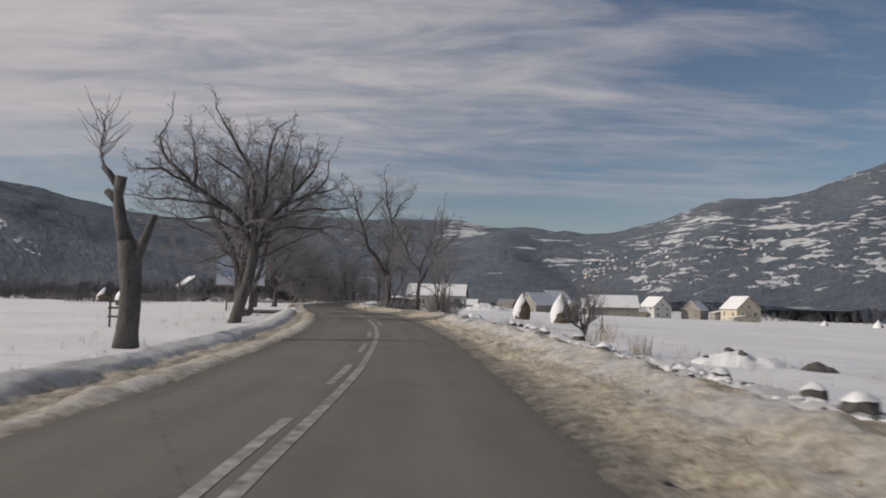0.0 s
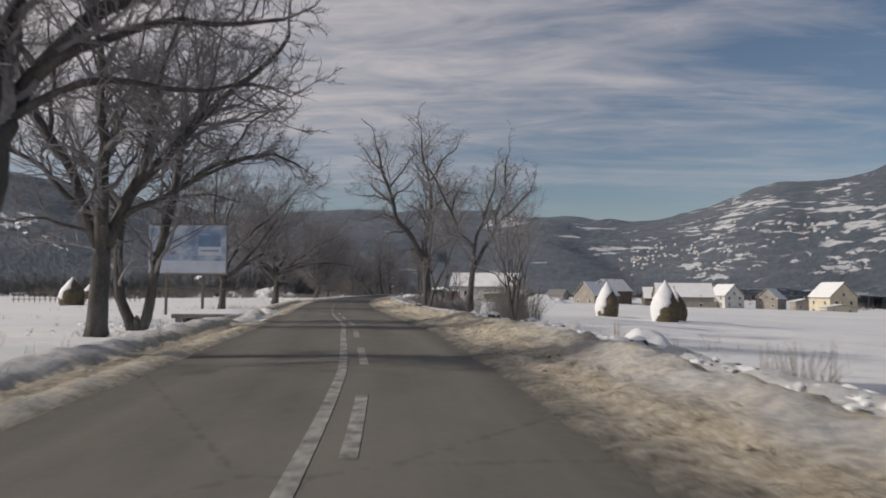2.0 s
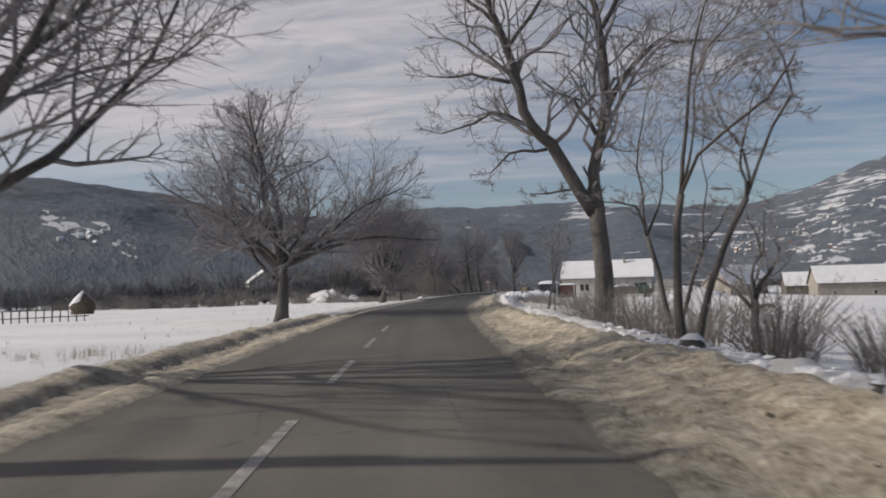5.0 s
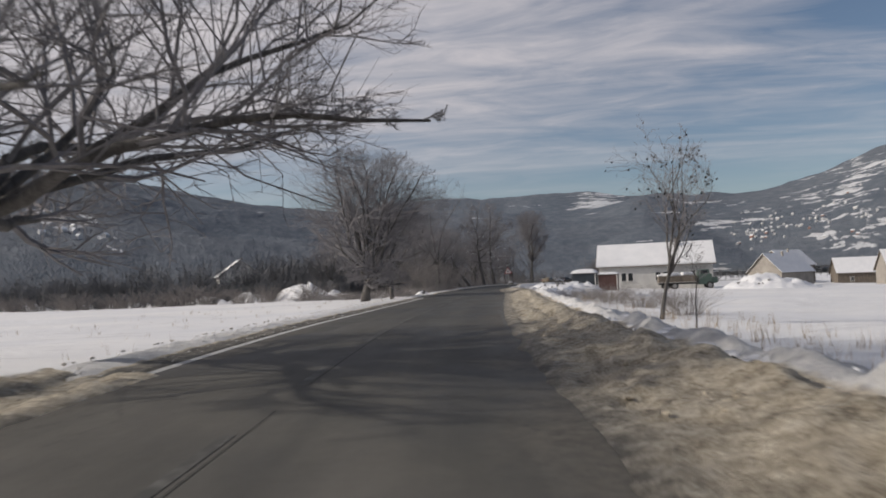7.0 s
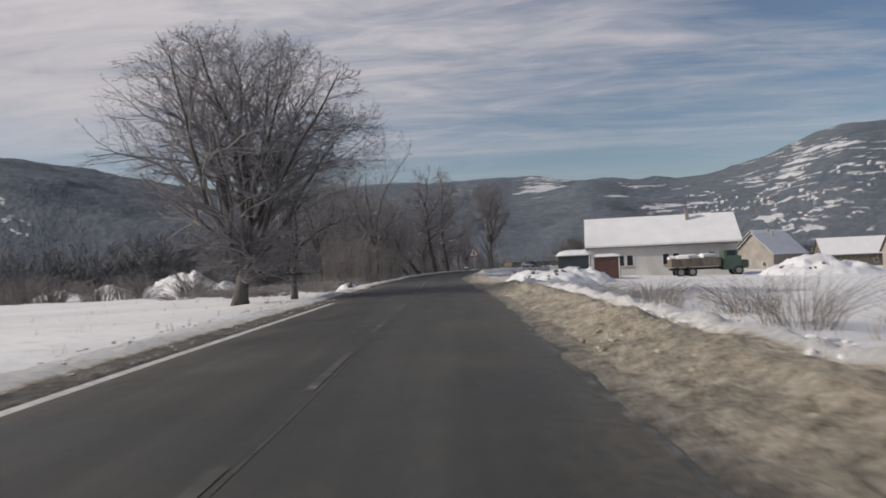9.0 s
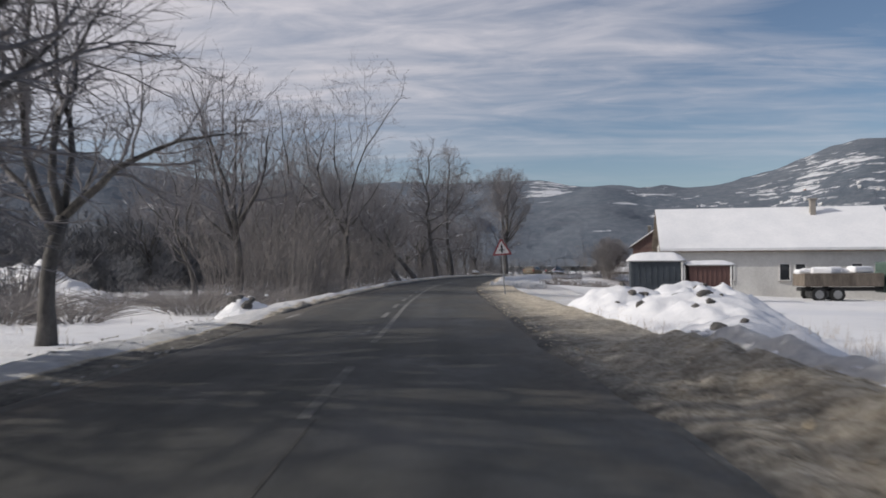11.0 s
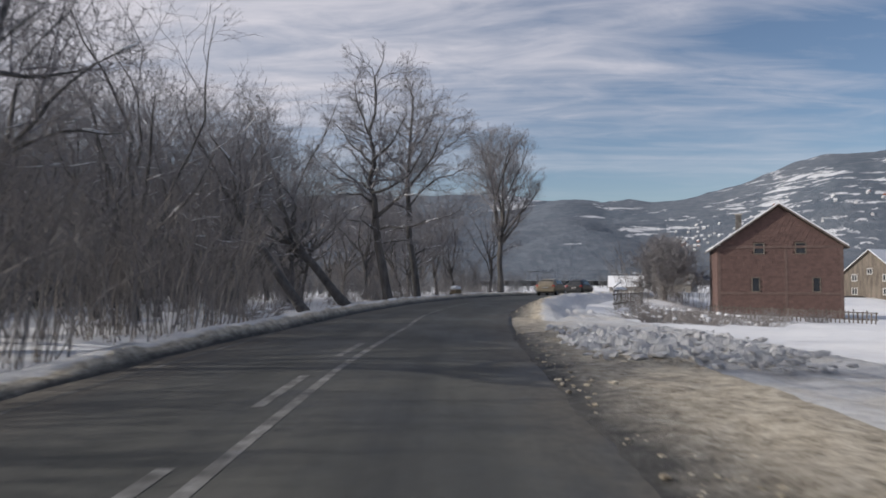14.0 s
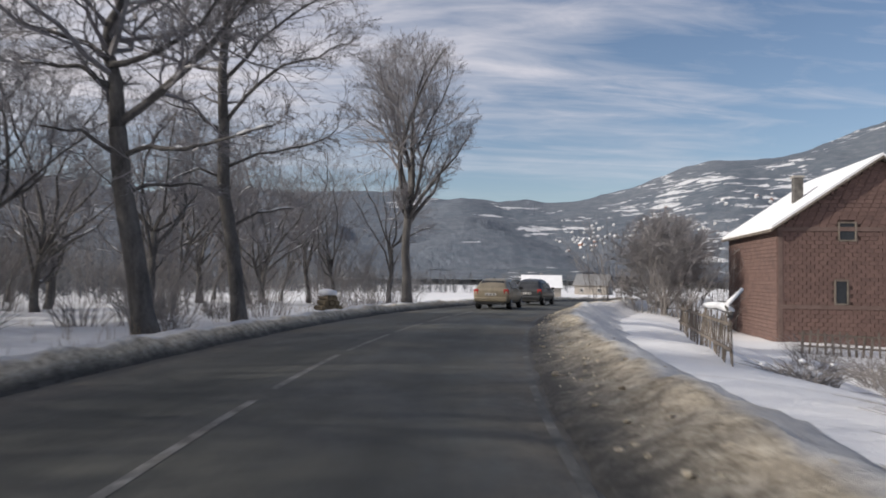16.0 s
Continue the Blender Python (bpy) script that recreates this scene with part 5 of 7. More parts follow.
for n in range(12):
    bush(-29.6 - 13 * rng.random(), 184 + 15 * rng.random(), 680 + n, "low matted brown brush in the snow", group="matted brush beside the wood", height=rng.uniform(0.7, 1.2), spread=rng.uniform(2.4, 3.6), stems=90, twigs=16, thick=0.012, arch=0.9)
rng = random.Random(63)
for n in range(9):
    p = across(203 + n * 1.25, -rng.uniform(6.6, 8.8))
    bush(p.x, p.y, 170 + n, "low dense brushwood at the foot of the wood", group="low brushwood", height=rng.uniform(1.1, 1.9), spread=3.2, stems=90, twigs=14, thick=0.010, arch=0.8)
for n, (x, y, h, w) in enumerate([(2.4, 73.6, 2.6, 2.6), (1.6, 75.0, 2.2, 2.0), (-1.2, 93.6, 1.6, 1.8), (-3.8, 97.4, 1.6, 1.4), (-6.0, 139.5, 1.9, 2.6), (-7.4, 146.0, 1.6, 2.4),
                                  (-8.6, 151.0, 1.8, 2.8), (-8.4, 156.0, 1.6, 2.6), (-10.2, 160.5, 1.5, 2.6), (-5.2, 150.0, 1.7, 2.6), (-9.5, 166, 1.4, 2.4), (-11.5, 171, 1.2, 2.4),
                                  (-29.8, 188.5, 1.5, 3.0), (-31.4, 191.5, 1.7, 3.2), (-29.6, 194.5, 1.6, 3.0), (-33.5, 195.5, 1.8, 3.4), (-36.0, 190.0, 1.5, 3.2), (-11.0, 246.8, 1.3, 1.8), (-9.0, 254.5, 1.4, 1.8), (-13.8, 248.6, 1.5, 1.2), (-7.6, 262.0, 1.6, 2.0), (-4.5, 258, 1.5, 2.4), (-1.5, 262, 1.4, 2.4), (2.0, 264, 1.4, 2.2)]):
    bush(x, y, 90 + n, "bare brown shrub standing in the snow", height=h * 0.8, spread=w, stems=150, twigs=16, thick=0.0042, arch=0.7)
for n, (x, y, h, w) in enumerate([(2.1, 74.2, 2.5, 2.0), (2.3, 76.2, 3.0, 2.2), (2.5, 78.0, 2.9, 2.2), (1.9, 79.8, 2.4, 2.2), (3.4, 77.0, 2.6, 2.4)]):
    bush(x, y, 800 + n, "dark tangled brushwood round the thin stems", group="brushwood by the field", height=h, spread=w, stems=85, twigs=18, thick=0.009, arch=0.45)
rng = random.Random(66)
for n in range(22):
    p = across(rng.uniform(238, 290), -rng.uniform(7.4, 15.5))
    h = rng.uniform(1.0, 2.6)
    bush(p.x, p.y, 140 + n, "bare undergrowth between the trees of the wood", group="undergrowth in the wood", height=h, spread=h * 1.3, stems=46, twigs=14, thick=0.008, arch=0.7)
for n, (x, y, h, w) in enumerate([(6.6, 45.6, 1.15, 1.7), (8.6, 33.2, 1.0, 1.2), (10.5, 38.5, 1.3, 1.6), (9.2, 27.0, 0.9, 1.2), (4.4, 53.0, 1.5, 0.4), (5.3, 44.0, 1.2, 0.3)]):
    bush(x, y, 120 + n, "tuft of dry reeds in the snow", "reed", height=h, spread=w, stems=46 if w > 1 else 5, twigs=1, thick=0.006, arch=0.25)


def weeds(name, label, area, count, seed, h):
    """Dry stalks that stick out of the snow, too many to count."""
    rng = random.Random(seed)
    V, F = [], []
    x, y = np.array([area(rng) for _ in range(count)]).T
    for a, b, z in zip(x, y, land(x, y)):
        for _ in range(rng.randint(2, 6)):
            p = Vector((a + rng.uniform(-0.12, 0.12), b + rng.uniform(-0.12, 0.12), z - 0.02))
            e = p + Vector((rng.uniform(-0.25, 0.25), rng.uniform(-0.25, 0.25), rng.uniform(0.5, 1.0))) * h
            n = len(V)
            w = Vector((rng.uniform(-1, 1), rng.uniform(-1, 1), 0)).normalized() * 0.007
            V += [p - w, p + w, e]
            F.append([n, n + 1, n + 2])
    tagged(mesh(name, V, F, "reed"), label, "grass", kind="stuff")


def beside(run0, run1, off0, off1):
    return lambda rng: across(rng.uniform(run0, run1), off0 + (off1 - off0) * rng.random() ** 1.6)[:2]


weeds("dry_grass", "dry grass stalks through the snow", beside(-5, 115, 6.4, 16), 520, 5, 0.55)
weeds("dry_grass", "dry grass stalks through the snow", beside(105, 190, 6.6, 13), 900, 6, 0.6)
weeds("dry_grass", "dry grass stalks through the snow", beside(-5, 190, -5.4, -22), 520, 7, 0.35)
weeds("dry_weeds", "patch of reddish dry weeds in the snow", lambda g: (-19.5 + g.gauss(0, 1.6), 94.0 + g.gauss(0, 1.1)), 90, 12, 0.42)
weeds("dry_grass", "dry grass stalks through the snow", beside(190, 290, -5.2, -16), 700, 8, 0.6)


def far_woods():
    """Distant bare woods at the foot of the hills: spiky clumps of branches."""
    rng = random.Random(77)
    V, F = [], []
    edge = np.array([(-300, 120), (-190, 196), (-112, 240), (-70, 222), (-50, 222), (-50, 300), (-45, 360), (-30, 430), (20, 480)], float)
    spots, low = [], []
    for _ in range(3000):
        u = rng.random() * (len(edge) - 1)
        i = int(u)
        e = edge[i] + (edge[i + 1] - edge[i]) * (u - i)
        d = edge[i + 1] - edge[i]
        n = np.array([-d[1], d[0]]) / np.hypot(*d)
        spots.append(e + n * abs(rng.gauss(0, 40)) + n * rng.uniform(0, 8))
    for _ in range(1500):
        u = rng.random() * 3.2 + 1.6
        i = int(u)
        e = edge[i] + (edge[i + 1] - edge[i]) * (u - i)
        low.append(len(spots))
        spots.append(e + np.array([rng.uniform(-10, 3), rng.uniform(-8, 4)]))
    for _ in range(700):
        spots.append(np.array([rng.uniform(30, 420), rng.uniform(440, 640)]))
    for _ in range(260):
        a = rng.uniform(0.1, 1.2)
        r = rng.uniform(380, 470)
        spots.append(np.array([-10 + r * math.sin(a), 130 + r * math.cos(a)]))
    sx, sy = np.array(spots).T
    low = set(low)
    for n_tree, (x, y, z) in enumerate(zip(sx, sy, land(sx, sy))):
        h = rng.uniform(1.6, 4.2) + (rng.uniform(0, 4.5) if y > 225 else 0) if n_tree in low else rng.uniform(4, 11) if rng.random() < 0.7 else rng.uniform(2, 5)
        w = h * rng.uniform(0.25, 0.4)
        for _ in range(50):
            u = rng.uniform(0.0, 0.95)
            a = rng.uniform(0, 2 * math.pi)
            r = w * math.sin(math.pi * min(1, 0.15 + u * 0.9)) * rng.uniform(0.5, 1.1) + 0.3
            p = Vector((x, y, z + h * u * 0.8))
            q = p + Vector((math.cos(a) * r, math.sin(a) * r, r * rng.uniform(0.3, 1.3)))
            s = Vector((-math.sin(a), math.cos(a), 0)) * rng.uniform(0.02, 0.05) + Vector((0, 0, 0.02))
            n = len(V)
            V += [p - s, p + s, q]
            F.append([n, n + 1, n + 2])
    tagged(mesh("woods", V, F, "farwood"), "grey-brown bare woods at the foot of the hills", "woods", kind="stuff")


far_woods()


# ---- buildings ----
def gabled(width, length, eave, ridge, low):
    """Closed body of a house: gables at both ends of the ridge, which runs along local y."""
    a, b = width / 2, length / 2
    V = []
    for y in (-b, b):
        V += [(-a, y, low), (a, y, low), (a, y, eave), (0, y, ridge), (-a, y, eave)]
    return [Vector(v) for v in V], [[0, 1, 2, 3, 4], [9, 8, 7, 6, 5], [1, 6, 7, 2], [5, 0, 4, 9], [0, 5, 6, 1]]


def slope(side, width, length, eave, ridge, over, lift, thick, skew=0.0):
    """A roof slab on one side of the ridge, with eaves."""
    a, b = width / 2 + over, length / 2 + over
    fall = (ridge - eave) / (width / 2) * over
    V = []
    for h in (lift, lift + thick):
        V += [(0, -b, ridge + h), (0, b, ridge + h), (side * a, b, eave - fall + h), (side * a, -b, eave - fall + h)]
    F = [[0, 1, 2, 3], [7, 6, 5, 4], [0, 4, 5, 1], [1, 5, 6, 2], [2, 6, 7, 3], [3, 7, 4, 0]]
    return [Vector(v) for v in V], F if side > 0 else [f[::-1] for f in F]


def wall_window(parent, at, w, h, face, cols=2, rows=1, name="window", mat="frame", sill=True):
    """A window on a wall: face is the outward direction x or y with its sign."""
    ax, sg = face
    n = Vector((sg, 0, 0)) if ax == "x" else Vector((0, sg, 0))
    t = Vector((0, 1, 0)) if ax == "x" else Vector((1, 0, 0))
    c = Vector(at)

    def slab(u0, u1, v0, v1, d0, d1):
        p, q = c + t * u0 + Vector((0, 0, v0)) + n * d0, c + t * u1 + Vector((0, 0, v1)) + n * d1
        size = [abs(q[k] - p[k]) for k in range(3)]
        return bevelled(size, (p + q) / 2, 0.006)

    win = mesh(name, *slab(-w / 2, w / 2, -h / 2, h / 2, -0.05, 0.008), "glass", parent)
    bars = [slab(-w / 2 - 0.05, -w / 2 + 0.04, -h / 2 - 0.05, h / 2 + 0.05, 0, 0.05), slab(w / 2 - 0.04, w / 2 + 0.05, -h / 2 - 0.05, h / 2 + 0.05, 0, 0.05),
            slab(-w / 2, w / 2, h / 2 - 0.03, h / 2 + 0.05, 0, 0.048), slab(-w / 2, w / 2, -h / 2 - 0.05, -h / 2 + 0.04, 0, 0.048)]
    for k in range(1, cols):
        u = -w / 2 + w * k / cols
        bars.append(slab(u - 0.035, u + 0.035, -h / 2, h / 2, 0, 0.042))
    for k in range(1, rows):
        v = -h / 2 + h * k / rows
        bars.append(slab(-w / 2, w / 2, v - 0.03, v + 0.03, 0, 0.040))
    mesh("frame", *join(*bars), mat, win)
    if sill:
        mesh("sill", *slab(-w / 2 - 0.1, w / 2 + 0.1, -h / 2 - 0.11, -h / 2 - 0.05, 0, 0.12), "concrete", win)
    return win


def house(x, y, turn, width, length, eave, ridge, low, wall, label, name="house", group="", windows=(), chimney=(0.8, 0.0), over=0.45, roof="roofsnow", snow=0.16):
    h = thing(name, pose(x, y, 0, 0, 0, turn), label, "house", group)
    mesh("wall", *gabled(width, length, eave, ridge, low), wall, h)
    for side in (-1, 1):
        r = mesh("roof", *slope(side, width, length, eave, ridge, over, 0.01, 0.10), "wood", h, "dark roof boards and tiles")
        mesh("snow", *slope(side, width, length, eave, ridge, over - 0.04, 0.115, snow), roof, r, "white snow cover")
    if chimney:
        cx, cy = chimney
        z = ridge - abs(cx) * (ridge - eave) / (width / 2)
        c = mesh("chimney", *bevelled((0.45, 0.45, 1.5), (cx, cy, z + 0.5), 0.02), "greyrender", h)
        mesh("cap", *bevelled((0.55, 0.55, 0.1), (cx, cy, z + 1.31), 0.02), "concrete", c)
    for at, w, hh, face, *rest in windows:
        wall_window(h, at, w, hh, face, *rest)
    return h


# white house beside the road, its ridge across the view
h = thing("house", pose(1.75, 226.1, 0, 0, 0, -6), "long low white house with a snow-covered roof", "house")
GW, GL, GE, GR, GLO = 9.0, 16.4, 2.7, 5.75, -1.4
spin = Matrix.Rotation(radians(90), 4, "Z")


def spun(vf, m=spin):
    return [m @ Vector(v) for v in vf[0]], vf[1]


mesh("wall", *spun(gabled(GW, GL, GE, GR, GLO)), "white", h)
for side in (-1, 1):
    r = mesh("roof", *spun(slope(side, GW, GL, GE, GR, 0.5, 0.01, 0.10)), "wood", h, "dark roof boards")
    mesh("snow", *spun(slope(side, GW, GL, GE, GR, 0.46, 0.115, 0.2)), "roofsnow", r, "smooth white snow cover")
c = mesh("chimney", *join(bevelled((0.42, 0.42, 1.5), (3.3, -0.9, 5.8), 0.03)), "greyrender", h)
mesh("cap", *bevelled((0.62, 0.62, 0.12), (3.3, -0.9, 6.6), 0.02), "concrete", c)
for x in (-4.6, -3.6, 0.4, 1.5, 5.4):
    wall_window(h, (x, -GW / 2, 0.85), 0.75, 1.25, ("y", -1), 1, 1)
mesh("gable_panel", *bevelled((0.04, 8.6, 2.2), (-GL / 2 - 0.022, 0, 1.3), 0.01), "cream", h, "cream-painted gable wall")
wall_window(h, (-GL / 2 - 0.045, 1.7, 1.35), 3.6, 3.2, ("x", -1), 4, 3, "glazed_porch", "frame", False)
wall_window(h, (-GL / 2 - 0.005, -0.1, 3.7), 1.5, 0.6, ("x", -1), 3, 1, "attic_window", "frame", False)


def shed(x, y, w, d, hgt, mat, label, snow=0.3, ribs=9):
    z = ground_z(x, y) - 0.1
    s = thing("shed", pose(x, y, z, 0, 0, -6), label, "shed")
    mesh("body", *bevelled((w, d, hgt), (0, d / 2, hgt / 2), 0.03), mat, s)
    for k in range(ribs):
        u = -w / 2 + w * (k + 0.5) / ribs
        mesh("rib", *bevelled((0.05, 0.03, hgt - 0.2), (u, -0.016, hgt / 2), 0.01), mat, s)
    mesh("post", *bevelled((0.10, 0.10, hgt), (w / 2 - 0.1, -0.07, hgt / 2), 0.01), "frame", s, "pale corner post")
    mesh("roof", *bevelled((w + 0.3, d + 0.35, 0.08), (0, d / 2, hgt + 0.04), 0.02), "tin", s)
    V, F, n = [], [], 10
    rng = random.Random(int(w * 10))
    for j in range(n + 1):
        for i in range(n + 1):
            u, v = i / n, j / n
            edge = min(1, 5 * min(u, 1 - u, v, 1 - v))
            V.append(((u - 0.5) * (w + 0.36 + 0.1 * rng.random()), -0.18 + v * (d + 0.36), hgt + 0.06 + snow * (0.15 + 0.85 * edge ** 0.5) * rng.uniform(0.75, 1.1) * (edge > 0 or 0.2)))
    F = [[j * (n + 1) + i, j * (n + 1) + i + 1, (j + 1) * (n + 1) + i + 1, (j + 1) * (n + 1) + i] for j in range(n) for i in range(n)]
    mesh("snow", V, F, "cap", s, "lumpy white snow cap", smooth=True)
    return s


shed(-9.4, 212.0, 3.3, 3.0, 2.55, "darkmetal", "dark blue-grey metal shed with snow on top", 0.55)
shed(-6.1, 211.7, 2.6, 2.6, 2.35, "redmetal", "rust-red metal shed with snow on top", 0.28)


def wheel(parent, at, r, w, axis="x"):
    m = Matrix.Rotation(radians(90), 4, "Y") if axis == "x" else Matrix.Rotation(radians(90), 4, "X")
    bm = bmesh.new()
    bmesh.ops.create_cone(bm, cap_ends=True, segments=28, radius1=r, radius2=r, depth=w)
    bmesh.ops.bevel(bm, geom=[e for e in bm.edges if e.calc_face_angle(0) > 1], offset=0.03, segments=2, affect="EDGES")
    bmesh.ops.transform(bm, matrix=Matrix.Translation(at) @ m, verts=bm.verts)
    me = bpy.data.meshes.new("wheel")
    bm.to_mesh(me)
    bm.free()
    me.materials.append(M["rubber"])
    ob = new("wheel", me)
    ob.parent = parent
    V, F = [], []
    d = Vector((w / 2 + 0.006, 0, 0)) if axis == "x" else Vector((0, w / 2 + 0.006, 0))
    tube(V, F, [Vector(at) - d, Vector(at) + d], [r * 0.58, r * 0.58], 18)
    mesh("rim", V, F, "tin", ob, "grey metal rim")


def truck(x, y):
    z = ground_z(x, y)
    t = thing("truck", pose(x, y, z), "green-cabbed lorry with a snow-covered load", "truck")
    mesh("cab", *join(bevelled((1.9, 2.1, 1.5), (3.0, 0, 1.35), 0.12, segs=2), bevelled((1.55, 1.9, 0.75), (2.85, 0, 2.35), 0.15, segs=2)), "green", t, "faded green cab")
    mesh("windscreen", *bevelled((0.9, 1.94, 0.5), (2.9, 0, 2.38), 0.02), "glass", t)
    mesh("bonnet", *bevelled((1.1, 1.7, 0.8), (4.2, 0, 1.2), 0.12, segs=2), "green", t)
    mesh("bed", *bevelled((5.2, 2.3, 0.9), (-0.8, 0, 1.5), 0.03), "wood", t, "weathered wooden bed")
    mesh("chassis", *bevelled((8.0, 0.9, 0.25), (0.6, 0, 0.85), 0.02), "black", t)
    rng = random.Random(9)
    pieces = []
    for k in range(9):
        pieces.append(bevelled((rng.uniform(0.8, 1.6), rng.uniform(0.8, 1.7), rng.uniform(0.3, 0.6)), (-2.9 + 0.5 * k, rng.uniform(-0.3, 0.3), 2.05 + rng.uniform(0, 0.25)), 0.14, Matrix.Rotation(rng.uniform(-0.4, 0.4), 4, "Z"), 2))
    mesh("load", *join(*pieces), "cap", t, "heaped load under snow")
    for ax in (-2.4, -1.2, 3.6):
        for s in (-1, 1):
            wheel(t, (ax, s * 0.95, 0.5), 0.5, 0.3, "y")


truck(4.6, 217.4)

FAR = "two-storey cream house with a snowy roof across the field"


def far_house(x, y, turn, w, l, e, r, wall, label, roof="roofsnow"):
    g = ground_z(x, y)
    wins = []
    for z in ((1.4, 4.0) if e > 4 else (1.3,)):
        for u in (-0.27, 0.27):
            wins.append(((u * w, -l / 2, g + z), 1.0, 1.2, ("y", -1)))
            wins.append(((-w / 2, u * l, g + z), 1.0, 1.2, ("x", -1)))
    if e > 4:
        wins.append(((0, -l / 2, g + e + 0.6), 0.9, 1.0, ("y", -1)))
    house(x, y, turn, w, l, g + e, g + r, g - 1.5, wall, label, group="houses across the field", windows=wins, roof=roof)


far_house(103.8, 361.0, 20, 9.5, 11.0, 5.2, 9.6, "white", "white house with a snowy roof across the field")
far_house(95.5, 359.0, -60, 5.0, 6.0, 2.6, 4.6, "cream", "low lean-to house with a snowy roof")
far_house(122.0, 360.0, -40, 9.0, 10.0, 4.4, 8.4, "greyrender", "grey house with a snowy roof across the field")
far_house(129.0, 345.0, 0, 8.0, 6.0, 3.6, 4.6, "greyrender", "low flat outbuilding between two houses")
far_house(113.5, 284.0, 12, 9.6, 10.5, 6.0, 10.4, "cream", FAR)
far_house(112.0, 276.6, 12, 10.5, 3.0, 2.6, 3.4, "cream", "low porch before a cream house")
far_house(56.0, 360.0, -55, 11.0, 12.0, 4.6, 9.2, "wood", "dark timber farmhouse with a snowy roof")
far_house(76.0, 352.0, 85, 9.0, 17.0, 3.4, 7.6, "wood", "long dark barn with a snowy roof")
far_house(42.7, 315.0, -50, 10.0, 13.0, 3.6, 8.2, "greyrender", "grey farmhouse with a snowy roof")
far_house(68.0, 292.0, 88, 9.0, 18.0, 4.2, 8.4, "greyrender", "long farm building with a snowy roof")
far_house(19.0, 430.0, 80, 8.0, 9.5, 2.6, 5.4, "greyrender", "small house with a snowy roof down the valley")
far_house(44.0, 470.0, 60, 8.0, 10.0, 3.0, 6.0, "greyrender", "grey house down the valley", "tin")
house(-78.0, 250.0, 30, 8.0, 10.0, 4.0, 7.0, -2.0, "white", "white house at the foot of the hill", chimney=(0.8, 0))


# brick house: unfinished clay blockwork
def brick_house(x, y):
    W, L, e, r = 10.0, 11.0, 4.15, 7.62
    low = ground_z(x, y) - 0.4
    h = thing("house", pose(x, y, 0, 0, 0, -13), "unplastered red brick house with a snowy roof", "house")
    mesh("wall", *gabled(W - 0.12, L - 0.12, e - 0.03, r - 0.05, low), "mortar", h)
    openings = [(-1.9, 0.8, 0.7, 1.3), (2.9, 0.8, 0.7, 1.3), (-1.6, 3.9, 0.9, 1.0), (1.7, 3.9, 0.9, 1.0)]
    V, F = [], []
    n = 0
    for row in range(70):
        z = low + 0.1 + row * 0.21
        if z + 0.1 > r:
            break
        half = W / 2 if z + 0.2 < e else W / 2 * (r - z - 0.2) / (r - e)
        u = -half + (0.0 if row % 2 else -0.2)
        while u < half:
            a, b = max(u, -half), min(u + 0.395, half)
            c = (a + b) / 2
            if b - a > 0.05 and not any(abs(c - ox) < ow / 2 and abs(z + 0.1 - oz) < oh / 2 for ox, oz, ow, oh in openings):
                f = bevelled((b - a - 0.012, 0.07, 0.196), (c, -L / 2, z + 0.1), 0)
                V += f[0]
                F += [[n + k for k in face] for face in f[1]]
                n += 8
            u += 0.405
    mesh("gable_brickwork", V, F, "blockwork", h)
    V, F, n = [], [], 0
    for row in range(40):
        z = low + 0.1 + row * 0.21
        if z + 0.2 > e:
            break
        u = -L / 2 + (0.0 if row % 2 else -0.2)
        while u < L / 2:
            a, b = max(u, -L / 2), min(u + 0.395, L / 2)
            if b - a > 0.05:
                f = bevelled((0.07, b - a - 0.012, 0.196), (-W / 2, (a + b) / 2, z + 0.1), 0)
                V += f[0]
                F += [[n + k for k in face] for face in f[1]]
                n += 8
            u += 0.405
    mesh("side_brickwork", V, F, "blockwork", h)
    for z in (e - 0.12, 0.75 + low + 1.6):
        mesh("ring_beam", *bevelled((W + 0.03, 0.12, 0.22), (0, -L / 2, z), 0.01), "mortar", h, "concrete ring beam")
    for u in (-W / 2 + 0.14, 0.55, W / 2 - 0.14):
        mesh("column", *bevelled((0.24, 0.11, e - low), (u, -L / 2, (e + low) / 2), 0.01), "mortar", h, "concrete column")
    for ox, oz, ow, oh in openings:
        wall_window(h, (ox, -L / 2 - 0.012, oz), ow - 0.1, oh - 0.1, ("y", -1), 1, 1, "window", "wood", False)
    for side in (-1, 1):
        rf = mesh("roof", *slope(side, W, L, e, r, 0.42, 0.01, 0.12), "wood", h, "dark roof boards")
        mesh("snow", *slope(side, W, L, e, r, 0.37, 0.135, 0.14), "roofsnow", rf, "white snow cover")
    c = mesh("chimney", *bevelled((0.5, 0.5, 2.3), (-2.9, -1.8, 6.0), 0.02), "stone", h, "sooty dark chimney")
    mesh("cap", *bevelled((0.62, 0.62, 0.12), (-2.9, -1.8, 7.2), 0.02), "concrete", c)


brick_house(4.39, 279.5)


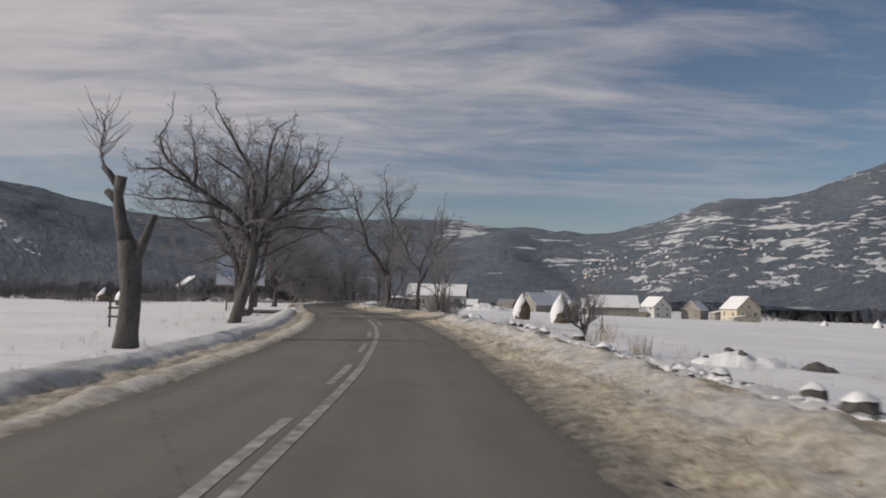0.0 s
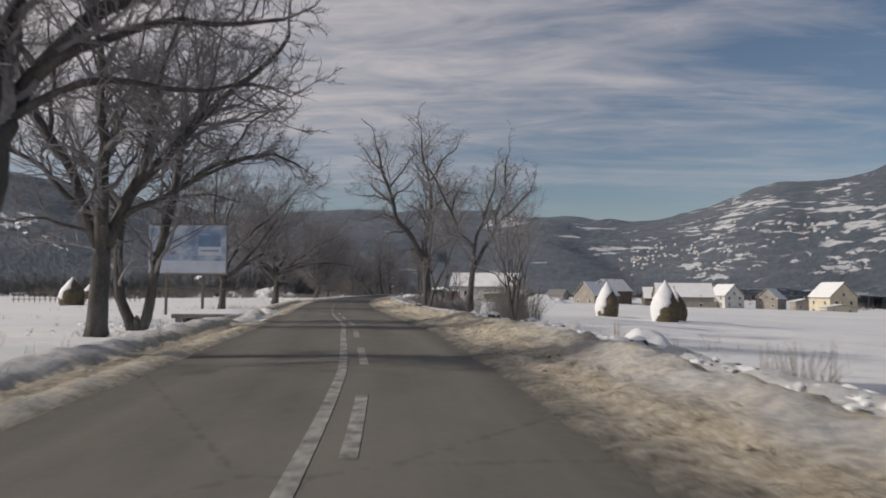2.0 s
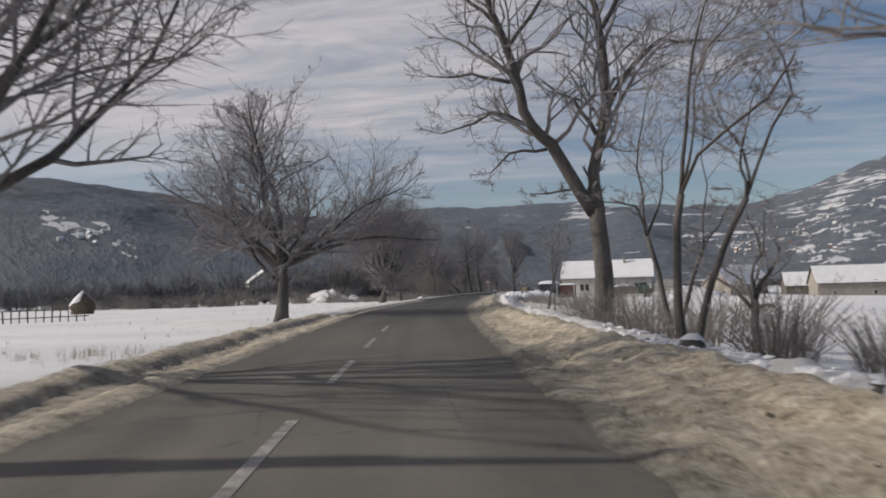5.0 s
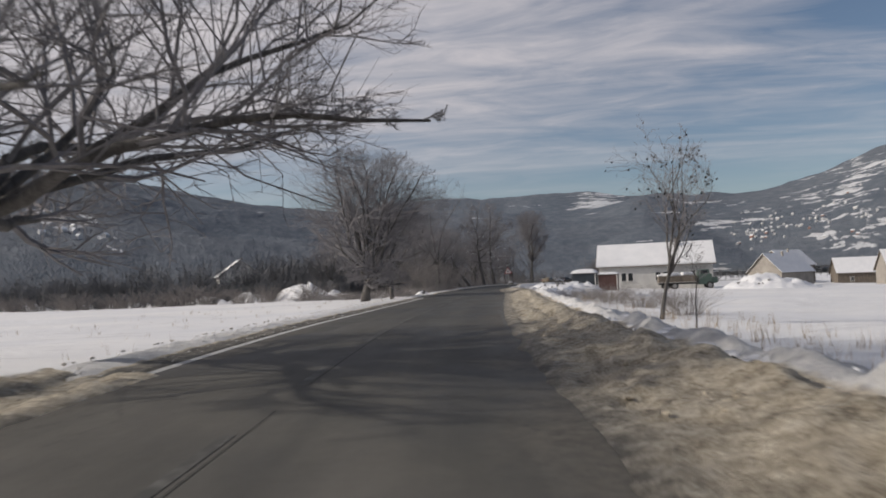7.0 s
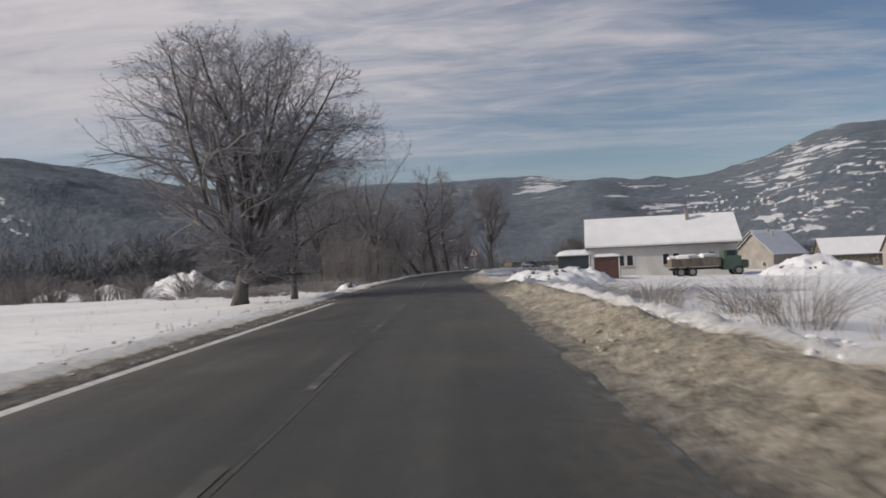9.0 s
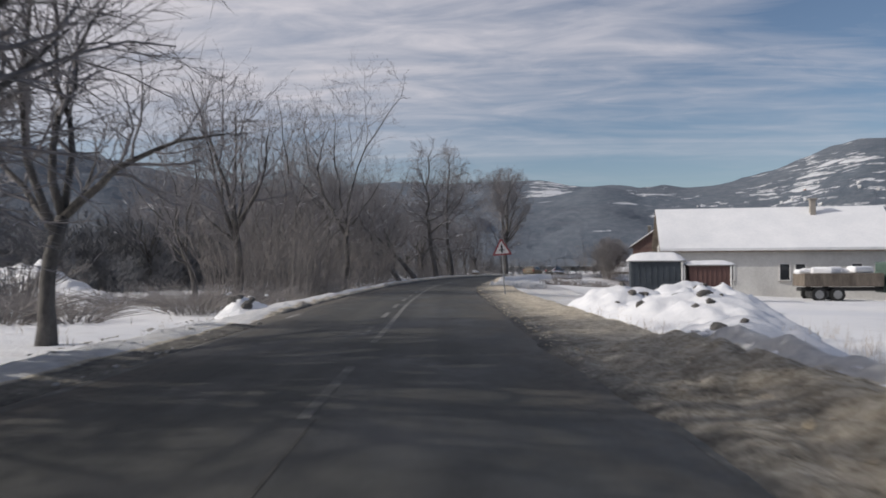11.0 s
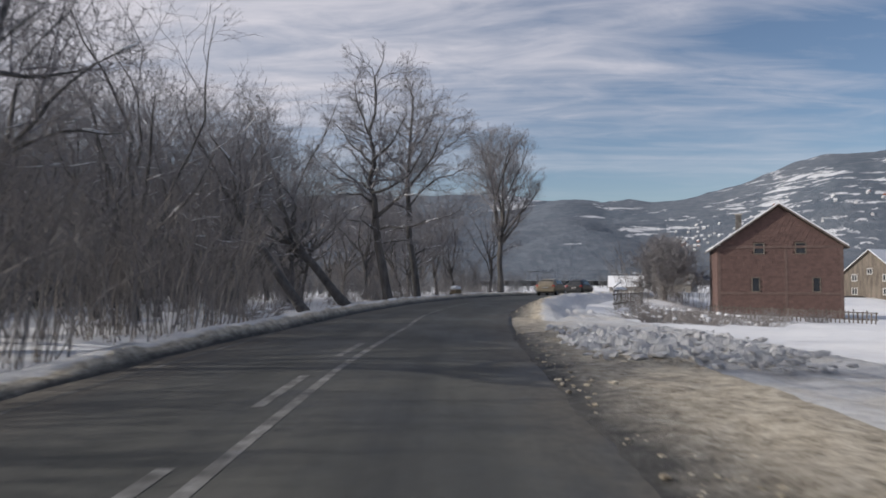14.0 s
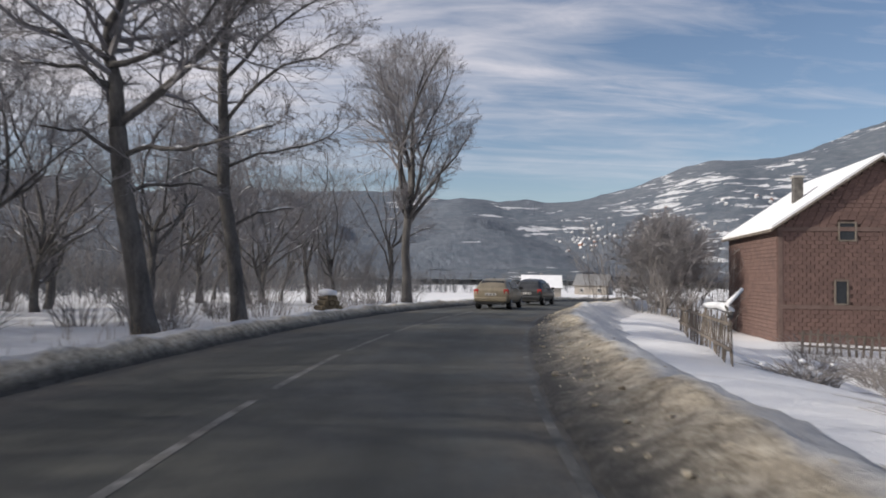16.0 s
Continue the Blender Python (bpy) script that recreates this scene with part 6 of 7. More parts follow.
# ---- roadside things ----
def sign(x, y):
    z = float(road_frame([x], [y])[2][0]) + 0.02
    s = thing("traffic_sign", pose(x, y, z, 0, -4, heading(202) + 3), "red-edged triangular crossroads warning sign on a pole", "traffic sign")
    mesh("pole", *rod((0, 0.05, -0.3), (0, 0.05, 2.6), 0.032, 12), "steel", s)

    def tri(side, y0, y1, zc, rnd):
        bm = bmesh.new()
        hgt = side * math.sqrt(3) / 2
        pts = [(-side / 2, zc - hgt / 3), (side / 2, zc - hgt / 3), (0, zc + 2 * hgt / 3)]
        lo = [bm.verts.new((u, y0, v)) for u, v in pts]
        hi = [bm.verts.new((u, y1, v)) for u, v in pts]
        bm.faces.new(lo), bm.faces.new(hi[::-1])
        for k in range(3):
            bm.faces.new((lo[k], hi[k], hi[(k + 1) % 3], lo[(k + 1) % 3])[::-1])
        bmesh.ops.recalc_face_normals(bm, faces=bm.faces)
        if rnd:
            bmesh.ops.bevel(bm, geom=[e for e in bm.edges if abs(e.verts[0].co.y - e.verts[1].co.y) > 0.005], offset=rnd, segments=4, affect="EDGES")
        bm.verts.index_update()
        out = [v.co.copy() for v in bm.verts], [[v.index for v in f.verts] for f in bm.faces]
        bm.free()
        return out

    zc = 2.32
    mesh("plate", *tri(1.04, -0.012, 0.012, zc, 0.05), "signred", s, "red border plate")
    mesh("panel", *tri(0.76, -0.019, -0.011, zc, 0.03), "signwhite", s, "white panel")
    mesh("symbol", *join(bevelled((0.10, 0.006, 0.36), (0, -0.024, zc + 0.01), 0.002), bevelled((0.30, 0.006, 0.05), (0, -0.025, zc - 0.03), 0.002),
                         bevelled((0.055, 0.006, 0.10), (0, -0.024, zc + 0.22), 0.002)), "black", s, "black crossroads symbol")
    mesh("bracket", *bevelled((0.3, 0.05, 0.05), (0, 0.03, zc - 0.12), 0.005), "steel", s)


sign(-18.92, 200.9)


def billboard():
    b = thing("billboard", pose(-18.0, 78.6, ground_z(-18, 78.6), 0, 0, 4), "large blue-white advertising board on two posts", "billboard")
    for u in (-1.35, 0.95):
        mesh("post", *bevelled((0.14, 0.18, 5.4), (u, 0.15, 2.5), 0.01), "wood", b)
    mesh("board", *bevelled((4.95, 0.12, 3.15), (0, 0, 4.1), 0.015), "tin", b)

    def sheet_build(nt, bs):
        n = noise_tex(nt, 0.9, 4, 0.55, stretch=(1, 1, 1.6))
        base(nt, bs, ramp(nt, n, (0.35, (0.15, 0.21, 0.33)), (0.47, (0.24, 0.31, 0.43)), (0.6, (0.40, 0.45, 0.53)), (0.72, (0.22, 0.29, 0.42))))
    sheet = material("billboard sheet", sheet_build, 0.55)
    mesh("sheet", *bevelled((4.8, 0.01, 3.0), (0, -0.066, 4.1), 0.002), sheet, b, "blue-toned printed sheet")
    mesh("white_field", *bevelled((4.8, 0.006, 0.75), (0, -0.072, 3.0), 0.001), "printpale", b, "pale grey foot of the print")
    mesh("blue_shape", *bevelled((1.4, 0.006, 0.8), (1.35, -0.075, 4.6), 0.001), tinted("print blue", (0.10, 0.17, 0.29), (0.14, 0.22, 0.35), 0.5), b, "dark blue printed shape")
    mesh("white_shape", *bevelled((1.45, 0.006, 0.55), (1.4, -0.079, 4.0), 0.001), "printpale", b, "white printed shape")
    mesh("bar", *bevelled((1.15, 0.004, 0.14), (1.4, -0.084, 4.02), 0.001), tinted("print grey", (0.2, 0.24, 0.32), (0.3, 0.33, 0.4), 0.5), b, "grey line of print")
    mesh("rail", *bevelled((5.0, 0.06, 0.10), (0, 0.1, 1.6), 0.01), "wood", b)
    mesh("frame_top", *bevelled((5.05, 0.16, 0.08), (0, 0, 5.71), 0.01), "wood", b)
    mesh("frame_foot", *bevelled((5.05, 0.16, 0.08), (0, 0, 2.49), 0.01), "wood", b)


billboard()


def slab_bridge():
    z = -0.06
    b = thing("slab_bridge", pose(-13.2, 69.2, z, 0, 0, 8), "small concrete slab bridge over a ditch with snow", "bridge")
    mesh("slab", *bevelled((3.8, 4.2, 0.22), (0, 2.3, 0.05), 0.03), "concrete", b)
    mesh("abutment", *bevelled((0.4, 4.2, 1.3), (1.5, 2.3, -0.7), 0.03), "concrete", b)
    mesh("abutment", *bevelled((0.4, 4.2, 1.3), (-1.5, 2.3, -0.7), 0.03), "concrete", b)
    # back wall added to keep the opening under the deepened slab dark
    mesh("shade_wall", *bevelled((3.4, 0.3, 1.3), (0, 4.5, -0.7), 0.03), "concrete", b)
    V, F, n = [], [], 12
    rng = random.Random(4)
    for j in range(n + 1):
        for i in range(n + 1):
            u, v = i / n, j / n
            e = min(1, 4 * min(u, 1 - u, v, 1 - v))
            V.append((-1.9 + 3.8 * u, 0.25 + 4.1 * v, 0.15 + 0.2 * e * rng.uniform(0.8, 1.1)))
    F = [[j * (n + 1) + i, j * (n + 1) + i + 1, (j + 1) * (n + 1) + i + 1, (j + 1) * (n + 1) + i] for j in range(n) for i in range(n)]
    mesh("snow", V, F, "cap", b, "thick snow on the slab", smooth=True)


slab_bridge()


BANK = ([3, 3.8, 4.5, 5.2, 5.6, 6.0, 6.6, 7.2, 8.1], [-0.01, 0.03, 0.14, 0.17, 0.06, 0.15, 0.14, -0.14, -0.66])     # the ploughed bank: offset, height


def rugged_heap(x, y, w, d, h, seed, label, z):
    """A heap of broken ploughed snow: angular chunks at many heights."""
    nx, ny = int(w / 0.075), int(d / 0.075)
    V, D = [], []
    for j in range(ny + 1):
        for i in range(nx + 1):
            u, v = 2 * i / nx - 1, 2 * j / ny - 1
            p = Vector((u * w / 2, v * d / 2, seed * 2.7))
            k = max(0.0, 1 - math.hypot(u, v) ** 2.2)
            warp = Vector((noise.noise(p * 2.5), noise.noise(p * 2.5 + Vector((9, 0, 0))), 0)) * 0.12
            near, at = noise.voronoi((p + warp) * 2.6)
            near2, at2 = noise.voronoi((p + warp) * 6.5)
            tilt = noise.cell(at[0] * 5.3)
            big, small = noise.cell(at[0] * 7.7 + Vector((3, 1, 2))), noise.cell(at2[0] * 9.1)
            gap = min(1.0, (near[1] - near[0]) * 4)
            rise = h * k * (0.75 + 0.35 * noise.noise(p * 0.6)) + min(1, 3 * k) * (0.22 * big * gap + 0.05 * small + 0.10 * tilt * (p.x - at[0].x / 2.6))
            V.append((p.x, p.y, rise - 0.10 - 0.3 * max(0, math.hypot(u, v) - 0.96)))
            D.append(0.3 - 0.75 * gap - 0.3 * big + (0.9 if k < 0.25 else 0.0))
    F = [[j * (nx + 1) + i, j * (nx + 1) + i + 1, (j + 1) * (nx + 1) + i + 1, (j + 1) * (nx + 1) + i] for j in range(ny) for i in range(nx)]
    ob = thing("snow_heap", pose(x, y, z), label, "snow heap")
    mound = mesh("mound", V, F, "bank", ob)
    mound.data.attributes.new("dirt", "FLOAT", "POINT").data.foreach_set("value", D)


def heap(name, x, y, w, d, h, seed, label, mat="cap", cat="snow heap", clods=0, turn=0, z=None):
    """A lumpy heap, with dark clods in it where asked."""
    rng = random.Random(seed)
    n = 34
    V = []
    for j in range(n + 1):
        for i in range(n + 1):
            u, v = 2 * i / n - 1, 2 * j / n - 1
            r = math.hypot(u, v)
            k = max(0.0, 1 - r ** 1.8)
            p = Vector((u * w, v * d, seed * 3.1))
            q = k * (1 + 0.40 * noise.noise(p * 0.45)) + 0.16 * min(1, 3 * k) * noise.noise(p * 1.1) + (0.05 * noise.noise(p * 3) + 0.025 * noise.noise(p * 7)) * min(1, 3 * k) / h
            V.append((u * w / 2, v * d / 2, h * q - 0.12 - 0.25 * max(0, r - 0.95)))
    F = [[j * (n + 1) + i, j * (n + 1) + i + 1, (j + 1) * (n + 1) + i + 1, (j + 1) * (n + 1) + i] for j in range(n) for i in range(n)]
    ob = thing(name, pose(x, y, ground_z(x, y) if z is None else z, 0, 0, turn), label, cat)
    mesh("mound", V, F, mat, ob, smooth=True)
    for _ in range(clods):
        vx, vy, vz = rng.choice([v for v in V if v[2] > 0.25 * h and abs(v[0] + 0.1 * w) < 0.22 * w and abs(v[1] + 0.12 * d) < 0.2 * d])
        stone(rng, (vx, vy, vz), rng.uniform(0.06, 0.22), ob, "clod")
    return ob


def rock_mesh(rng, r, flat=0.8, fine=2):
    bm = bmesh.new()
    bmesh.ops.create_icosphere(bm, subdivisions=fine, radius=r)
    o = Vector((rng.uniform(0, 99), rng.uniform(0, 99), 0))
    for v in bm.verts:
        v.co *= 1 + 0.55 * noise.noise(v.co / r * 0.9 + o) + 0.25 * noise.noise(v.co / r * 2.3 + o)
        v.co.z *= flat
    bm.verts.index_update()
    out = [v.co.copy() for v in bm.verts], [[v.index for v in f.verts] for f in bm.faces]
    bm.free()
    return out


def stone(rng, at, r, parent, name="stone"):
    V, F = rock_mesh(rng, r)
    return mesh(name, [v + Vector(at) for v in V], F, "stone", parent)


def capped_stone(x, y, r, seed, z=None):
    rng = random.Random(seed)
    ob = thing("stone", pose(x, y, (ground_z(x, y) if z is None else z) + r * 0.35, 0, 0, seed * 40 % 360), "dark roadside stone with a cap of snow", "stone", "stones along the bank")
    V, F = rock_mesh(rng, r, 0.9)
    mesh("rock", V, F, "stone", ob)
    # the snow hugs the top of the rock
    line = [0.10 * r + 0.3 * r * noise.noise(v / r * 1.5 + Vector((seed, 0, 0))) for v in V]
    keep = [f for f in F if all(V[k].z > line[k] for k in f)]
    used = sorted({k for f in keep for k in f})
    if keep:
        mesh("snow", [V[k] * 1.03 + Vector((0, 0, 0.012 + 0.05 * r)) for k in used] , [[used.index(k) for k in f] for f in keep], "cap", ob, "white snow cap", smooth=True)


rng = random.Random(15)
for k in range(46):
    run = 3 + k * 2.2 + rng.uniform(-2.2, 2.2)
    if 88 < run < 96:
        continue
    off = rng.uniform(5.6, 7.2)
    p = across(run, off, float(np.interp(off, *BANK)))
    capped_stone(p.x, p.y, rng.uniform(0.35, 1.0) ** 2 * 0.24, 300 + k, p.z - 0.04)
for k, (run, off, r) in enumerate([(7.5, 6.4, 0.22), (35.5, 7.2, 0.36), (36.6, 7.6, 0.3), (44.5, 6.3, 0.2), (30.0, 6.6, 0.26), (28.6, 6.4, 0.2), (54, 6.3, 0.2)]):
    p = across(run, off, float(np.interp(off, *BANK)))
    capped_stone(p.x, p.y, r, 400 + k, p.z - 0.05)
heap("snow_heap", 4.5, 49.6, 2.6, 2.2, 1.0, 3, "rounded heap of white snow by the field")
heap("snow_heap", 12.5, 26.5, 4.0, 2.4, 0.55, 5, "low snow-covered mound in the field", clods=3)
heap("snow_heap", 14.4, 25.0, 1.6, 1.2, 0.35, 6, "low snow-covered mound in the field", "stone", clods=0)
heap("snow_heap", 15.2, 213.0, 14.0, 8.0, 1.8, 9, "big heap of cleared snow with clods of earth", clods=12)
heap("snow_heap", -12.6, 187.0, 6.6, 12.0, 1.15, 10, "ploughed snow heap with brown clods", "cap", clods=9)
heap("snow_heap", -10.6, 196.5, 7.5, 8.0, 1.4, 11, "ploughed snow heap with brown clods", "cap", clods=5)
heap("snow_heap", -14.1, 192.2, 5.6, 11.5, 1.12, 20, "ploughed snow heap with brown clods", "cap", clods=7)
heap("snow_heap", -13.4, 179.0, 4.6, 7.0, 0.8, 12, "ploughed snow heap with brown clods", "cap", clods=3)
rugged_heap(-19.3, 223.4, 3.0, 6.8, 0.32, 13, "broken chunks of ploughed snow", -0.12)
rugged_heap(-17.6, 222.6, 3.0, 4.4, 0.26, 14, "broken chunks of ploughed snow beside the side track", -0.22)
heap("snow_heap", -27.6, 187.5, 2.4, 2.8, 0.75, 15, "snow heap with dark brush at the roadside", clods=8)
heap("snow_heap", -11.2, 70.2, 1.8, 2.4, 0.5, 26, "lumpy ploughed snow at the ditch", "bank")
heap("snow_heap", -11.6, 74.2, 2.2, 3.4, 0.5, 16, "snow heap beside the slab bridge")
heap("snow_heap", -12.6, 78.5, 3.0, 3.0, 0.42, 17, "lumpy trampled snow by the road", clods=4)


# snow-covered banks and a hedge at the far edge of the field
rng = random.Random(52)
for k, (x, y, w, d, hh) in enumerate([(-112, 232, 15, 4, 1.3), (-99, 229, 13, 4, 1.5), (-87, 224, 12, 4, 1.2), (-77, 219, 11, 3.6, 1.5), (-67, 214, 11, 3.6, 1.3), (-58, 209, 9, 4.0, 1.6), (-48.5, 206, 12, 6.0, 2.3), (-42, 201, 6, 4.0, 1.2), (-126, 236, 15, 4, 1.3)]):
    heap("snow_bank", x, y, w, d, hh, 40 + k, "snow-covered earth bank at the field's far edge", cat="snow bank", turn=-22)
hedge = []
for k in range(26):
    u = k / 25
    x, y = -118 + 74 * u + rng.uniform(-1.5, 1.5), 228.5 - 29 * u + rng.uniform(-1.5, 1.0)
    if k < 3:
        hedge.append(bush(x, y, 600 + k, "dark bare hedge bush at the field's far edge", group="hedge across the field", height=2.2 + 0.5 * k, spread=3.6, stems=60, twigs=26, thick=0.02, arch=0.8))
    else:
        copy_thing(hedge[k % 3], pose(x, y, ground_z(x, y), 0, 0, rng.uniform(0, 360)) @ Matrix.Scale(rng.uniform(0.75, 1.25), 4))


def haystack(x, y, h, r, seed, lean=0.0, label="conical old haystack with snow, more of it drawn on the sunlit side"):
    z = ground_z(x, y)
    ob = thing("haystack", pose(x, y, z, 0, lean, seed * 50), label, "haystack", "haystacks in the field")
    rows, k = 26, 30
    prof = lambda u: r * (0.86 + 0.14 * math.sin(min(1, u * 3) * math.pi * 0.5)) if u < 0.33 else r * (1 - ((u - 0.33) / 0.67) ** 1.6)

    def shell(grow, side):
        V = []
        for j in range(rows + 1):
            u = j / rows
            for i in range(k):
                a = 2 * math.pi * i / k
                q = max(0.04, prof(u)) * (1 + 0.10 * noise.noise(Vector((math.cos(a) * 1.5, math.sin(a) * 1.5, u * 4 + seed)))) + grow * (1 if u > side - 0.5 * math.cos(a - 3.0 + seed * 0.87) + 0.25 * noise.noise(Vector((math.cos(a) * 2, math.sin(a) * 2, seed + u * 3))) else -3)
                V.append(Vector((math.cos(a) * q, math.sin(a) * q, h * u - 0.1 + (grow if j == rows else 0))))
        F = [[j * k + i, j * k + (i + 1) % k, (j + 1) * k + (i + 1) % k, (j + 1) * k + i] for j in range(rows) for i in range(k)]
        F.append([rows * k + i for i in range(k)])
        return V, F

    mesh("hay", *shell(0, 0), "hay", ob, "dark weathered hay", smooth=True)
    # sunlit side put into the snow cover: it reaches lower on the west
    mesh("snow", *shell(0.05, 0.42), "cap", ob, "snow clinging to the cone", smooth=True)
    mesh("pole", *rod((0, 0, 0), (0, 0, h + 0.35), 0.05, 6), "wood", ob)


haystack(15.4, 122.5, 4.1, 1.35, 1)
haystack(20.4, 115.0, 4.5, 1.5, 2)
haystack(22.6, 120.0, 3.6, 1.5, 3)
haystack(145.0, 250.0, 4.4, 1.8, 4)
haystack(152.0, 252.0, 4.2, 1.8, 5)
haystack(120.0, 235.0, 3.4, 1.4, 8)
haystack(-42.0, 109.0, 3.0, 1.3, 6)
haystack(-71.0, 169.0, 3.2, 1.6, 7)


def tripod_pump(x, y):
    z = ground_z(x, y)
    ob = thing("well_pole", pose(x, y, z), "thin wooden pole on a tripod in the snow", "pole")
    mesh("pole", *rod((0, 0, -0.1), (0.0, 0, 1.75), 0.035, 8), "wood", ob)
    for k in range(3):
        a = radians(20 + 120 * k)
        mesh("leg", *rod((math.cos(a) * 0.42, math.sin(a) * 0.42, -0.08), (0.0, 0.0, 0.72), 0.03, 6), "wood", ob)


tripod_pump(13.9, 55.4)


def tie_rack(x, y):
    ob = thing("wooden_rack", pose(x, y, ground_z(x, y), 0, 0, 20), "small wooden rail rack standing in the snow", "rack")
    for u in (-0.28, 0.28):
        mesh("post", *bevelled((0.09, 0.09, 1.5), (u, 0, 0.6), 0.01), "wood", ob)
    for z in (0.45, 0.85, 1.15):
        mesh("rail", *bevelled((0.75, 0.05, 0.09), (0, -0.07, z), 0.01), "wood", ob)


tie_rack(-12.5, 35.7)


def paling(a, b, pales, height, label, gap=0.02, lean=0.06, seed=1, rails=2):
    """A wooden fence from a to b."""
    a, b = Vector(a), Vector(b)
    n = (b - a).length
    ang = math.degrees(math.atan2(b.y - a.y, b.x - a.x))
    ob = thing("fence", pose(a.x, a.y, ground_z(a.x, a.y), 0, 0, ang), label, "fence")
    z1 = ground_z(b.x, b.y) - ground_z(a.x, a.y)
    rng = random.Random(seed)
    for k in range(pales):
        u = n * (k + 0.5) / pales
        hh = height * rng.uniform(0.82, 1.08)
        t = Matrix.Rotation(rng.uniform(-lean, lean), 4, "Y") @ Matrix.Rotation(rng.uniform(-lean, lean), 4, "X")
        mesh("pale", *bevelled((rng.uniform(0.07, 0.12), 0.03, hh), (u, 0, z1 * u / n + hh / 2 - 0.1), 0.008, t), "wood", ob)
    for k in range(rails):
        z = height * (0.3 + 0.45 * k)
        t = Matrix.Rotation(-math.atan2(z1, n), 4, "Y")
        mesh("rail", *bevelled((n, 0.05, 0.08), (n / 2, 0.045, z + z1 / 2), 0.008, t), "wood", ob)
    return ob


paling((-14.4, 253.6), (-9.6, 268.5), 38, 1.25, "old weathered paling fence with gaps", seed=3, lean=0.12)
paling((-4.6, 268.2), (6.5, 264.5), 40, 1.1, "old weathered paling fence before the brick house", seed=5, lean=0.1)
paling((-58, 124), (-44, 130), 26, 1.3, "grey paling fence standing in the field", seed=21)


def fence_snow(a, b, z):
    """Snow lying along the top of the old fence, and a snowed-in bough leaning on it."""
    ob = thing("snowy_bough", pose(a[0], a[1], ground_z(*a) + z, 0, 0, math.degrees(math.atan2(b[1] - a[1], b[0] - a[0]))), "fallen bough under snow lying along the old fence", "branch")
    n = math.dist(a, b)
    V, F, S, G = [], [], [], []
    line = [Vector((n * u, 0.02 * math.sin(9 * u), 0.05 * math.sin(5 * u))) for u in (0, 0.2, 0.45, 0.7, 1.0)]
    tube(V, F, line, [0.06, 0.055, 0.05, 0.04, 0.03], 7)
    tube(S, G, [p + Vector((0, 0, 0.07)) for p in line], [0.07, 0.10, 0.09, 0.10, 0.05], 8)
    stub = [Vector((0.1, 0, -0.1)), Vector((0.0, 0.1, 0.15)), Vector((0.5, -0.3, 0.5))]
    tube(V, F, stub, [0.06, 0.05, 0.03], 6)
    tube(S, G, [p + Vector((-0.03, 0, 0.05)) for p in stub], [0.03, 0.06, 0.035], 6)
    mesh("bough", V, F, "bark", ob, smooth=True)
    mesh("snow", S, G, "cap", ob, "thick white snow on the bough", smooth=True)


fence_snow((-14.3, 253.9), (-12.6, 259.2), 1.18)


def log_pile(x, y):
    ob = thing("log_pile", pose(x, y, ground_z(x, y) + 0.05, 0, 0, 25), "small stack of brown logs capped with snow", "log pile")
    rng = random.Random(81)
    for row, count in enumerate((4, 3, 2)):
        for k in range(count):
            u = (k - (count - 1) / 2) * 0.27
            V, F = [], []
            tube(V, F, [Vector((u, -0.55 + rng.uniform(-0.06, 0.06), 0.14 + row * 0.24)), Vector((u + rng.uniform(-0.02, 0.02), 0.55, 0.14 + row * 0.24))], [0.13, 0.125], 10)
            mesh("log", V, F, "hay", ob, smooth=False)
    V, F = rock_mesh(rng, 0.42, 0.42)
    mesh("snow", [v + Vector((-0.05, 0, 0.86)) for v in V], F, "cap", ob, "white cap of snow", smooth=True)


log_pile(-24.6, 274.4)


def snow_shrub(x, y, w, h, seed):
    """A low bramble patch with snow lying in it."""
    ob = thing("bramble", pose(x, y, ground_z(x, y)), "low bramble patch weighed down with snow", "bush", "brambles by the fence")
    stem, spray = brush(seed, h, w, 70, 8, 0.008, 0.9)
    tagged(mesh("branchwork", *stem, "brush", ob), kind="stuff")
    tagged(mesh("twiggery", *spray, "brush", ob), kind="stuff")
    rng = random.Random(seed)
    for _ in range(6):
        V, F = rock_mesh(rng, rng.uniform(0.05, 0.13), 0.5)
        o = Vector((rng.gauss(0, w * 0.22), rng.gauss(0, w * 0.22), h * rng.uniform(0.15, 0.75)))
        mesh("snow_lump", [v + o for v in V], F, "cap", ob, smooth=True)


for n, (x, y, w, hh) in enumerate([(-12.6, 247.5, 1.8, 0.8), (-11.2, 250.5, 2.0, 0.9), (-9.8, 253.6, 2.0, 0.9), (-8.4, 257.0, 2.0, 0.9), (-6.6, 260.5, 2.0, 0.9), (-12.0, 243.5, 1.6, 0.7), (-10.5, 245.5, 1.8, 0.8),
                                   (-7.5, 250.0, 2.0, 0.9), (-5.0, 254.0, 2.0, 0.9), (-12.9, 239.5, 1.4, 0.6), (-31.5, 238.5, 2.2, 0.9), (-33.0, 241.5, 2.2, 0.9), (-29.5, 192, 2.4, 0.8), (-31.5, 196.5, 2.4, 0.9)]):
    snow_shrub(x, y, w, hh, 500 + n)
rng = random.Random(31)
for n in range(12):
    p = across(241 + 1.5 * n + rng.uniform(-0.6, 0.6), rng.uniform(8.6, 12.5))
    snow_shrub(p.x, p.y, rng.uniform(1.1, 1.9), rng.uniform(0.5, 0.95), 560 + n)


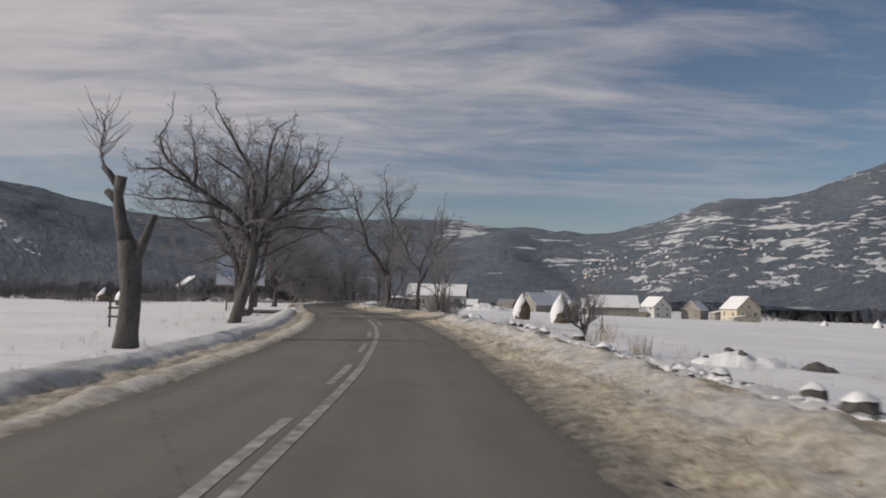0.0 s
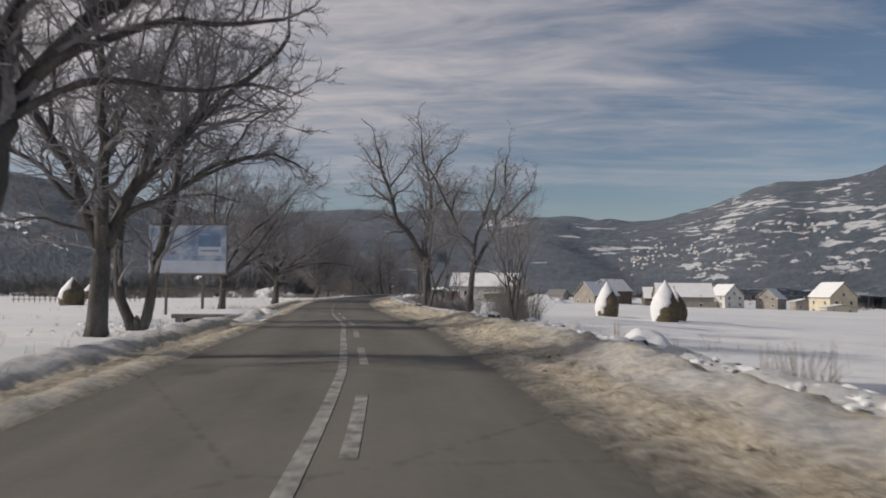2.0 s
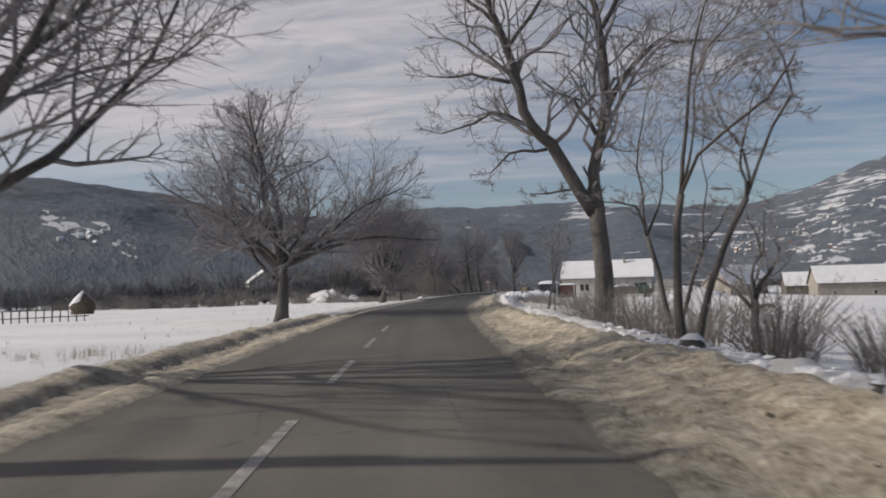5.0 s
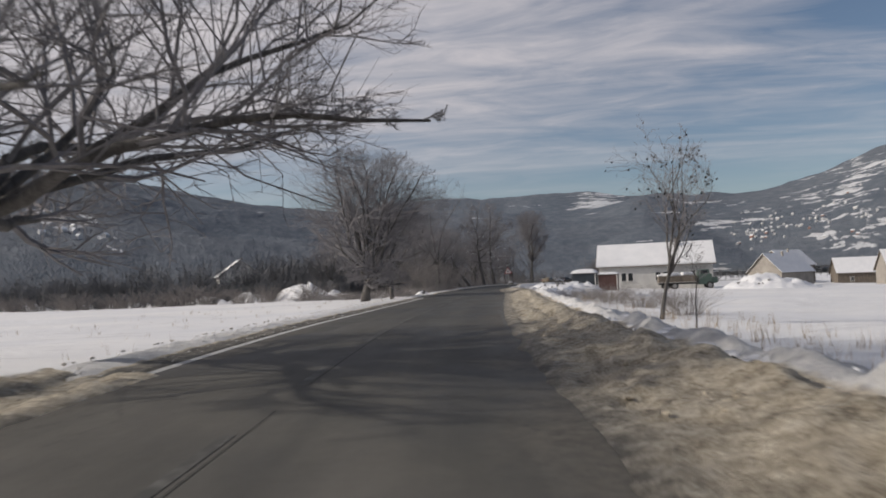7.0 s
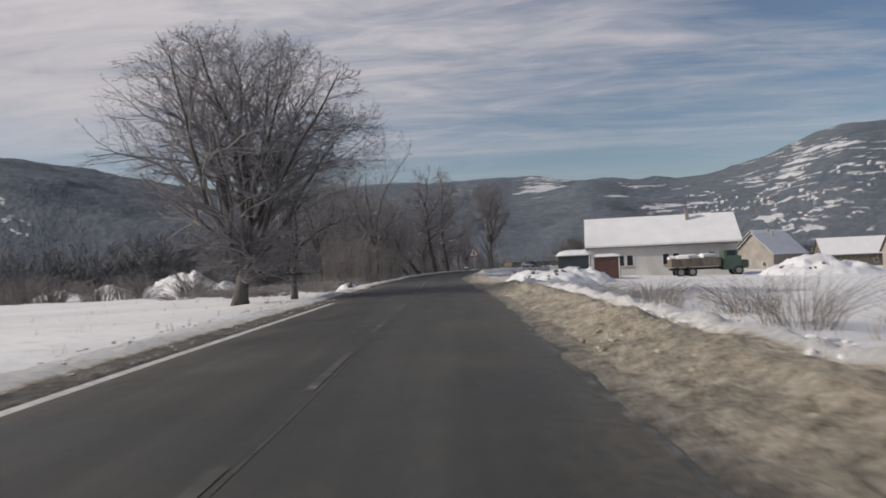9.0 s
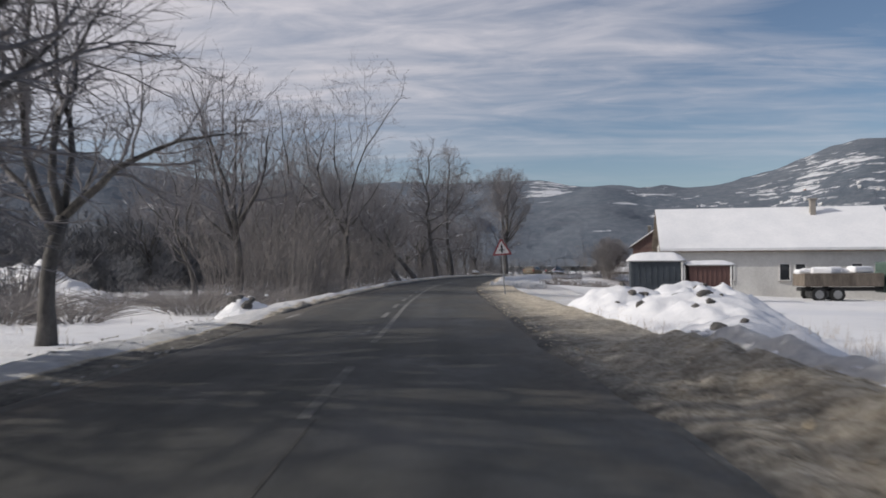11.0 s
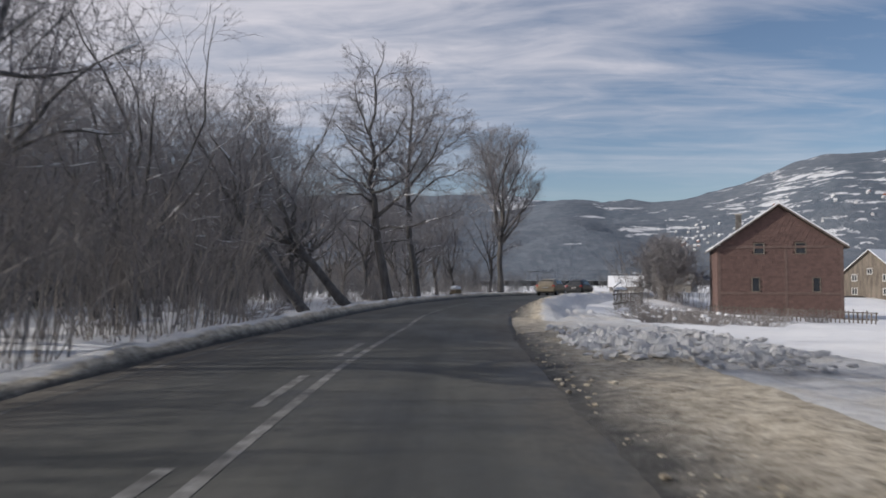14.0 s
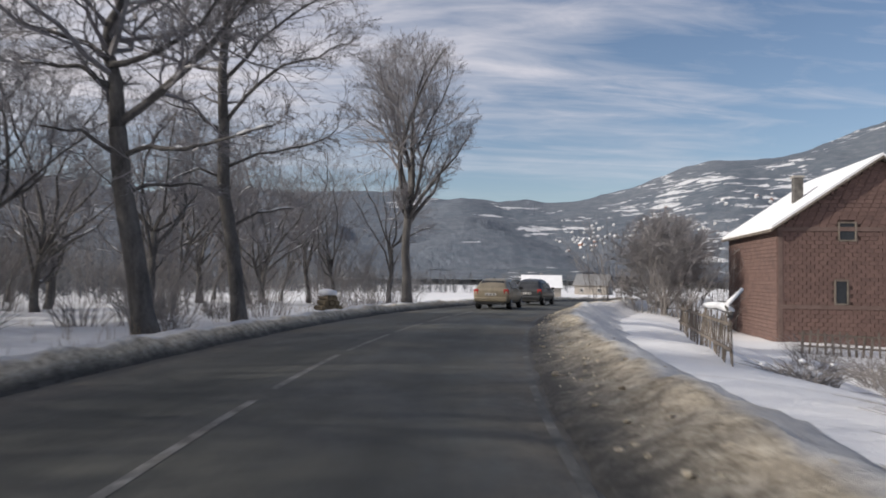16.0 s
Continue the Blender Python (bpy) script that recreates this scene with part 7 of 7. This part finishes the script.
# packed-snow track beside the verge that joins the road before the bend
def side_road():
    V, D, n = [], [], 17
    runs = np.arange(188, 244, 0.5)
    for r in runs:
        near = 5.75 - 2.75 * float(step01(r, 222.5, 225.8)) + 2.2 * float(step01(r, 234.5, 239.0))
        far = 10.4 - 3.8 * float(step01(r, 224, 244)) - 2.4 * (1 - float(step01(r, 188, 204)))
        for k in range(n):
            u = k / (n - 1)
            o = near + (far - near) * u
            z = float(np.interp(o, [3.0, 3.3, 4.5, 5.8, 11], [-0.05, 0.0, 0.0, -0.10, -0.33]))
            rut = 0.05 * (abs(abs(u - 0.5) - 0.2) < 0.07)
            p = across(r, o)
            z += 0.035 * noise.noise(Vector((p.x / 0.8, p.y / 0.8, 2.0))) + 0.06 * noise.noise(Vector((p.x / 2.5, p.y / 2.5, 6.0))) * min(1, max(0, o - 3.2)) - rut - (0.05 if k == 0 else 0.3 if k == n - 1 else 0)
            D.append(float(np.interp(o, [2.9, 3.6, 4.6, 5.8, 8, 11], [2.0, 1.1, 0.25, 0.1, 0.05, 0.0])))
            V.append(across(r, o, z - 0.6 * (1 - float(step01(r, 188, 194)))))
    F = [[j * n + i, j * n + i + 1, (j + 1) * n + i + 1, (j + 1) * n + i] for j in range(len(runs) - 1) for i in range(n - 1)]
    ob = mesh("side_road", V, F, "bank", smooth=True)
    ob.data.attributes.new("dirt", "FLOAT", "POINT").data.foreach_set("value", D)
    tagged(ob, "snow-packed side track with wheel ruts", "road", kind="structure")


side_road()


# ---- village on the far slope ----
def village():
    from_above = BVHTree.FromPolygons([Vector(v) for v in HV], HF)
    rng = random.Random(21)
    made = 0
    walls = [tinted("far white wall", (0.42, 0.42, 0.42), (0.62, 0.62, 0.61), 0.9), tinted("far brick wall", (0.22, 0.11, 0.08), (0.34, 0.18, 0.13), 0.9)]
    base_house = {}
    for az, el, wide, high, count in ((13.6, 2.7, 2.0, 0.7, 44), (18.0, 3.6, 2.6, 0.9, 30), (25, 4.6, 3.0, 1.0, 22), (-37.0, 4.4, 1.6, 0.35, 10)):
        for _ in range(count):
            a, e = radians(az + rng.gauss(0, wide * 0.6)), radians(max(0.5, el + rng.gauss(0, high * 0.7)))
            hit = from_above.ray_cast(Vector((-12, 130, 1.5)), Vector((math.sin(a) * math.cos(e), math.cos(a) * math.cos(e), math.sin(e))))[0]
            if hit is None:
                continue
            m = pose(hit.x, hit.y, hit.z, 0, 0, rng.choice((0, 30, 70, 110, 150))) @ Matrix.Scale(0.62, 4)
            kind = rng.random() < 0.12
            if kind in base_house:
                copy_thing(base_house[kind], m)
                continue
            ob = base_house[kind] = thing("village_house", m, "small brick house on the far hillside" if kind else "small white house on the far hillside", "house", "village houses on the hillside")
            body = mesh("wall", *gabled(7.0, 8.5, 3.6, 6.6, -4.0), "white", ob)
            body.data.materials[0] = walls[kind]
            for side in (-1, 1):
                mesh("roof", *slope(side, 7.0, 8.5, 3.6, 6.6, 0.4, 0.02, 0.3), "roofsnow", ob, "snow-covered roof")


village()


# ---- cars ----
def car(run, off, paint, label, tall=1.0):
    p = across(run, off, 0.02)
    c = thing("car", pose(p.x, p.y, p.z, 0, 0, heading(run)), label, "car")
    # cross-sections from tail to nose: y, half width at sill, at waist, at roof, heights of sill, waist, roof
    secs = [(-2.05, 0.74, 0.78, 0.60, 0.42, 0.86, 0.90), (-1.98, 0.82, 0.87, 0.66, 0.32, 0.92, 0.98), (-1.75, 0.85, 0.89, 0.64, 0.26, 0.95, 1.20), (-1.35, 0.86, 0.90, 0.60, 0.24, 0.95, 1.44 * tall),
            (-0.6, 0.86, 0.90, 0.61, 0.22, 0.94, 1.50 * tall), (0.3, 0.86, 0.90, 0.60, 0.22, 0.92, 1.47 * tall), (0.9, 0.86, 0.89, 0.62, 0.22, 0.90, 1.20), (1.3, 0.85, 0.88, 0.66, 0.24, 0.86, 0.93), (1.9, 0.80, 0.84, 0.60, 0.28, 0.74, 0.78), (2.15, 0.66, 0.70, 0.45, 0.36, 0.62, 0.65)]
    V, F = [], []
    for y, a, b, r, zs, zw, zr in secs:
        half = [(0.0, zs), (a * 0.8, zs), (a, zs + 0.10), (b, (zs + zw) / 2 + 0.05), (b * 0.975, zw), (r + (b - r) * 0.12, zr - (zr - zw) * 0.12), (r * 0.85, zr), (0.0, zr + 0.015)]
        V += [(-u, y, z) for u, z in half] + [(u, y, z) for u, z in half[-2:0:-1]]
    k = 14
    for j in range(len(secs) - 1):
        for i in range(k):
            F.append([j * k + i, j * k + (i + 1) % k, (j + 1) * k + (i + 1) % k, (j + 1) * k + i])
    F += [[i for i in range(k)][::-1], [(len(secs) - 1) * k + i for i in range(k)]]
    body = mesh("body", V, [f[::-1] for f in F], paint, c, smooth=True)
    sub = body.modifiers.new("smooth", "SUBSURF")
    sub.levels = sub.render_levels = 2
    mesh("rear_window", *bevelled((1.12, 0.03, 0.44), (0, -1.665, 1.19 * (1 + (tall - 1) * 0.6)), 0.012, Matrix.Rotation(radians(-36), 4, "X")), "glass", c)
    for s in (-1, 1):
        mesh("side_window", *bevelled((0.03, 1.7, 0.36), (s * 0.775, -0.35, 1.16), 0.012, Matrix.Rotation(radians(-s * 24), 4, "Y")), "glass", c)
        mesh("tail_lamp", *bevelled((0.26, 0.12, 0.26), (s * 0.72, -1.955, 0.84), 0.04, Matrix.Rotation(radians(s * 14), 4, "Z"), 2), "lampred", c, "red tail lamp")
        m = mesh("mirror", *bevelled((0.2, 0.1, 0.14), (s * 0.98, 0.62, 1.0), 0.04, None, 2), "black", c)
        for y in (-1.3, 1.32):
            wheel(c, (s * 0.76, y, 0.31), 0.315, 0.21)
    mesh("bumper", *bevelled((1.6, 0.16, 0.22), (0, -2.04, 0.48), 0.06, None, 2), paint, c)
    mesh("lower_bumper", *bevelled((1.45, 0.14, 0.16), (0, -2.02, 0.32), 0.04), "black", c)
    mesh("plate", *bevelled((0.52, 0.015, 0.11), (0, -2.07, 0.72), 0.004), "signwhite", c, "white plate with plain dark bars")
    for u in (-0.17, 0.0, 0.16):
        mesh("bar", *bevelled((0.11, 0.004, 0.06), (u, -2.081, 0.72), 0.001), "black", c)
    mesh("wiper", *rod((-0.1, -1.86, 1.02), (0.42, -1.80, 1.06), 0.012, 6), "black", c)
    mesh("roof_fin", *bevelled((0.05, 0.2, 0.07), (0, -1.2, 1.49 * tall), 0.02), "black", c)
    mesh("exhaust", *rod((0.5, -2.12, 0.27), (0.5, -1.9, 0.27), 0.035, 10), "chrome", c)
    return c


car(276.0, -0.15, "gold", "dusty champagne hatchback seen from behind on the road")
car(285.5, -0.2, "charcoal", "dark grey estate car ahead on the road", 1.06)


# ---- loose lumps of dirty snow and grit along the banks ----
def lumps(name, label, where, count, seed, mat, size, grime=0.9):
    rng = random.Random(seed)
    kinds = [rock_mesh(rng, 1.0, rng.uniform(0.45, 0.75), 1) for _ in range(9)]
    V, F = [], []
    for _ in range(count):
        run, off, lift = where(rng)
        r = size * rng.uniform(0.35, 1.0) ** 2
        p = across(run, off, lift)
        v, f = rng.choice(kinds)
        n = len(V)
        m = Matrix.Rotation(rng.uniform(0, 6.3), 3, "Z") @ Matrix.Diagonal((rng.uniform(0.7, 1.5), 1, rng.uniform(0.7, 1.2))) * r
        V += [m @ q + p for q in v]
        F += [[n + k for k in face] for face in f]
    ob = mesh(name, V, F, mat)
    ob.data.attributes.new("dirt", "FLOAT", "POINT").data.foreach_set("value", [grime] * len(V))
    tagged(ob, label, "snow clods", kind="stuff")


lumps("snow_clods", "loose browned snow lumps on the roadside bank", lambda g: ((r := g.uniform(0, 172)), (o := g.triangular(3.25, 5.7, 5.2)) + right_edge(r) * max(0.0, 1 - max(0.0, o - 3.4) / 1.6) + 0.1, float(np.interp(o, *BANK))), 4200, 8, "bank", 0.065)
lumps("snow_clods", "white snow lumps along the field side", lambda g: (g.uniform(0, 176), (o := g.uniform(5.6, 7.2)), float(np.interp(o, *BANK)) - 0.02), 2600, 9, "cap", 0.11)
lumps("rubble", "dark stones and earth crumbs along the field side", lambda g: (g.uniform(0, 118), (o := g.triangular(5.4, 7.2, 5.9)), float(np.interp(o, *BANK))), 700, 19, "stone", 0.10)
lumps("snow_clods", "grey snow lumps on the low bank", lambda g: (g.uniform(0, 180), (o := -g.uniform(3.2, 5.0)), float(np.interp(-o, [3.2, 3.5, 4.0, 4.5, 5.0], [0.03, -0.03, 0.02, 0.18, 0.08]))), 2200, 10, "bank", 0.05, 0.2)
lumps("snow_clods", "grit and slush lumps on the wide verge", lambda g: (g.uniform(172, 228), g.uniform(3.1, 5.6), 0.02), 2200, 11, "bank", 0.045)
lumps("snow_clods", "broken snow chunks at the side road", lambda g: (g.uniform(219.5, 227.5), (o := g.uniform(4.0, 8.4)), g.uniform(-0.06, 0.18) - 0.03 * max(0, o - 5)), 700, 12, "bank", 0.13, -0.2)
lumps("snow_clods", "brown lumps at the foot of the curve's bank", lambda g: (g.uniform(237, 300), (o := g.uniform(3.25, 4.6)), float(np.interp(o, [2.9, 3.5, 4.0, 4.6], [-0.03, 0.14, 0.32, 0.28]))), 800, 13, "bank", 0.05)
CHUNKS = "broken white chunks of ploughed snow along the field side"
lumps("snow_chunks", CHUNKS, lambda g: (g.uniform(66, 120), (o := g.triangular(5.4, 6.9, 6.0)), float(np.interp(o, *BANK)) + g.uniform(-0.05, 0.05)), 1300, 14, "cap", 0.14)
lumps("snow_chunks", CHUNKS, lambda g: (g.uniform(0, 66), (o := g.triangular(5.6, 7.2, 6.3)), float(np.interp(o, *BANK))), 700, 15, "cap", 0.13)
lumps("snow_chunks", CHUNKS, lambda g: (g.uniform(120, 172), (o := g.triangular(5.6, 6.9, 6.1)), float(np.interp(o, *BANK)) + g.uniform(-0.05, 0.08)), 1300, 16, "cap", 0.11)


def on_ground(run, off, sunk=0.0):
    """Run, offset and lift of a place on the ground beside the road."""
    p = across(run, off)
    return run, off, ground_z(p.x, p.y) - p.z - sunk


lumps("snow_chunks", "broken white snow chunks heaped round the ditch", lambda g: on_ground(g.triangular(55, 80, 66), -g.triangular(4.7, 11.5, 5.5), 0.02), 1500, 17, "cap", 0.17)
lumps("snow_chunks", "grey-brown frozen chunks heaped round the ditch", lambda g: on_ground(g.uniform(56, 78), -g.triangular(4.7, 9.0, 5.2), 0.03), 420, 18, "bank", 0.12, 0.7)
